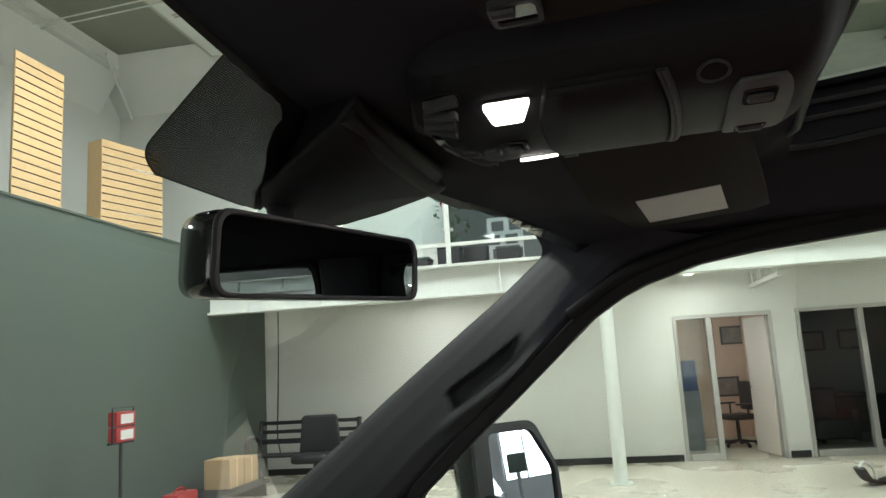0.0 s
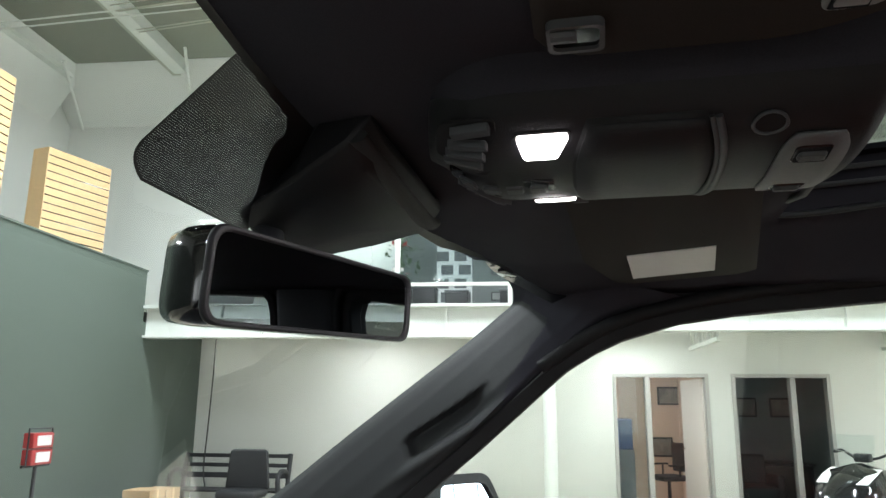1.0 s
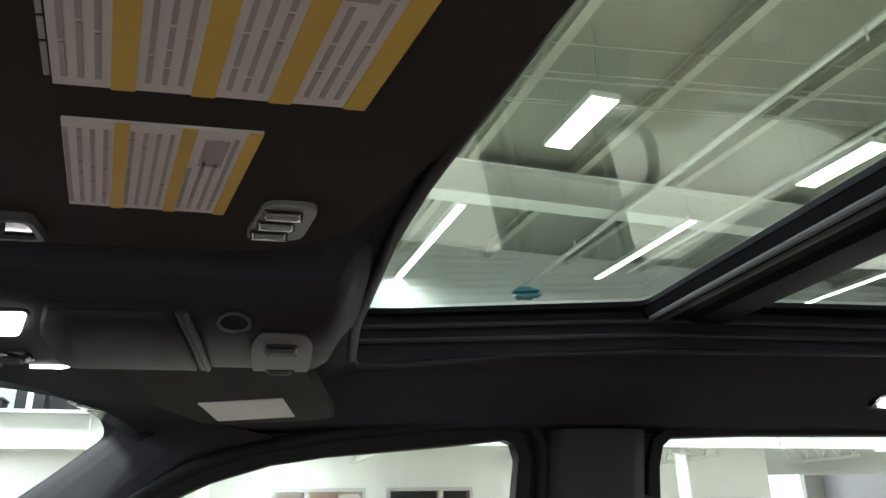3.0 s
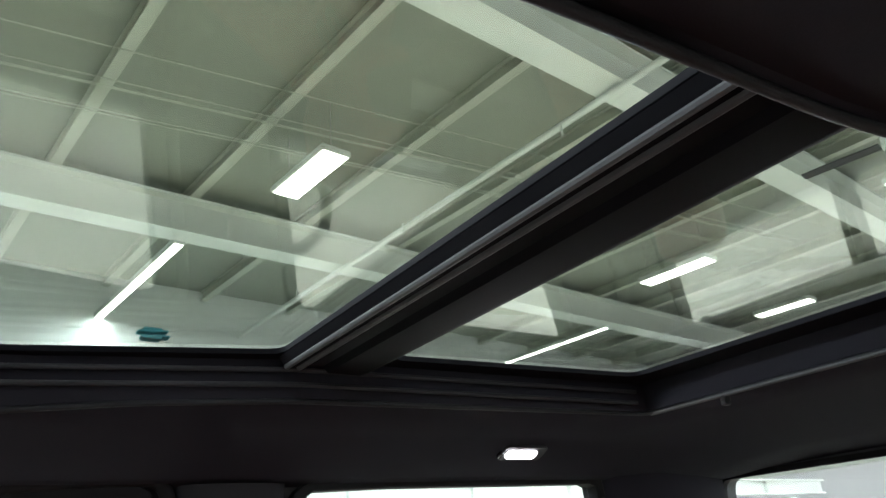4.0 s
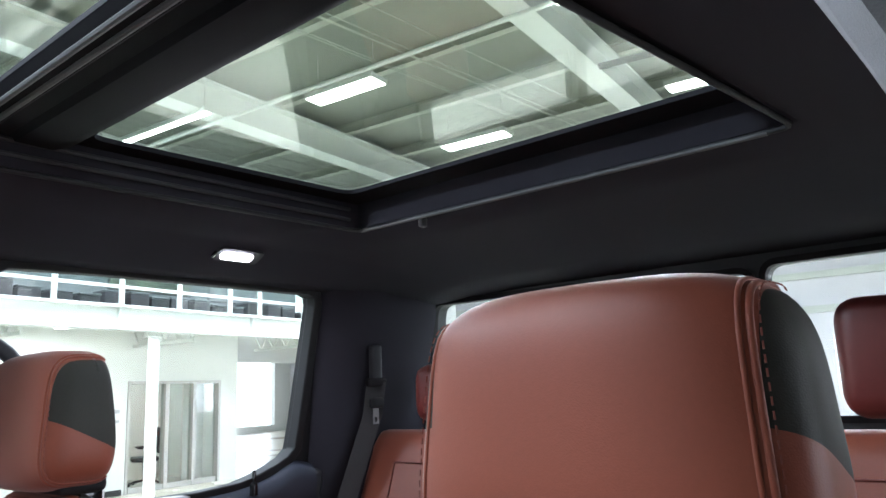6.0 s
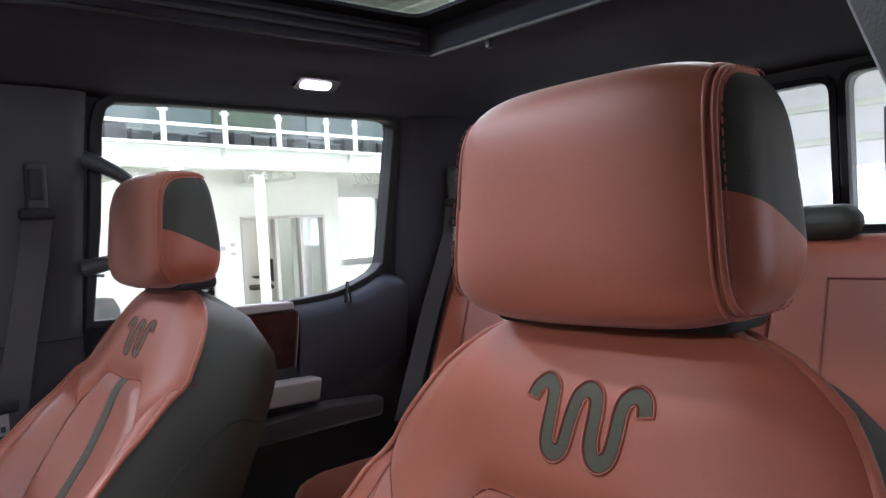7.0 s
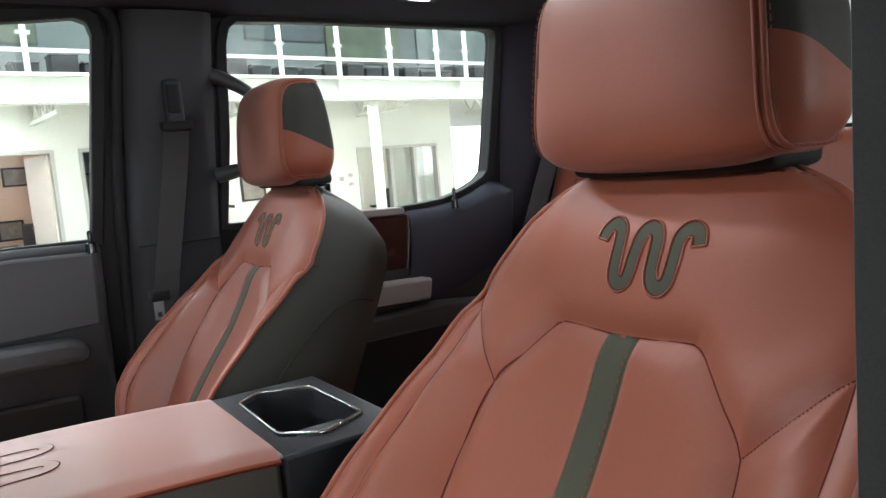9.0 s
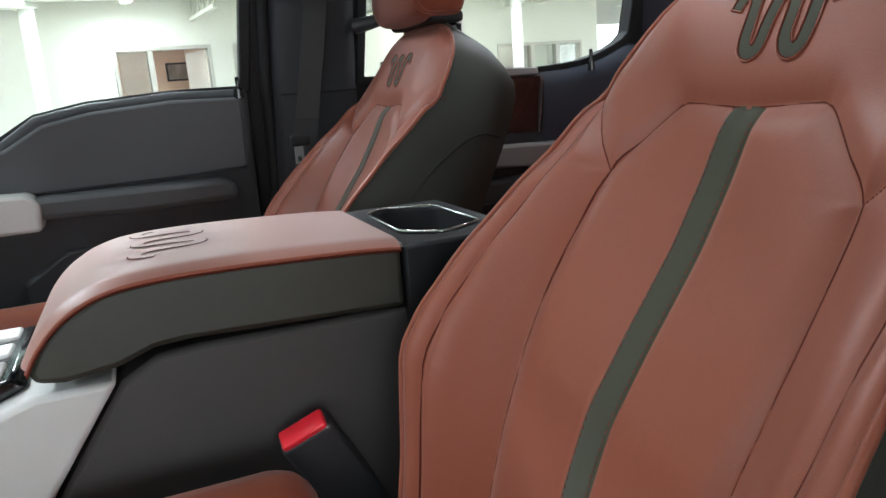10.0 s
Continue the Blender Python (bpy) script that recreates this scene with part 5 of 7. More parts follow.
    for s_ in (-1, 1):
        x0, x1 = sorted((-0.403 + s_ * 0.150, -0.403 + s_ * 0.232))
        part("cushion_bolster", soft_box(x0, x1, 0.075, 0.72, 0.70, 0.981, 0.040, 5), LEATHER, seat, smooth=60)
    part("seat_base", soft_box(-0.62, -0.186, -0.12, 0.42, 0.60, 0.73, 0.02), TRIM, seat)
    return seat


driver_seat = front_seat()
tagged(driver_seat, "terracotta leather driver's seat with charcoal sides and olive stripe")
passenger_seat = copy_thing(driver_seat, Matrix.Translation((0.403, 0.1, 0.62)))
# the driver's head restraint sits a little lower
for ob in driver_seat.children:
    if ob.name.startswith("head_cover"):
        ob.matrix_basis = Matrix.Translation((0, 0, -0.009)) @ ob.matrix_basis
tagged(passenger_seat, "terracotta leather passenger seat with charcoal sides and olive stripe")

# rear bench
bench = thing("rear_bench", "terracotta leather rear bench seat with maroon headrests", "car seat", (0, -0.9, 0.62))
for x0, x1 in ((-0.66, -0.16), (-0.155, 0.155), (0.16, 0.66)):
    bm = prism([(x0, y, z) for y, z in ((-0.98, 0.96), (-1.06, 1.15), (-1.14, 1.38), (-1.17, 1.415), (-1.22, 1.41), (-1.24, 1.35), (-1.16, 0.9))], (x1 - x0, 0, 0))
    bmesh.ops.bevel(bm, geom=bm.edges[:], offset=0.018, segments=3, profile=0.5, affect="EDGES")
    part("backrest", bm, LEATHER, bench, smooth=50)
    bm = soft_box(x0 * 0.93, x1 * 0.93, -1.02, -0.58, 0.80, 0.985, 0.075, 5)
    part("seat_cushion", bm, LEATHER, bench, smooth=60)
for x in (-0.57, -0.25, 0.25, 0.57):
    part("seam", tube(bmesh.new(), [(x, y + 0.0005, z) for y, z in ((-0.985, 0.97), (-1.0595, 1.15), (-1.127, 1.345))], 0.0022, 6), THREAD, bench, smooth=60)
for x0, x1 in ((-0.57, -0.25), (0.25, 0.57)):
    part("seam", tube(bmesh.new(), [(x0, -1.1265, 1.345), (x1, -1.1265, 1.345)], 0.0022, 6), THREAD, bench, smooth=60)
part("bench_base", soft_box(-0.66, 0.66, -1.2, -0.55, 0.60, 0.83, 0.02), TRIM, bench)
for x, w, z0, z1, m_ in ((-0.44, 0.085, 1.43, 1.615, LEATHER_MAROON), (0.44, 0.085, 1.43, 1.56, LEATHER_MAROON), (-0.235, 0.055, 1.405, 1.465, LEATHER_DARK)):
    part("head_restraint", soft_box(x - w, x + w, -1.215, -1.135, z0, z1, 0.035, 5), m_, bench, smooth=60)
    for u in (-0.03, 0.03):
        part("head_post", rod((x + u, -1.18, 1.38), (x + u, -1.18, z0 + 0.02), 0.006, 8), CHROME, bench)

# ---- centre console ----
console = thing("centre_console", "charcoal centre console with terracotta leather armrest lid", "centre console", (0, 0.1, 0.62))
LID = [(-0.048, 1.084), (-0.048, 1.146), (0.0, 1.150), (0.10, 1.154), (0.18, 1.154), (0.225, 1.148), (0.258, 1.132), (0.280, 1.110), (0.292, 1.090), (0.288, 1.078), (0.265, 1.074), (0.22, 1.079), (0.19, 1.090), (0.16, 1.092)]
lid = part("armrest_lid", prism([(-0.138, y, z) for y, z in LID], (0.246, 0, 0)), LEATHER_OLIVE, console, "dark olive leather lid sides", smooth=50, bevel=0.010)
TOP = smooth_line([(0, y, z) for y, z in LID[1:9]], 5)
bm = bmesh.new()
cx_, hw_ = -0.015, 0.121
vs = []
for i, p in enumerate(TOP):
    a, b = TOP[max(i - 1, 0)], TOP[min(i + 1, len(TOP) - 1)]
    d = (b - a).normalized()
    nrm = Vector((0, -d.z, d.y))
    vs.append([bm.verts.new(Vector((cx_ + hw_ * t, p.y, p.z)) + nrm * (0.0065 - 0.0070 * max(0, abs(t) - 0.86) ** 2 / 0.0196)) for t in [-1 + 2 * k / 24 for k in range(25)]])
for a, b in zip(vs, vs[1:]):
    for k in range(24):
        bm.faces.new((a[k], a[k + 1], b[k + 1], b[k]))
part("lid_cover", bm, LEATHER_SHEEN, lid, "terracotta leather armrest top", smooth=180)
for s_ in (-1, 1):
    part("lid_piping", tube(bmesh.new(), [Vector((cx_ + s_ * (hw_ + 0.000), p.y, p.z - 0.002)) for p in TOP], 0.0022, 8), LEATHER, lid, smooth=60)
    part("lid_seam", tube(bmesh.new(), [Vector((cx_ + s_ * (hw_ + 0.0016), p.y, p.z - 0.0042)) for p in TOP], 0.0013, 6), SEAM_SHADE, lid, smooth=60)


def lid_top(y):
    return bend(y, [(0.10, 1.1606), (0.16, 1.1612), (0.18, 1.1608), (0.205, 1.1590), (0.225, 1.1550), (0.258, 1.139)])


def lid_badge(width, lift, mat, name, label=""):
    """The wavy badge pressed into the armrest's top, its legs along the truck."""
    bm = bmesh.new()
    pts = [Vector((-1.6 * (u + 0.008), 0.163 + 1.5 * (z - 1.322), 0)) for u, z in badge_line(4)]
    rows = []
    for i, p in enumerate(pts):
        d = (pts[min(i + 1, len(pts) - 1)] - pts[max(i - 1, 0)]).normalized()
        s = Vector((-d.y, d.x, 0)) * width / 2
        rows.append([bm.verts.new((q.x, q.y, lid_top(q.y) + lift)) for q in (p - s, p + s)])
    for a, b in zip(rows, rows[1:]):
        bm.faces.new((a[0], a[1], b[1], b[0]))
    return part(name, bm, mat, lid, label, smooth=60)


lid_badge(0.0122, 0.0012, LEATHER_SHEEN, "badge", "embossed wavy badge")
lid_badge(0.0150, 0.0007, SEAM_SHADE, "badge_edge", "dark badge outline")
body = part("console_body", prism([(-0.128, y, z) for y, z in ((-0.30, 0.62), (-0.30, 1.03), (-0.19, 1.08), (-0.048, 1.081), (0.155, 1.083), (0.19, 1.080), (0.222, 1.062), (0.285, 0.97), (0.34, 0.86), (0.36, 0.62))], (0.236, 0, 0)), CONSOLE_BODY, console, "charcoal plastic console body", smooth=40, bevel=0.006)
cup = rounded([(-0.074, -0.070), (0.062, -0.074), (0.086, -0.106), (0.058, -0.164), (-0.078, -0.164), (-0.108, -0.108)], 0.008, 3)
part("cup_holder_deck", plate(rect(-0.136, 0.112, -0.19, -0.051), [cup[::-1]], lambda x, y: (x, y, 1.060), (0, 0, 0.086)), CONSOLE_GREY, console, "charcoal cup holder deck", smooth=40, bevel=0.004)
part("cup_rim", tube(bmesh.new(), [(p[0], p[1], 1.148) for p in cup] + [(cup[0][0], cup[0][1], 1.148)], 0.0020, 8), CHROME, console, "chrome cup holder rim", smooth=60)
part("deck_trim", rod((-0.134, -0.0505, 1.1465), (0.110, -0.0505, 1.1465), 0.0018, 8), DIM_SILVER, console, "dull silver edge strip")
part("cup_floor", boxes((-0.13, 0.107, -0.18, -0.055, 1.040, 1.061)), GLOSS_BLACK, console, smooth=0)
part("cup_divider", soft_box(-0.052, -0.024, -0.165, -0.105, 1.062, 1.130, 0.008), TRIM, console)
part("front_panel", prism([(-0.134, y, z) for y, z in ((0.224, 1.066), (0.262, 1.066), (0.292, 1.066), (0.40, 1.03), (0.70, 0.98), (0.70, 0.80), (0.365, 0.80), (0.345, 0.862), (0.29, 0.972))], (0.248, 0, 0)), SILVER, console, "satin silver lower panel", smooth=40, bevel=0.006)
part("shifter_deck", prism([(-0.10, y, z) for y, z in ((0.298, 1.066), (0.31, 1.076), (0.60, 1.04), (0.62, 0.99), (0.40, 1.02))], (0.18, 0, 0)), GLOSS_BLACK, console, "glossy shifter deck", smooth=40, bevel=0.004)
for k in range(3):
    part("deck_button", soft_box(-0.085 + 0.06 * k, -0.045 + 0.06 * k, 0.32, 0.36, 1.066, 1.078, 0.004), SILVER, console)
buckle = thing("seat_belt_buckle", "black seat belt buckle with red button", "buckle", (-0.15, 0.06, 0.75))
BK = Matrix.Translation((-0.153, 0.066, 0.976)) @ pose(0, 0, 0, -26, -20, 0)
part("buckle_case", soft_box(-0.013, 0.013, -0.027, 0.027, -0.16, 0.016, 0.005), TRIM, buckle, m=BK)
part("release_button", soft_box(-0.0115, 0.0115, -0.023, 0.024, 0.008, 0.020, 0.003), RED_BUTTON, buckle, "bright red release button", m=BK)


# ---- showroom ----
FAR, EDGE, GREY, DECK_Z = 11.19, 9.28, 5.69, 7.25


def wall_e(e, depth):
    """Lays (n, z) onto a wall that stands at e."""
    return (lambda n, z: (e, n, z)), (depth, 0, 0)


def S(name, bm, mat, label, category, **k):
    return structure(name, bm, mat, label, category, m=SHOW, **k)


S("ground", boxes((-14, 26, -26, 16, -0.2, 0.0)), CONCRETE, "pale polished concrete showroom floor", "floor")
at, lift = wall_e(FAR, 0.15)
S("wall_east", plate([(-9.97, 0.0), (-9.55, 0.0), (-9.55, 1.90), (-7.55, 1.90), (-7.55, 0.0), (-4.06, 0.0), (-4.06, 2.13), (-2.64, 2.13), (-2.64, 0.0), (-2.31, 0.0), (-2.31, 2.13), (-0.89, 2.13), (-0.89, 0.0), (8.6, 0.0), (8.6, 2.80), (-9.97, 2.80)], [], at, lift), WALL_WHITE, "white painted wall under the mezzanine with glazed office doors", "wall")
S("baseboard", boxes((FAR - 0.012, FAR, -0.86, 5.68, 0.0, 0.10), (FAR - 0.012, FAR, -2.61, -2.34, 0.0, 0.10), (FAR - 0.012, FAR, -7.5, -4.1, 0.0, 0.10)), BASE_BLACK, "black vinyl baseboard", "baseboard")
S("wall_east_return", boxes((FAR + 0.15, 20.0, -9.97, -9.82, 0, 2.72)), WALL_WHITE, "white end wall of the offices", "wall")
# offices behind the glazing
S("wall_office_peach", boxes((14.2, 14.3, -2.45, 0.2, 0, 2.7), (FAR + 0.15, 14.2, 0.1, 0.2, 0, 2.7), (FAR + 0.15, 14.2, -2.50, -2.45, 0, 2.7)), PEACH, "peach painted office walls", "wall")
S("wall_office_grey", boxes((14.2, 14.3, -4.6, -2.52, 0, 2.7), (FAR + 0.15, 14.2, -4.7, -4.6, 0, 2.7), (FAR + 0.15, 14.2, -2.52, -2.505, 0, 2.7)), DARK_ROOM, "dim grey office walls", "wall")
S("wall_office_rear", boxes((13.4, 13.5, -9.8, -7.2, 0, 2.7), (FAR + 0.15, 13.4, -7.3, -7.2, 0, 2.7)), DOOR_WHITE, "pale office wall behind the glazed door", "wall")


def glazed_door(n0, n1, top, mullions, label, open_leaf=None):
    d = thing("office_doorway", label, "doorway", (FAR, n0, 0), SHOW)
    w = 0.055
    for a, b in ((n0, n0 + w), (n1 - w, n1)):
        part("frame_post", soft_box(FAR - 0.02, FAR + 0.13, a, b, 0, top, 0.004, 1), FRAME_GREY, d, m=SHOW)
    part("frame_head", soft_box(FAR - 0.02, FAR + 0.13, n0 + w, n1 - w, top - w, top, 0.004, 1), FRAME_GREY, d, m=SHOW)
    for m_ in mullions:
        part("mullion", soft_box(FAR - 0.015, FAR + 0.12, m_ - 0.04, m_ + 0.04, 0, top - w, 0.004, 1), FRAME_GREY, d, m=SHOW)
    stops = [n0 + w] + sorted(mullions) + [n1 - w]
    for a, b in zip(stops, stops[1:]):
        if open_leaf is not None and a <= open_leaf <= b:
            continue
        ob = part("glass_pane", boxes((FAR + 0.05, FAR + 0.056, a + 0.03, b - 0.03, 0.08, top - w)), SHOP_GLASS, d, "clear office glass", m=SHOW, smooth=0)
        ob.visible_shadow = False
        part("bottom_rail", soft_box(FAR + 0.0, FAR + 0.10, a + 0.02, b - 0.02, 0, 0.10, 0.004, 1), FRAME_GREY, d, m=SHOW)
    return d


d1 = glazed_door(-2.31, -0.89, 2.13, [-1.41], "glazed aluminium office doorway with the door standing open", -1.8)
LEAF_M = SHOW @ Matrix.Translation((FAR + 0.12, -2.25, 0)) @ pose(0, 0, 0, 0, 0, -80)
part("door_leaf", soft_box(-0.02, 0.02, 0.0, 0.84, 0.01, 2.06, 0.004, 1), DOOR_WHITE, d1, "white door leaf standing open", m=LEAF_M)
part("door_handle", tube(bmesh.new(), smooth_line([(-0.02, 0.77, 1.0), (-0.06, 0.77, 1.0), (-0.065, 0.70, 1.0), (-0.06, 0.65, 1.0)], 4), 0.010, 8), CHROME, d1, m=LEAF_M)
glazed_door(-4.06, -2.64, 2.13, [-3.52], "glazed aluminium office front with dim room behind")
glazed_door(-9.55, -7.55, 1.90, [-8.35, -8.95], "glazed office front with aluminium frame")


def picture(e, n, z, w, h, label, m=SHOW, face=-1):
    p = thing("wall_picture", label, "picture", (e, n, z - h / 2), m)
    part("frame", ring_prism([(e, n - w / 2, z - h / 2), (e, n + w / 2, z - h / 2), (e, n + w / 2, z + h / 2), (e, n - w / 2, z + h / 2)], [(e, n - w / 2 + 0.035, z - h / 2 + 0.035), (e, n + w / 2 - 0.035, z - h / 2 + 0.035), (e, n + w / 2 - 0.035, z + h / 2 - 0.035), (e, n - w / 2 + 0.035, z + h / 2 - 0.035)], (0.025 * face, 0, 0)), BLACK_THING, p, "black frame", m=m, smooth=0)
    part("print", boxes((e + min(0, 0.012 * face), e + max(0, 0.012 * face), n - w / 2 + 0.03, n + w / 2 - 0.03, z - h / 2 + 0.03, z + h / 2 - 0.03)), PICTURE, p, "grey picture print", m=m, smooth=0)
    return p


PICTURE = material("dim_picture_print", (0.20, 0.17, 0.15), 0.5, spread=0.6, scale=9, stain=0.5, stain_scale=5)
picture(14.2, -2.28, 1.86, 0.42, 0.34, "small framed picture on the peach office wall")
picture(14.2, -2.10, 0.92, 0.42, 0.36, "framed picture low on the peach office wall")
picture(14.2, -3.62, 1.66, 0.50, 0.36, "framed picture on the grey office wall")
picture(14.2, -4.30, 1.66, 0.40, 0.36, "framed picture on the grey office wall")
picture(FAR, -5.36, 1.40, 0.45, 0.62, "framed vehicle picture on the white wall")


def office_chair(base, turn):
    m = SHOW @ Matrix.Translation(base) @ pose(0, 0, 0, 0, 0, turn)
    c = thing("office_chair", "black swivel office chair with armrests", "chair", (0, 0, 0), m)
    part("seat", soft_box(-0.25, 0.25, -0.24, 0.24, 0.44, 0.53, 0.04), BLACK_THING, c, m=m)
    part("backrest", soft_box(-0.23, 0.23, 0.20, 0.28, 0.58, 1.05, 0.04), BLACK_THING, c, m=m)
    part("column", rod((0, 0, 0.08), (0, 0, 0.45), 0.03, 10), BLACK_THING, c, m=m)
    for k in range(5):
        a = 2 * math.pi * k / 5
        part("foot", rod((0, 0, 0.10), (0.28 * math.cos(a), 0.28 * math.sin(a), 0.06), 0.018, 8), BLACK_THING, c, m=m)
        part("castor", rod((0.28 * math.cos(a) - 0.015, 0.28 * math.sin(a), 0.03), (0.28 * math.cos(a) + 0.015, 0.28 * math.sin(a), 0.03), 0.03, 10), BLACK_THING, c, m=m)
    for s in (-1, 1):
        part("armrest", soft_box(s * 0.27 - 0.03, s * 0.27 + 0.03, -0.15, 0.15, 0.68, 0.71, 0.012), BLACK_THING, c, m=m)
        part("arm_post", rod((s * 0.27, 0.05, 0.5), (s * 0.27, 0.05, 0.69), 0.015, 8), BLACK_THING, c, m=m)
    return c


office_chair((12.8, -1.95, 0), 200)
desk = thing("office_desk", "dark office desk in the dim room", "desk", (13.2, -3.7, 0), SHOW)
part("desktop", soft_box(12.7, 13.6, -4.3, -3.2, 0.70, 0.75, 0.006), BLACK_THING, desk, m=SHOW)
for n_ in (-4.25, -3.25):
    part("side_panel", soft_box(12.75, 13.55, n_ - 0.02, n_ + 0.02, 0, 0.70, 0.004), BLACK_THING, desk, m=SHOW)
sofa = thing("armchair", "black padded armchair in the dim office", "armchair", (12.2, -3.2, 0), SHOW)
part("seat", soft_box(11.9, 12.6, -3.45, -2.9, 0.15, 0.45, 0.06), BLACK_THING, sofa, m=SHOW)
part("backrest", soft_box(12.5, 12.7, -3.45, -2.9, 0.3, 0.9, 0.06), BLACK_THING, sofa, m=SHOW)
for n_ in (-3.5, -2.88):
    part("arm", soft_box(11.95, 12.65, n_ - 0.06, n_ + 0.06, 0.12, 0.6, 0.04), BLACK_THING, sofa, m=SHOW)
cab_ = thing("blue_cabinet", "blue and grey storage unit behind the office glass", "cabinet", (12.6, -1.1, 0), SHOW)
part("body", soft_box(12.4, 12.9, -1.35, -0.75, 0, 0.95, 0.01), material("slate_cabinet", (0.10, 0.11, 0.12), 0.5), cab_, m=SHOW)
part("top_bin", soft_box(12.4, 12.9, -1.33, -0.78, 0.95, 1.45, 0.02), material("blue_bin_plastic", (0.05, 0.09, 0.20), 0.45), cab_, "blue plastic bin", m=SHOW)

# mezzanine: edge beam, floor, railing with glass, joists and columns under it
S("mezzanine_floor", boxes((EDGE + 0.2, 20.0, -22.0, GREY, 2.805, 2.90)), STEEL_WHITE, "white underside of the mezzanine floor", "floor")
beam = thing("edge_beam", "white painted steel beam along the mezzanine edge", "beam", (EDGE, 0, 2.5), SHOW)
part("flange_top", boxes((EDGE - 0.06, EDGE + 0.22, -22.0, GREY, 2.905, 2.945)), STEEL_WHITE, beam, m=SHOW, smooth=0, bevel=0.004)
part("flange_bottom", boxes((EDGE - 0.02, EDGE + 0.20, 0.13, GREY, 2.50, 2.535), (EDGE - 0.02, EDGE + 0.20, -22.0, 0.126, 2.58, 2.615)), STEEL_WHITE, beam, m=SHOW, smooth=0, bevel=0.004)
part("web", boxes((EDGE + 0.06, EDGE + 0.09, 0.13, GREY, 2.535, 2.905), (EDGE + 0.06, EDGE + 0.09, -22.0, 0.126, 2.615, 2.905)), STEEL_WHITE, beam, m=SHOW, smooth=0)
for k in range(10):
    n_ = 4.0 - 2.53 * k
    part("stiffener", boxes((EDGE - 0.02, EDGE + 0.06, n_ - 0.01, n_ + 0.01, 2.535 if n_ > 0.13 else 2.615, 2.905)), STEEL_WHITE, beam, m=SHOW, smooth=0)


def column(n_):
    c = thing("steel_column", "slim white steel column under the mezzanine", "column", (EDGE + 0.07, n_, 0), SHOW, group="mezzanine columns")
    part("shaft", rod((EDGE + 0.07, n_, 0.015), (EDGE + 0.07, n_, 2.49), 0.085, 20), STEEL_WHITE, c, m=SHOW, smooth=60)
    part("base_plate", boxes((EDGE - 0.07, EDGE + 0.21, n_ - 0.14, n_ + 0.14, 0, 0.015)), STEEL_WHITE, c, m=SHOW, smooth=0)
    part("cap_plate", boxes((EDGE - 0.05, EDGE + 0.19, n_ - 0.12, n_ + 0.12, 2.485, 2.499)), STEEL_WHITE, c, m=SHOW, smooth=0)


for n_ in (0.13, -6.75, -13.3):
    column(n_)


def joist(n_, e0, e1, z0, z1, panels, owner=None):
    j = thing("bar_joist", "white open-web steel joist", "joist", (e0, n_, z0), SHOW, group="mezzanine joists")
    part("top_chord", boxes((e0, e1, n_ - 0.03, n_ + 0.03, z1 - 0.03, z1)), STEEL_WHITE, j, m=SHOW, smooth=0)
    part("bottom_chord", boxes((e0 + 0.1, e1 - 0.01, n_ - 0.035, n_ + 0.035, z0, z0 + 0.05)), STEEL_WHITE, j, m=SHOW, smooth=0)
    for k in range(panels):
        a, b = e0 + (e1 - e0) * k / panels, e0 + (e1 - e0) * (k + 1) / panels
        za, zb = (z1 - 0.02, z0 + 0.02) if k % 2 == 0 else (z0 + 0.02, z1 - 0.02)
        part("web_bar", rod((a, n_, za), (b, n_, zb), 0.015, 6), STEEL_WHITE, j, m=SHOW)


for k in range(6):
    joist(0.70 - 2.78 * k, EDGE + 0.12, FAR, 2.475, 2.80, 10)

# railing with framed glass panels
railing = thing("mezzanine_railing", "white steel railing with clear glass panels", "railing", (EDGE, 0, 2.945), SHOW)
posts = [4.95, 3.67, 2.14, 0.62, -0.5, -1.75, -2.95, -4.1, -5.13, -6.14, -7.14, -8.15, -8.81, -9.9, -11.0, -12.1]
for n_ in posts:
    part("post", soft_box(EDGE - 0.03, EDGE + 0.03, n_ - 0.03, n_ + 0.03, 2.945, 4.12, 0.004, 1), STEEL_WHITE, railing, m=SHOW)
part("top_rail", rod((EDGE, 5.0, 4.14), (EDGE, -12.2, 4.14), 0.03, 12), STEEL_WHITE, railing, m=SHOW)
part("bottom_rail", boxes((EDGE - 0.022, EDGE + 0.022, -12.2, 5.0, 3.19, 3.235)), STEEL_WHITE, railing, m=SHOW, smooth=0, bevel=0.003)
for a, b in zip(posts, posts[1:]):
    ob = part("glass_panel", boxes((EDGE - 0.005, EDGE + 0.005, b + 0.05, a - 0.05, 3.25, 4.08)), SHOP_GLASS, railing, "clear glass panel", m=SHOW, smooth=0)
    ob.visible_shadow = False
    for z in (3.42, 3.9):
        for n_ in (a - 0.05, b + 0.05):
            part("glass_clamp", soft_box(EDGE - 0.015, EDGE + 0.015, n_ - 0.03, n_ + 0.03, z - 0.025, z + 0.025, 0.004, 1), FRAME_GREY, railing, m=SHOW)

# upper storey: white wall near the partition, slate display wall with pictures beyond
S("wall_upper_white", boxes((FAR, FAR + 0.15, 2.9, 8.6, 2.9, DECK_Z), (FAR + 0.15, 13.6, 2.9, 3.05, 2.9, DECK_Z)), WALL_WHITE, "white upper wall above the mezzanine", "wall")
S("wall_upper_display", boxes((13.6, 13.75, -14.0, 3.05, 2.9, 5.7)), DISPLAY_GREY, "slate grey display wall of the upper storey", "wall")
S("wall_upper_back", boxes((13.62, 13.77, -22.0, 3.05, 5.7, DECK_Z), (13.62, 13.77, -22.0, -14.0, 2.9, 5.7)), WALL_WHITE, "white wall above the display boards", "wall")
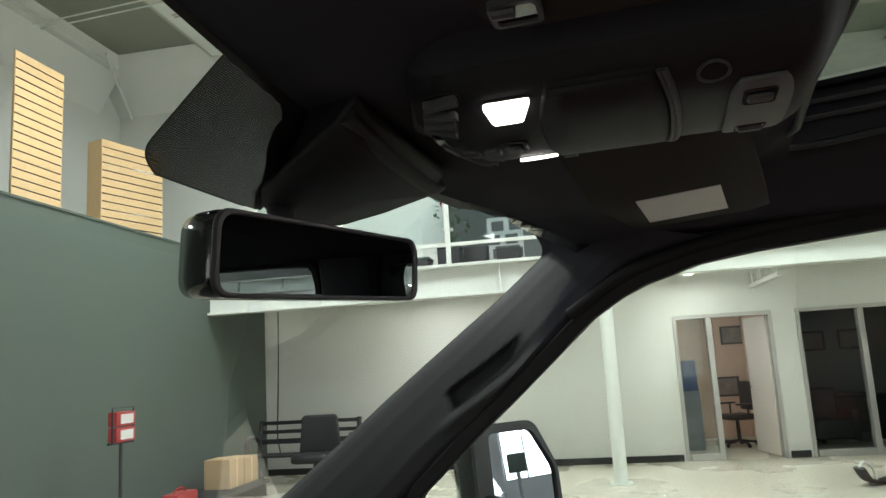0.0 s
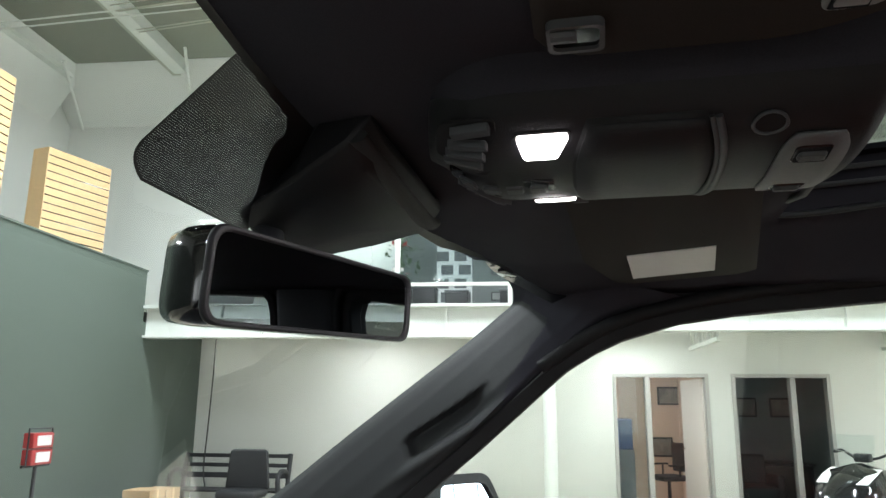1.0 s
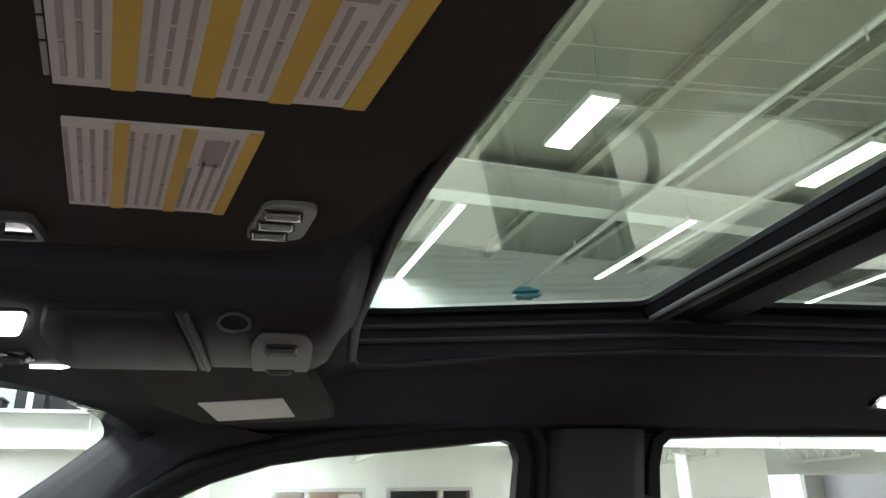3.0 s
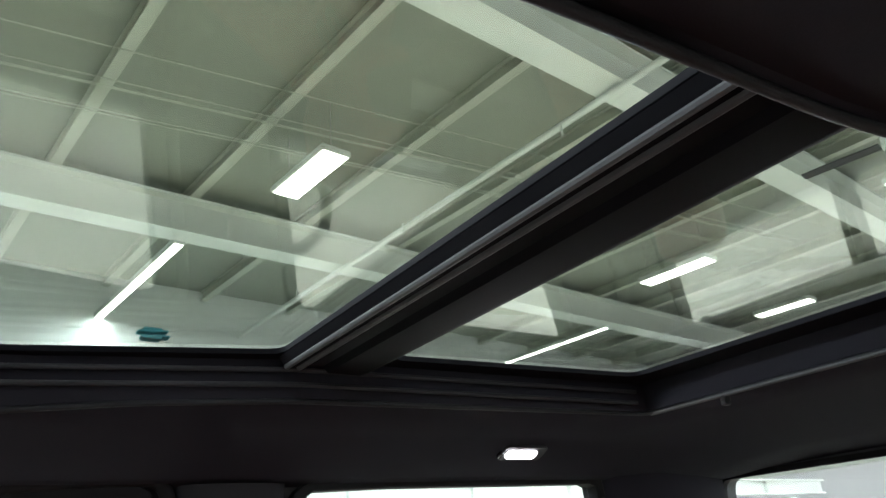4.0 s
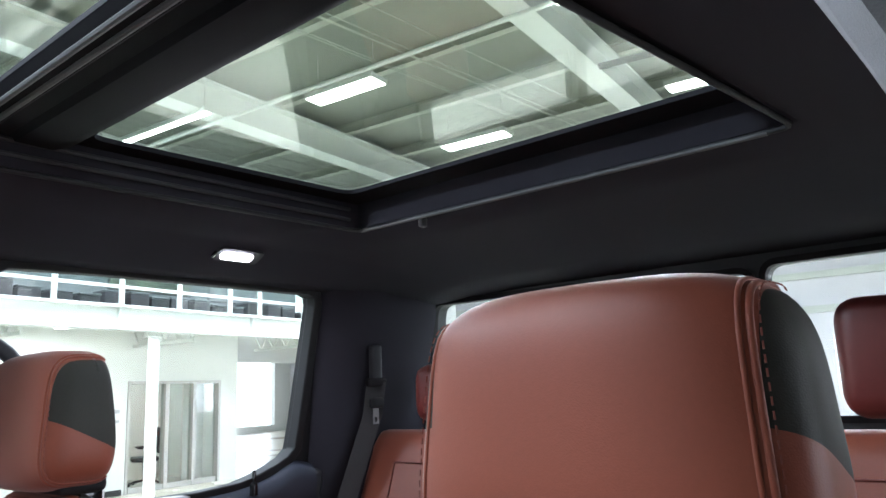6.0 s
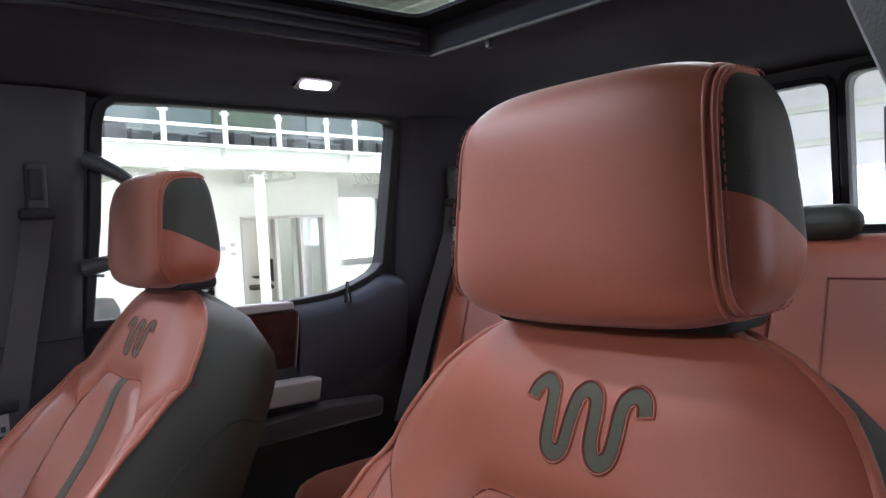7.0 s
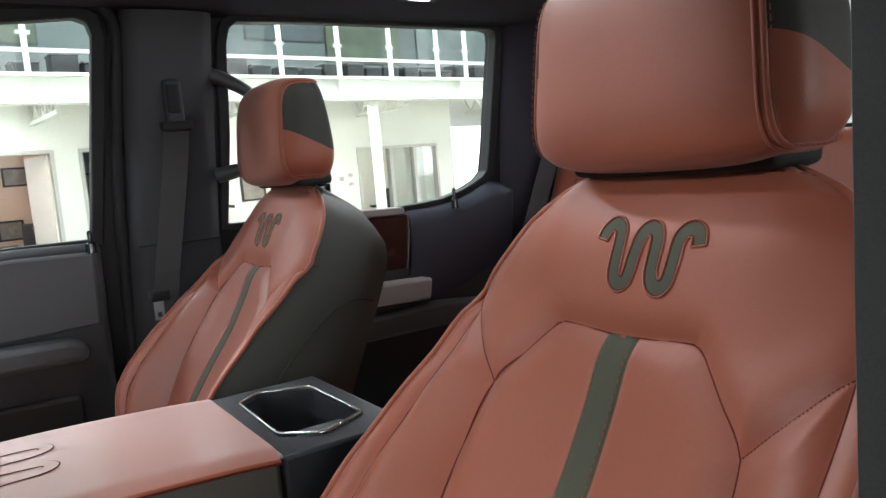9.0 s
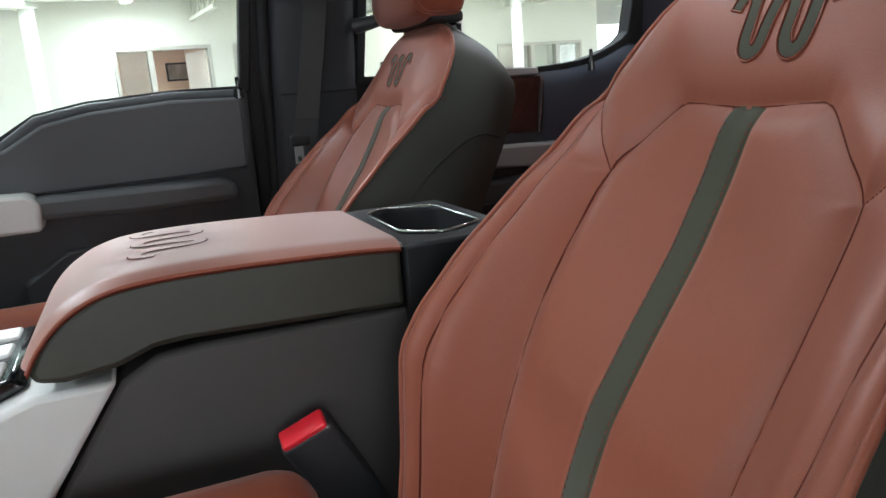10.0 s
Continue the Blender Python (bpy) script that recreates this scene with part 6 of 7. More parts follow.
S("wall_upper_side", boxes((-6.0, FAR, 8.45, 8.6, 3.0, DECK_Z)), WALL_WHITE, "white wall behind the storage loft", "wall")
S("loft_floor", boxes((-6.0, FAR, GREY + 0.15, 8.45, 2.9, 3.0)), DECK, "storage loft floor behind the partition", "floor")
S("ceiling_slope", prism([(FAR - 0.002, 2.9, 6.42), (FAR - 0.002, 2.9, DECK_Z - 0.01), (10.35, 2.9, DECK_Z - 0.01), (10.37, 2.9, 7.2)], (0, 5.55, 0)), WALL_WHITE, "white sloped boarding where wall meets roof", "ceiling")
S("ceiling_slope_north", prism([(2.0, 8.448, 6.32), (2.0, 8.448, DECK_Z - 0.012), (2.0, 7.92, DECK_Z - 0.012), (2.0, 7.94, 7.2)], (8.6, 0, 0)), WALL_WHITE, "white sloped boarding above the loft wall", "ceiling")
# Banner tones greyed to imitate the haze of the glass before it.
BANNER_PALE = material("grey_white_banner_cloth", (0.36, 0.37, 0.37), 0.8, spread=0.05)
BANNER_GREY = material("dark_grey_banner_print", (0.06, 0.065, 0.07), 0.8, spread=0.2, scale=9)
poster_mats = [material("poster_print_" + c, col, 0.4, spread=0.7, scale=4, stain=0.6, stain_scale=2.5) for c, col in (("olive", (0.05, 0.06, 0.035)), ("pale", (0.11, 0.115, 0.115)), ("dusk", (0.04, 0.045, 0.05)))]
for k, (n_, w, z, h) in enumerate(((-2.0, 1.6, 4.6, 1.0), (-4.6, 1.6, 4.6, 1.0), (-7.6, 1.8, 4.9, 1.1), (-9.6, 2.0, 4.5, 1.2), (-11.9, 1.5, 4.4, 1.1))):
    p = thing("display_poster", "large printed poster on the slate display wall", "poster", (13.58, n_, z - h / 2), SHOW, group="display posters")
    part("print", boxes((13.57, 13.599, n_ - w / 2, n_ + w / 2, z - h / 2, z + h / 2)), poster_mats[k % 3], p, m=SHOW, smooth=0)
    part("backing", boxes((13.585, 13.5995, n_ - w / 2 - 0.03, n_ + w / 2 + 0.03, z - h / 2 - 0.03, z + h / 2 + 0.03)), BLACK_THING, p, m=SHOW, smooth=0)
# checkered banners and framed boards near the railing
banner = thing("checkered_banner", "grey and white checkered banner standing on the mezzanine", "banner", (12.6, 1.67, 2.9), SHOW)
part("sheet", boxes((12.6, 12.62, 1.35, 1.99, 2.9, 5.0)), BANNER_PALE, banner, m=SHOW, smooth=0)
for i in range(8):
    for j in range(2):
        a = 1.37 + 0.32 * j + (0.08 if i % 2 else 0.0)
        part("dark_square", boxes((12.594, 12.60, a, a + 0.22, 2.95 + 0.25 * i, 3.13 + 0.25 * i)), BANNER_GREY, banner, m=SHOW, smooth=0)
# small framed photographs on the slate wall beside the banner
random.seed(8)
for i in range(6):
    for j in range(4):
        n_, z = 0.95 - 0.36 * i + random.uniform(-0.04, 0.04), 3.35 + 0.40 * j + random.uniform(-0.05, 0.05)
        w, h = random.choice(((0.24, 0.17), (0.17, 0.24), (0.20, 0.20)))
        ph = thing("framed_photograph", "small framed photograph on the slate display wall", "photograph", (13.59, n_, z), SHOW, group="framed photographs")
        part("frame", boxes((13.575, 13.599, n_ - w / 2, n_ + w / 2, z - h / 2, z + h / 2)), BLACK_THING if (i + j) % 3 else STEEL_WHITE, ph, m=SHOW, smooth=0)
        part("print", boxes((13.57, 13.575, n_ - w / 2 + 0.02, n_ + w / 2 - 0.02, z - h / 2 + 0.02, z + h / 2 - 0.02)), poster_mats[(i * 2 + j) % 3], ph, m=SHOW, smooth=0)

# low dark stock along the railing's foot
random.seed(5)
for k in range(44):
    n_ = 4.6 - 0.40 * k + random.uniform(-0.05, 0.05)
    if n_ > 2.7 or (-0.6 < n_ < 1.3 and k % 2):
        continue
    b = thing("stock_tote", "dark plastic stock tote behind the railing", "tote", (EDGE + 0.45, n_, 2.945), SHOW, group="stock totes")
    h = random.uniform(0.18, 0.32)
    part("bin", soft_box(EDGE + 0.30, EDGE + 0.62, n_ - 0.16, n_ + 0.16, 2.91, 2.91 + h, 0.015), BLACK_THING, b, m=SHOW)
    part("lid", soft_box(EDGE + 0.29, EDGE + 0.63, n_ - 0.17, n_ + 0.17, 2.91 + h, 2.94 + h, 0.01), DISPLAY_GREY, b, m=SHOW)

# a potted plant on the mezzanine
plant = thing("potted_plant", "green leafy plant with red blossoms in a pot", "plant", (10.6, 2.3, 2.9), SHOW)
part("pot", tube(bmesh.new(), [(10.6, 2.3, 2.9), (10.6, 2.3, 3.0), (10.6, 2.3, 3.25)], [0.13, 0.15, 0.18], 16), BLACK_THING, plant, m=SHOW, smooth=60)
bm, bmr = bmesh.new(), bmesh.new()
random.seed(11)
for k in range(150):
    a, h = random.uniform(0, 6.283), random.uniform(3.2, 4.6)
    r = random.uniform(0.02, 0.30) * (1.2 - abs(h - 3.9))
    c = Vector((10.6 + r * math.cos(a), 2.3 + r * math.sin(a), h))
    d = Vector((random.uniform(-1, 1), random.uniform(-1, 1), random.uniform(-0.4, 0.8))).normalized()
    s = d.cross(Vector((0, 0, 1))).normalized()
    L = random.uniform(0.08, 0.17)
    target = bmr if k % 9 == 0 else bm
    vs = [target.verts.new(c), target.verts.new(c + d * L * 0.5 + s * L * 0.22), target.verts.new(c + d * L), target.verts.new(c + d * L * 0.5 - s * L * 0.22)]
    target.faces.new(vs)
part("leaves", bm, LEAF, plant, m=SHOW, smooth=0)
part("blossoms", bmr, RED_PAINT, plant, m=SHOW, smooth=0)
part("stem", rod((10.6, 2.3, 3.2), (10.62, 2.31, 4.4), 0.012, 6), LEAF, plant, m=SHOW)

# grey partition in front of the truck
S("wall_north", boxes((-6.0, EDGE - 0.03, GREY, GREY + 0.15, 0, 3.42), (EDGE - 0.03, FAR, GREY, GREY + 0.15, 0, 2.72)), WALL_GREY, "grey painted partition wall in front of the truck", "wall")
cap = S("wall_cap", boxes((-6.0, EDGE - 0.02, GREY - 0.015, GREY + 0.165, 3.42, 3.445)), WALL_GREY, "grey cap along the partition", "trim")


def slat_panel(e0, e1, n_, z0, z1, turn, lean=0.0, deep=0.03):
    w, h = e1 - e0, z1 - z0
    m = SHOW @ Matrix.Translation((e0, n_, z0)) @ pose(0, 0, 0, lean, 0, turn)
    p = thing("slatwall_panel", "maple slatwall panel leaning in the storage loft", "panel", (0, 0, 0), m, group="slatwall panels")
    part("backing", boxes((0, w, 0.012, deep, 0, h)), SLAT_WOOD if deep > 0.1 else CARD, p, m=m, smooth=0)
    # Dark sheet added behind the slats to paint the shade in their gaps.
    part("groove_backing", boxes((0.02, w - 0.004, 0.008, 0.0118, 0.01, h - 0.01)), WOOD_TRIM, p, "dark slat grooves", m=m, smooth=0)
    rows_ = int(h / 0.105)
    for k in range(rows_):
        part("slat", soft_box(0, w, 0, 0.014, h * k / rows_ + 0.008, h * (k + 1) / rows_ - 0.008, 0.003, 1), SLAT_WOOD, p, m=m, smooth=0)


slat_panel(6.55, 7.36, 6.6, 3.0, 5.50, 0, 0)
slat_panel(8.33, 9.38, 6.75, 3.0, 4.98, -17, 0, 0.30)
slat_panel(5.75, 6.35, 6.95, 3.0, 5.05, -35)

# work lamp on a stand before the partition
lamp = thing("work_lamp", "red work lamp with two square heads on a black stand", "work lamp", (6.27, 5.0, 0), SHOW)
part("pole", rod((6.27, 5.0, 0.0), (6.27, 5.0, 1.02), 0.018, 10), BLACK_THING, lamp, m=SHOW)
for a in (0.3, 2.4, 4.5):
    part("leg", rod((6.27, 5.0, 0.45), (6.27 + 0.35 * math.cos(a), 5.0 + 0.35 * math.sin(a), 0.0), 0.012, 8), BLACK_THING, lamp, m=SHOW)
part("cross_arm", rod((6.07, 5.0, 1.02), (6.47, 5.0, 1.02), 0.012, 8), BLACK_THING, lamp, m=SHOW)
for k in range(2):
    z = 1.10 + 0.15 * k
    hd_ = part("lamp_head", soft_box(6.12, 6.42, 4.94, 5.05, z - 0.07, z + 0.07, 0.012), RED_PAINT, lamp, "red lamp housing", m=SHOW)
    part("lens", boxes((6.17, 6.37, 4.932, 4.94, z - 0.045, z + 0.045)), PAPER, hd_, "frosted white lens", m=SHOW, smooth=0)
part("guard", tube(bmesh.new(), [(6.10, 4.98, 1.02), (6.10, 4.98, 1.36), (6.44, 4.98, 1.36), (6.44, 4.98, 1.02)], 0.008, 8), BLACK_THING, lamp, m=SHOW)
# hanging cord, cardboard boxes, black bench, red can
cond = thing("hanging_cord", "thin black cord hanging from the mezzanine underside", "cord", (10.25, 5.08, 2.8), SHOW)
part("cord", tube(bmesh.new(), smooth_line([(10.25, 5.04, 2.81), (10.25, 5.05, 2.0), (10.24, 5.07, 1.2), (10.22, 5.08, 0.7), (10.18, 5.02, 0.455)], 4), 0.011, 8), BASE_BLACK, cond, m=SHOW, smooth=60)
for e_, w, h in ((8.43, 0.39, 0.36), (8.86, 0.38, 0.33)):
    b = thing("cardboard_box", "closed brown cardboard box on a bench", "box", (e_, 5.2, 0.23), SHOW, group="cardboard boxes")
    part("carton", soft_box(e_, e_ + w, 4.95, 5.30, 0.22, 0.22 + h, 0.004, 1), CARD, b, m=SHOW)
    part("tape", boxes((e_ + w / 2 - 0.025, e_ + w / 2 + 0.025, 4.946, 4.95, 0.23, 0.22 + h)), SLAT_WOOD, b, m=SHOW, smooth=0)
bench_ = thing("low_bench", "low dark work bench by the partition", "bench", (9.6, 5.2, 0), SHOW)
part("top", soft_box(6.9, 9.3, 4.8, 5.4, 0.17, 0.22, 0.006), BLACK_THING, bench_, m=SHOW)
for e_ in (6.95, 9.25):
    part("leg", soft_box(e_ - 0.03, e_ + 0.03, 4.85, 5.35, 0, 0.17, 0.004, 1), BLACK_THING, bench_, m=SHOW)
seat_ = thing("slatted_bench", "black slatted park bench against the white wall", "bench", (10.45, 4.65, 0), SHOW)
for z, h, e_ in ((0.885, 0.055, 10.36), (0.755, 0.055, 10.33), (0.615, 0.075, 10.30)):
    part("back_slat", soft_box(e_, e_ + 0.03, 3.84, 5.40, z - h / 2, z + h / 2, 0.008), BLACK_THING, seat_, m=SHOW)
for k in range(4):
    part("seat_slat", soft_box(9.88 + 0.11 * k, 9.97 + 0.11 * k, 3.84, 5.40, 0.42, 0.45, 0.008), BLACK_THING, seat_, m=SHOW)
for n_ in (3.84, 5.40):
    part("end_frame", tube(bmesh.new(), smooth_line([(9.86, n_, 0.0), (9.90, n_, 0.25), (9.86, n_, 0.44), (9.84, n_, 0.62), (9.96, n_, 0.70), (10.16, n_, 0.69), (10.30, n_, 0.64), (10.38, n_, 0.92)], 5), 0.034, 10), BLACK_THING, seat_, "cast iron end frame", m=SHOW, smooth=60)
    part("rear_leg", tube(bmesh.new(), smooth_line([(10.38, n_, 0.90), (10.30, n_, 0.58), (10.28, n_, 0.40), (10.36, n_, 0.0)], 5), 0.032, 10), BLACK_THING, seat_, "cast iron end frame", m=SHOW, smooth=60)
stool = thing("shop_chair", "black high-backed shop chair before the bench", "chair", (9.55, 4.17, 0), SHOW)
bm = soft_box(9.62, 9.70, 3.87, 4.48, 0.50, 1.02, 0.038, 4)
for v in bm.verts:
    v.co.x += 0.06 * ((v.co.y - 4.175) / 0.3) ** 2 * -1.0
    v.co.y = 4.175 + (v.co.y - 4.175) * (1.0 - 0.22 * max(0.0, (v.co.z - 0.74) / 0.28) ** 3)
part("backrest", bm, BLACK_THING, stool, m=SHOW, smooth=60)
part("seat", soft_box(9.14, 9.66, 3.90, 4.45, 0.40, 0.52, 0.05), BLACK_THING, stool, m=SHOW, smooth=60)
part("pedestal", rod((9.40, 4.17, 0.04), (9.40, 4.17, 0.41), 0.04, 10), BLACK_THING, stool, m=SHOW)
part("base_plate", rod((9.40, 4.17, 0.0), (9.40, 4.17, 0.04), 0.26, 20), BLACK_THING, stool, m=SHOW)
can = thing("fuel_can", "red metal can on the low bench", "can", (7.26, 4.95, 0.22), SHOW)
part("body", soft_box(7.05, 7.48, 4.85, 5.05, 0.22, 0.38, 0.02), RED_PAINT, can, m=SHOW)
part("handle", tube(bmesh.new(), smooth_line([(7.15, 4.95, 0.37), (7.20, 4.95, 0.42), (7.33, 4.95, 0.42), (7.38, 4.95, 0.37)], 4), 0.012, 8), RED_PAINT, can, m=SHOW)

# ---- roof of the hall ----
ceil_bm = bmesh.new()
box(ceil_bm, -14, 26, -26, 16, DECK_Z, DECK_Z + 0.12)
S("ceiling", ceil_bm, DECK, "grey-green panelled roof deck", "ceiling", smooth=0)
for e_ in (-8.9, -2.7, 3.45, 9.55, 15.6):
    g = thing("roof_girder", "deep white steel roof girder", "girder", (e_, 0, 6.45), SHOW, group="roof girders")
    end = 4.6 if e_ == 9.55 else 16
    part("web", boxes((e_ - 0.02, e_ + 0.02, -26, end, 6.49, 7.0)), STEEL_WHITE, g, m=SHOW, smooth=0)
    part("flange_bottom", boxes((e_ - 0.20, e_ + 0.20, -26, end, 6.45, 6.49)), STEEL_WHITE, g, m=SHOW, smooth=0)
    part("flange_top", boxes((e_ - 0.20, e_ + 0.20, -26, end, 7.0, 7.04)), STEEL_WHITE, g, m=SHOW, smooth=0)
for k in range(20):
    n_ = 14.0 - 1.95 * k
    p = thing("roof_purlin", "grey painted steel purlin under the roof deck", "purlin", (0, n_, 7.0), SHOW, group="roof purlins")
    part("web", boxes((-14, 26, n_ - 0.012, n_ + 0.012, 7.06, DECK_Z)), PURLIN, p, m=SHOW, smooth=0)
    part("flange", boxes((-14, 26, n_ - 0.075, n_ + 0.075, 7.042, 7.06)), PURLIN, p, m=SHOW, smooth=0)
    part("top_flange", boxes((-14, 26, n_ - 0.075, n_ + 0.075, DECK_Z - 0.016, DECK_Z - 0.002)), PURLIN, p, m=SHOW, smooth=0)


for n_ in (6.05, 8.05):
    b = thing("loft_beam", "white boxed roof beam above the storage loft", "beam", (6, n_, 7.0), SHOW, group="loft beams")
    part("beam_box", boxes((2.0, 10.36, n_ - 0.11, n_ + 0.11, 6.98, 7.04)), STEEL_WHITE, b, m=SHOW, smooth=0, bevel=0.006)
    part("beam_web", boxes((2.0, 10.36, n_ - 0.05, n_ + 0.05, 7.04, DECK_Z + 0.01)), STEEL_WHITE, b, m=SHOW, smooth=0)
for a, b in (((9.78, 7.75, 7.0), (FAR - 0.004, 8.21, 6.39)), ((9.54, 5.59, 7.0), (FAR - 0.30, 6.10, 6.70))):
    brace = thing("brace_rod", "thin white brace rod from roof to wall", "brace", b, SHOW, group="brace rods")
    part("rod", rod(a, b, 0.026, 8), STEEL_WHITE, brace, m=SHOW)
for e_ in (8.50, 8.66):
    c = thing("loft_conduit", "thin pale conduit under the loft roof", "conduit", (e_, 7.0, 6.96), SHOW, group="loft conduits")
    part("pipe", rod((e_ + 0.06, 8.40, 6.965), (e_ - 0.30, 4.4, 6.965), 0.012, 6), STEEL_WHITE, c, m=SHOW)


def strip_lamp(e0, e1, n_, z, w, name="high_bay_lamp"):
    l = thing(name, "lit white ceiling lamp hung on wires", "lamp", ((e0 + e1) / 2, n_, z), SHOW, group="ceiling lamps")
    part("housing", soft_box(e0 - 0.03, e1 + 0.03, n_ - w / 2 - 0.03, n_ + w / 2 + 0.03, z + 0.004, z + 0.09, 0.01, 1), STEEL_WHITE, l, m=SHOW)
    part("diffuser", boxes((e0, e1, n_ - w / 2, n_ + w / 2, z - 0.01, z + 0.003)), SHOP_LAMP, l, "glowing white diffuser", m=SHOW, smooth=0)
    for e_ in (e0 + 0.1, e1 - 0.1):
        part("hanger", rod((e_, n_, z + 0.08), (e_, n_, DECK_Z + 0.01 if z > 3 else 2.81), 0.006, 6), FRAME_GREY, l, m=SHOW)


def lamp_light(e_, n_, z, sx, sy, power, colour=(0.86, 0.95, 1.0)):
    d = bpy.data.lights.new("hall_light", "AREA")
    d.shape, d.size, d.size_y, d.energy, d.color = "RECTANGLE", sx, sy, power, colour
    ob = new("hall_light", d)
    ob.matrix_world = SHOW @ Matrix.Translation((e_, n_, z))


# Lamps at e below 0 and at n 0.9 and 4.0: unseen, added fill.
BAYS_AND_FILL = [(6.25, 7.53, -4.1), (6.2, 7.6, -8.45), (5.8, 7.25, -11.95), (1.3, 2.6, -11.85), (1.6, 2.9, -7.9), (6.25, 7.53, 0.3), (0.9, 2.2, 0.9), (1.5, 2.8, 4.0), (6.25, 7.53, 4.1), (-9.0, -7.7, 3.6), (-3.4, -2.1, -4.0), (-3.4, -2.1, -8.0), (6.0, 7.3, -16.5), (1.5, 2.8, -16.5)]
for e0, e1, n_ in BAYS_AND_FILL:
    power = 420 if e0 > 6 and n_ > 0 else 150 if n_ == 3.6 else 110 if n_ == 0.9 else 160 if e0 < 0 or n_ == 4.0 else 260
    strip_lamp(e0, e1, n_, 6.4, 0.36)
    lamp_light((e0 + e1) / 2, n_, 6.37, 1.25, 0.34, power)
# unseen lamp hung low over the storage loft, added to light the seats
strip_lamp(-0.4, 1.6, 7.6, 4.6, 0.36)
lamp_light(0.6, 7.6, 4.57, 2.0, 0.34, 440)
for n_, e0, e1 in ((-3.5, 9.75, 14.3), (-7.62, 9.3, 12.6), (-13.65, 9.6, 13.1), (0.8, 9.75, 14.3)):
    strip_lamp(e0, e1, n_, 6.4, 0.13, "tube_lamp_row")
    lamp_light((e0 + e1) / 2, n_, 6.37, e1 - e0, 0.12, 50 * (e1 - e0))
# lamps under the mezzanine; beyond n 2.6 unseen, added to light the wall
for n_, power in ((2.6, 46), (-1.1, 48), (-5.9, 34), (-12.0, 25)):
    strip_lamp(9.7, 10.5, n_, 2.68, 0.12, "tube_lamp_row")
    lamp_light(10.1, n_, 2.65, 0.8, 0.12, power, (0.92, 0.97, 0.98) if n_ > -5 else (1.0, 0.97, 0.90))
# Unseen tube lamps added inside two offices to brighten the rooms.
strip_lamp(12.0, 12.8, -8.6, 2.62, 0.12, "tube_lamp_row")
lamp_light(12.4, -8.6, 2.59, 0.8, 0.12, 28, (1.0, 0.95, 0.86))
strip_lamp(12.2, 13.0, -1.2, 2.62, 0.12, "tube_lamp_row")
lamp_light(12.6, -1.2, 2.59, 0.8, 0.12, 28)
# sprinkler main and conduits
pipes = thing("sprinkler_pipe", "white sprinkler pipe running under the girders", "pipe", (0, -6.9, 6.4), SHOW)
part("main", rod((-6, -5.75, 6.38), (17, -6.40, 6.38), 0.045, 14), STEEL_WHITE, pipes, m=SHOW, smooth=60)
for e_ in (1.0, 4.2, 7.4, 10.6):
    part("drop", rod((e_, -6.0, 6.38), (e_, -6.0, 6.2), 0.015, 8), STEEL_WHITE, pipes, m=SHOW)
pipe2 = thing("sprinkler_pipe", "white branch pipe running under the girders", "pipe", (0, -9.4, 6.4), SHOW)
part("main", rod((-6, -7.9, 6.38), (12, -8.0, 6.38), 0.035, 14), STEEL_WHITE, pipe2, m=SHOW, smooth=60)
for e_, z in ((6.13, 6.94), (6.70, 6.92), (6.84, 6.92), (6.91, 6.95), (7.40, 6.94), (7.47, 6.94)):
    c = thing("ceiling_conduit", "thin pale conduit under the roof", "conduit", (e_, -3.0, z), SHOW, group="ceiling conduits")
    part("pipe", rod((e_ + 1.44, 6.0, z), (e_ - 1.76, -14.0, z), 0.0095, 6), PURLIN, c, m=SHOW)
fan = thing("ceiling_fan", "white ceiling fan with flat blades at rest", "fan", (1.85, -9.74, 6.2), SHOW)
part("motor", tube(bmesh.new(), [(1.85, -9.74, 6.05), (1.85, -9.74, 6.08), (1.85, -9.74, 6.22), (1.85, -9.74, 6.26)], [0.08, 0.14, 0.13, 0.06], 16), STEEL_WHITE, fan, m=SHOW, smooth=60)
part("rod", rod((1.85, -9.74, 6.2), (1.85, -9.74, DECK_Z + 0.01), 0.015, 8), STEEL_WHITE, fan, m=SHOW)
for k in range(3):
    a = 0.08 + 2 * math.pi * k / 3
    bm = boxes((0.15, 1.15, -0.08, 0.08, -0.006, 0.006))
    part("blade", bm, BLACK_THING, fan, m=SHOW @ Matrix.Translation((1.85, -9.74, 6.13)) @ pose(0, 0, 0, 8, 0, math.degrees(a)))

# outer walls of the hall, with bright windows at the far end
WIN_S = [rect(a, a + 2.6, 0.9, 2.8) for a in (-11, -7.5, -4, -0.5, 3.0, 6.5, 12.0, 15.5, 19)]
S("wall_south", plate(rect(-14, 26, 0, DECK_Z), [w[::-1] for w in WIN_S], lambda e, z: (e, -26.0, z), (0, -0.25, 0)), WALL_LILAC, "pale lilac-grey end wall of the hall with windows", "wall")
# Bands added on the end wall in place of distant ceiling beams.
for z in (3.5, 4.6, 5.7):
    girt = thing("wall_girt", "white steel girt along the end wall", "girt", (0, -25.9, z), SHOW, group="wall girts")
    part("channel", boxes((-13.9, 25.9, -25.99, -25.82, z, z + 0.22)), STEEL_WHITE, girt, m=SHOW, smooth=0)
WIN_E = [rect(a, a + 3.4, 0.3, 5.2) for a in (-25, -21, -17, -13)]
S("wall_far_east", plate(rect(-26, 16, 0, DECK_Z), [w[::-1] for w in WIN_E], lambda n, z: (26.0, n, z), (0.25, 0, 0)), WALL_WHITE, "white side wall of the hall", "wall")
# Unseen west wall; its windows are added to bring fill light into the cab.
WIN_W = [rect(a, a + 3.4, 0.5, 4.4) for a in (-9, -5, -1, 3, 7)]
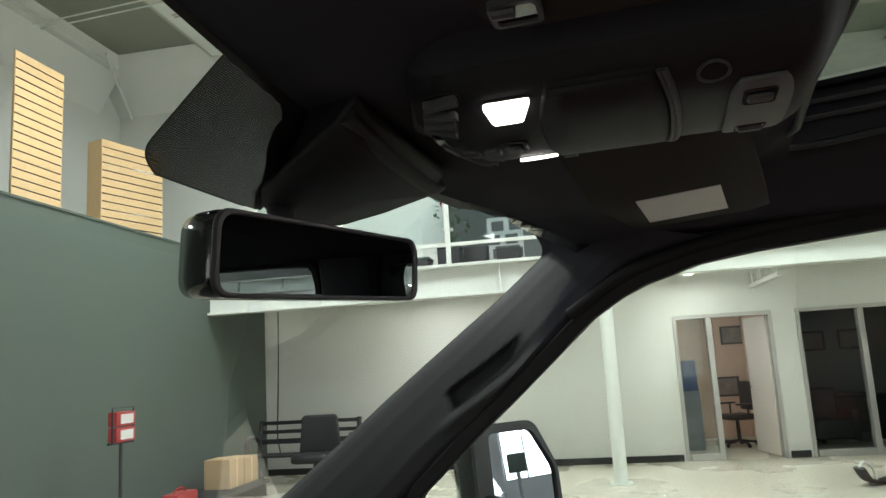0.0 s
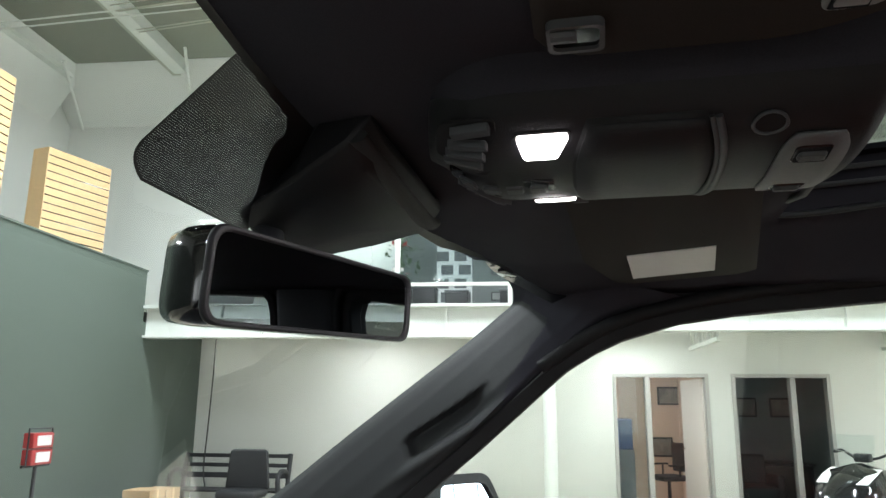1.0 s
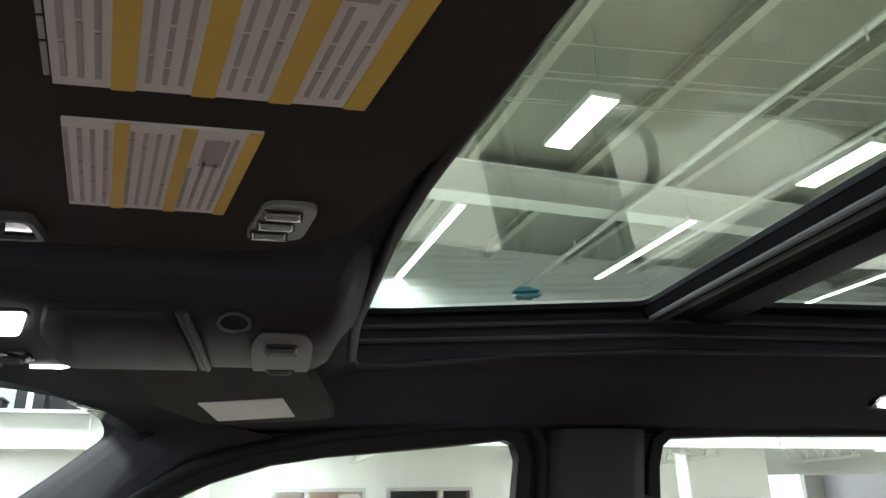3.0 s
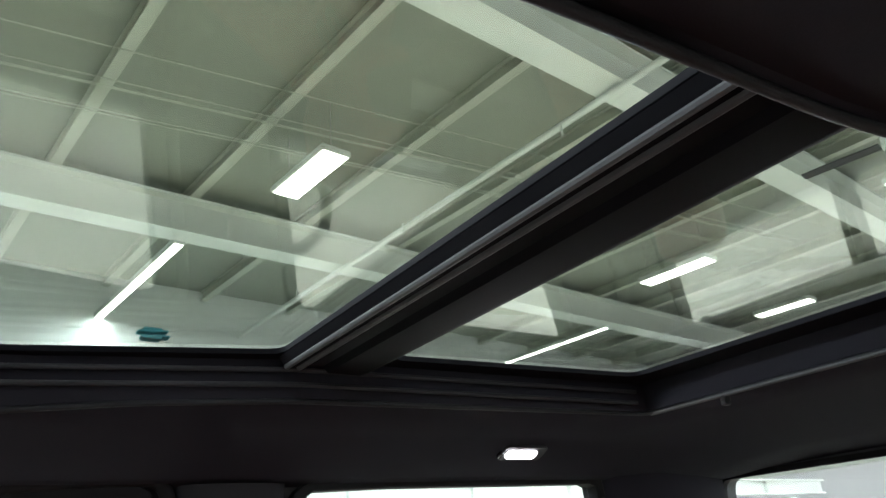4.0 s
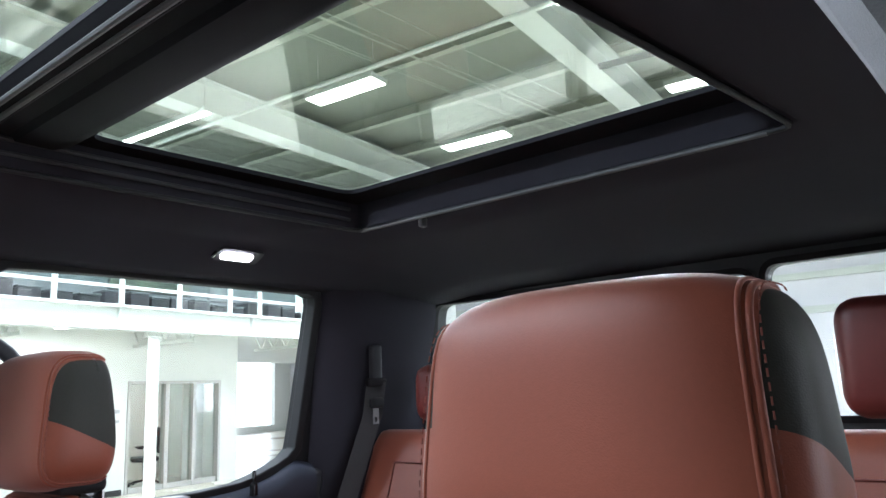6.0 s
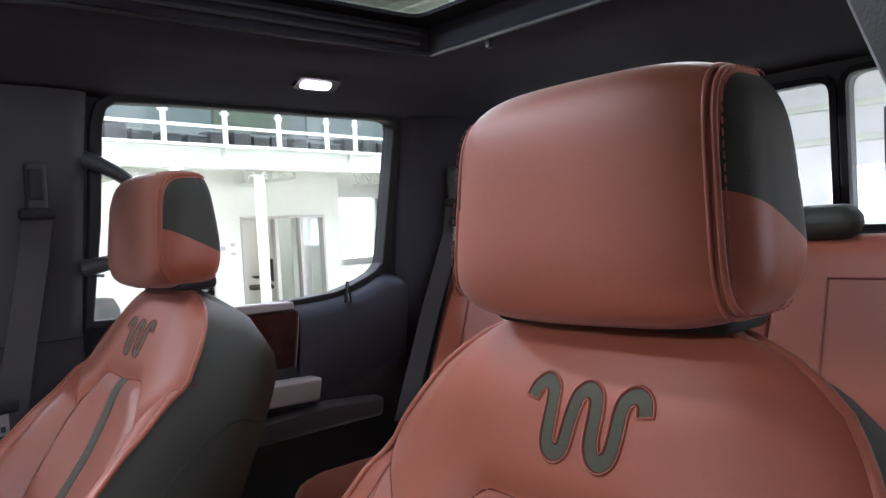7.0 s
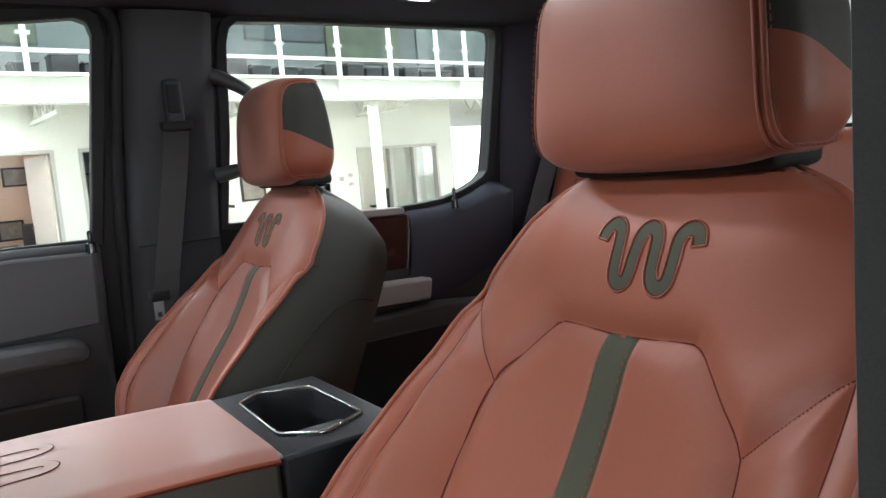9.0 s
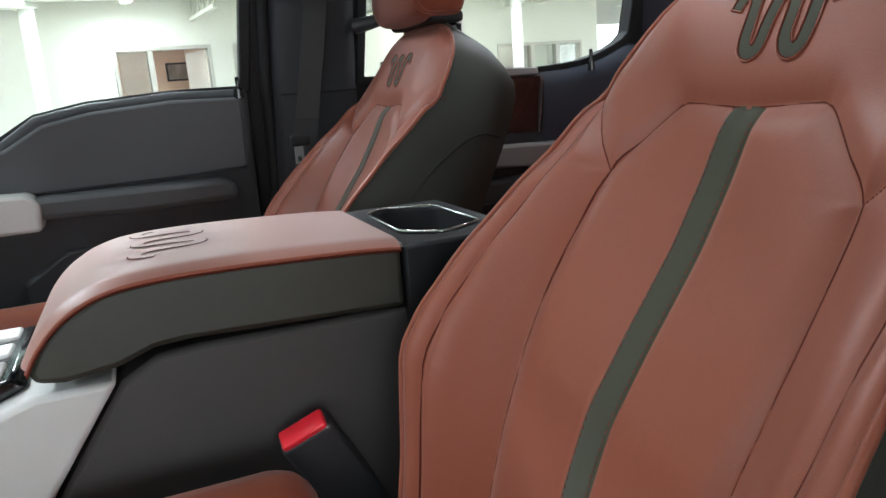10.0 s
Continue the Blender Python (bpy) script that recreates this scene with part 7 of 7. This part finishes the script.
S("wall_west", plate(rect(-26, 16, 0, DECK_Z), [w[::-1] for w in WIN_W], lambda n, z: (-14.0, n, z), (-0.25, 0, 0)), WALL_WHITE, "white wall with wide windows on the driver's side", "wall")
S("wall_far_north", boxes((-14, 26, 16, 16.25, 0, DECK_Z)), WALL_WHITE, "white wall beyond the storage loft", "wall")
for k, w in enumerate(WIN_S):
    win = thing("hall_window", "wide window with white bars in the end wall", "window", (w[0][0], -26.1, 0.9), SHOW, group="hall windows")
    a, b = w[0][0], w[1][0]
    for e_ in (a + 0.04, (a * 2 + b) / 3, (a + 2 * b) / 3, b - 0.04):
        part("bar", boxes((e_ - 0.03, e_ + 0.03, -26.12, -26.06, 0.9, 2.8)), STEEL_WHITE, win, m=SHOW, smooth=0)
    for z in (0.93, 2.77):
        part("bar", boxes((a, b, -26.11, -26.07, z - 0.03, z + 0.03)), STEEL_WHITE, win, m=SHOW, smooth=0)
SKY_GLOW = glowing("bright_overcast_outdoors", (0.93, 0.97, 1.0), 2.2)
S("backdrop_south", boxes((-14, 26, -28.2, -28.0, -0.2, 8)), SKY_GLOW, "bright overcast daylight outside the end windows", "backdrop")
S("backdrop_east", boxes((28.0, 28.2, -28, -8, -0.2, 8)), SKY_GLOW, "bright overcast daylight outside the side windows", "backdrop")
outdoors = bpy.data.lights.new("window_light", "AREA")
outdoors.shape, outdoors.size, outdoors.size_y, outdoors.energy, outdoors.color = "RECTANGLE", 34, 1.8, 2600, (0.93, 0.97, 1.0)
# Added fill light from the west, reaching seats and passenger side.
west_fill = bpy.data.lights.new("window_light", "AREA")
west_fill.shape, west_fill.size, west_fill.size_y, west_fill.energy, west_fill.color = "RECTANGLE", 19, 3.8, 480, (0.93, 0.97, 1.0)
new("window_light", west_fill).matrix_world = SHOW @ Matrix.Translation((-14.2, 0.7, 2.45)) @ pose(0, 0, 0, 90, 0, -90)
S("backdrop_west", boxes((-16.2, -16.0, -14, 15, -0.2, 8)), SKY_GLOW, "bright overcast daylight outside the west windows", "backdrop")
ob = new("window_light", outdoors)
ob.matrix_world = SHOW @ Matrix.Translation((4.0, -26.3, 1.85)) @ pose(0, 0, 0, 90, 0, 0)


# passenger's outside mirror
door_mirror = thing("door_mirror", "large black door mirror with silvered glass on the passenger door", "mirror", (0.90, 0.75, 1.28))
DMM = Matrix.Translation((1.008, 0.70, 1.352)) @ pose(0, 0, 0, -5, 0, -37)
shape = rounded([(-0.108, -0.135), (0.105, -0.135), (0.105, -0.012), (0.052, 0.085), (-0.108, 0.085)], 0.024, 5)
inner_ = rounded([(-0.070, -0.122), (0.096, -0.122), (0.096, -0.014), (0.046, 0.066), (-0.070, 0.066)], 0.014, 5)
part("mirror_shell", loft([[(p[0] * k, y, p[1] * k) for p in shape] for k, y in ((0.70, 0.075), (0.92, 0.06), (1.0, 0.03), (1.0, -0.012))]), SHELL, door_mirror, "gloss black shell", m=DMM, smooth=60)
part("mirror_rim", ring_prism([(p[0], -0.012, p[1]) for p in shape], [(p[0], -0.012, p[1]) for p in inner_], (0, -0.010, 0)), TRIM, door_mirror, m=DMM, smooth=40)
part("mirror_glass", prism([(p[0] * 1.02, -0.013, p[1] * 1.02) for p in inner_], (0, -0.002, 0)), MIRROR, door_mirror, "silvered mirror glass", m=DMM, smooth=0)
part("arm", tube(bmesh.new(), [(0.79, 0.70, 1.24), (0.86, 0.72, 1.26), (0.93, 0.73, 1.29)], [0.05, 0.04, 0.035], 12, flat=0.6), SHELL, door_mirror, smooth=60)

# snowmobile on the showroom floor
sled = thing("snowmobile", "black snowmobile with windscreen and handlebar", "snowmobile", (9.2, -3.5, 0), SHOW)
SM = SHOW @ Matrix.Translation((9.3, -3.72, 0)) @ pose(0, 0, 0, 0, 0, 46)
body_ = [[(x * w, y, z0 + (z1 - z0) * k) for x, k in ((-1, 0.0), (-1, 0.55), (-0.62, 0.95), (0, 1.0), (0.62, 0.95), (1, 0.55), (1, 0.0))] for y, w, z0, z1 in ((-1.3, 0.14, 0.42, 0.62), (-1.1, 0.20, 0.40, 0.74), (-0.5, 0.22, 0.38, 0.78), (0.0, 0.26, 0.34, 0.86), (0.35, 0.36, 0.28, 0.95), (0.75, 0.40, 0.24, 0.86), (1.1, 0.30, 0.26, 0.62), (1.25, 0.16, 0.30, 0.48))]
part("body", loft(body_), BLACK_THING, sled, "black body and seat", m=SM, smooth=50)
hood_ = [[(x * w, y, z0 + (z1 - z0) * k) for x, k in ((-1, 0.0), (-0.8, 0.7), (0, 1.0), (0.8, 0.7), (1, 0.0))] for y, w, z0, z1 in ((0.30, 0.30, 0.78, 0.99), (0.60, 0.37, 0.68, 1.0), (0.95, 0.34, 0.55, 0.84), (1.28, 0.16, 0.42, 0.54))]
part("hood", loft(hood_), GLOSS_BLACK, sled, "gloss black hood", m=SM, smooth=50)
for s_ in (-1, 1):
    part("hood_decal", loft([[(s_ * x * 1.02, y, z + 0.012) for x in (w * 0.35, w * 0.8)] for y, w, z in ((0.50, 0.35, 0.93), (0.75, 0.36, 0.86), (0.95, 0.34, 0.78))], closed=False), PAPER, sled, "white hood decal", m=SM, smooth=60)
ob = part("windscreen", loft([[(x, 0.62 - 0.25 * (z - 0.98) - 0.35 * x * x, z) for x in [-0.24 + 0.06 * k for k in range(9)]] for z in (0.97, 1.10, 1.22, 1.32)], closed=False), SHOP_GLASS, sled, "clear plastic windscreen", m=SM, smooth=180)
part("handlebar", tube(bmesh.new(), smooth_line([(-0.42, 0.02, 1.10), (-0.30, 0.10, 1.12), (-0.10, 0.20, 1.04), (0.10, 0.20, 1.04), (0.30, 0.10, 1.12), (0.42, 0.02, 1.10)], 5), 0.016, 10), BLACK_THING, sled, m=SM, smooth=60)
part("gauge", soft_box(-0.09, 0.09, 0.22, 0.34, 1.0, 1.10, 0.02), BLACK_THING, sled, m=SM)
for s_ in (-1, 1):
    part("ski", tube(bmesh.new(), smooth_line([(s_ * 0.45, 0.35, 0.03), (s_ * 0.45, 1.05, 0.03), (s_ * 0.45, 1.30, 0.08), (s_ * 0.45, 1.45, 0.22)], 4), 0.07, 8, flat=0.3), BLACK_THING, sled, m=SM, smooth=60)
    part("ski_loop", tube(bmesh.new(), smooth_line([(s_ * 0.45, 1.44, 0.21), (s_ * 0.45, 1.36, 0.27), (s_ * 0.45, 1.18, 0.20), (s_ * 0.45, 1.10, 0.05)], 4), 0.015, 8), STEEL_WHITE, sled, m=SM, smooth=60)
    part("strut", rod((s_ * 0.45, 0.80, 0.06), (s_ * 0.30, 0.72, 0.52), 0.03, 10), STEEL_WHITE, sled, m=SM)
    part("grip", rod((s_ * 0.30, 0.10, 1.12), (s_ * 0.43, 0.01, 1.10), 0.021, 10), BLACK_THING, sled, m=SM)
    part("lever", rod((s_ * 0.20, 0.19, 1.10), (s_ * 0.38, 0.10, 1.12), 0.007, 6), CHROME, sled, m=SM)
part("track", soft_box(-0.19, 0.19, -1.35, 0.35, 0.0, 0.36, 0.12, 4), BLACK_THING, sled, "black rubber track", m=SM)

# scraps on the roof glass
scrap = thing("tape_scrap", "crumpled blue masking tape on the roof glass", "tape", (0.443, -0.015, 1.883))
random.seed(3)
bm = bmesh.new()
for k in range(7):
    c = Vector((0.443 + random.uniform(-0.006, 0.006), -0.015 + random.uniform(-0.012, 0.012), 1.8832 + 0.0024 * k))
    box(bm, c.x - 0.008, c.x + 0.008, c.y - 0.011, c.y + 0.011, c.z, c.z + 0.002)
part("tape", bm, material("blue_tape", (0.03, 0.30, 0.36), 0.6), scrap, smooth=0)

plug = thing("rubber_plug", "small black rubber plug lying on the roof glass", "plug", (0.490, 0.198, 1.883))
part("plug_body", tube(bmesh.new(), [(0.490, 0.198, 1.8832), (0.490, 0.198, 1.886), (0.491, 0.197, 1.893), (0.492, 0.196, 1.897)], [0.0055, 0.0062, 0.0048, 0.0025], 12), RUBBER, plug, smooth=60)

# a parked car and a stand behind the truck
parked = thing("parked_car", "pale car with teal tinted glass parked behind the truck", "car", (-0.6, -10.5, 0), SHOW)
PC = SHOW @ Matrix.Translation((-0.6, -8.6, 0))
CAR_PAINT = material("pearl_white_car_paint", (0.55, 0.57, 0.58), 0.25, spread=0.03, coat=0.8)
CAR_GLASS = material("teal_tinted_car_glass", (0.03, 0.10, 0.12), 0.06, spread=0.2, scale=4, coat=0.5)
part("body", loft([[(x * w, y, z) for x, z in ((-1, 0.25), (-1, 0.62), (-0.94, zt - 0.06), (-0.7, zt), (0, zt + 0.03), (0.7, zt), (0.94, zt - 0.06), (1, 0.62), (1, 0.25))] for y, w, zt in ((0.0, 0.72, 0.70), (-0.12, 0.84, 0.78), (-0.9, 0.90, 0.96), (-1.2, 0.91, 1.0), (-3.6, 0.90, 1.02), (-4.3, 0.86, 0.95), (-4.4, 0.74, 0.80))]), CAR_PAINT, parked, "pearl white body", m=PC, smooth=40)
part("cabin_glass", loft([[(-0.80, y0, 0.96), (-0.62, y1, 1.40), (0.62, y1, 1.40), (0.80, y0, 0.96)] for y0, y1 in ((-1.05, -1.75), (-3.9, -3.3))]), CAR_GLASS, parked, "teal tinted glass", m=PC, smooth=0, bevel=0.03)
part("car_roof", soft_box(-0.64, 0.64, -3.35, -1.72, 1.395, 1.44, 0.02), CAR_PAINT, parked, m=PC)
for x in (-0.86, 0.86):
    for y in (-0.85, -3.55):
        part("wheel", tube(bmesh.new(), [(x - 0.09, y, 0.32), (x - 0.08, y, 0.32), (x + 0.08, y, 0.32), (x + 0.09, y, 0.32)], [0.26, 0.32, 0.32, 0.26], 24), BLACK_THING, parked, m=PC, smooth=40)
    part("headlight", soft_box(x * 0.82 - 0.14, x * 0.82 + 0.14, -0.14, -0.02, 0.60, 0.72, 0.03), PAPER, parked, m=PC)
stand = thing("display_stand", "grey box-shaped display stand on a slim post", "stand", (0.69, -9.0, 0), SHOW)
part("box", soft_box(0.56, 0.82, -9.1, -8.9, 1.28, 1.55, 0.01), WALL_GREY, stand, m=SHOW)
part("post", rod((0.69, -9.0, 0.02), (0.69, -9.0, 1.29), 0.03, 10), FRAME_GREY, stand, m=SHOW)
part("foot", soft_box(0.50, 0.88, -9.2, -8.8, 0, 0.03, 0.008), FRAME_GREY, stand, m=SHOW)

# things in the rear office and notices on the wall
office_chair((12.1, -8.55, 0), 150)
board = thing("wall_board", "pale blue wall board in the rear office", "board", (13.38, -8.3, 0.95), SHOW)
part("panel", boxes((13.37, 13.398, -8.95, -7.75, 0.9, 1.75)), material("pale_blue_board", (0.35, 0.52, 0.66), 0.4, spread=0.25, scale=5), board, m=SHOW, smooth=0)
part("rim", ring_prism([(13.37, -8.99, 0.86), (13.37, -7.71, 0.86), (13.37, -7.71, 1.79), (13.37, -8.99, 1.79)], [(13.37, -8.94, 0.91), (13.37, -7.76, 0.91), (13.37, -7.76, 1.74), (13.37, -8.94, 1.74)], (-0.02, 0, 0)), FRAME_GREY, board, m=SHOW, smooth=0)
leaf = thing("inner_door", "cream painted inner door standing ajar in the rear office", "door", (11.9, -9.3, 0), SHOW)
part("door_leaf", soft_box(11.62, 11.66, -9.5, -9.02, 0.01, 1.85, 0.004, 1), DOOR_WHITE, leaf, m=SHOW)
part("door_handle", rod((11.60, -9.08, 0.95), (11.60, -9.20, 0.95), 0.012, 8), CHROME, leaf, m=SHOW)
for n_, z, h in ((-7.16, 1.33, 0.16), (-7.36, 1.39, 0.13), (-7.36, 1.22, 0.11)):
    note = thing("wall_notice", "small white notice sheet on the white wall", "notice", (FAR - 0.004, n_, z), SHOW, group="wall notices")
    part("sheet", boxes((FAR - 0.006, FAR - 0.001, n_ - 0.07, n_ + 0.07, z - h / 2, z + h / 2)), PAPER, note, m=SHOW, smooth=0)
    part("print", boxes((FAR - 0.008, FAR - 0.006, n_ - 0.05, n_ + 0.05, z - h / 4, z + h / 4)), INK, note, m=SHOW, smooth=0)
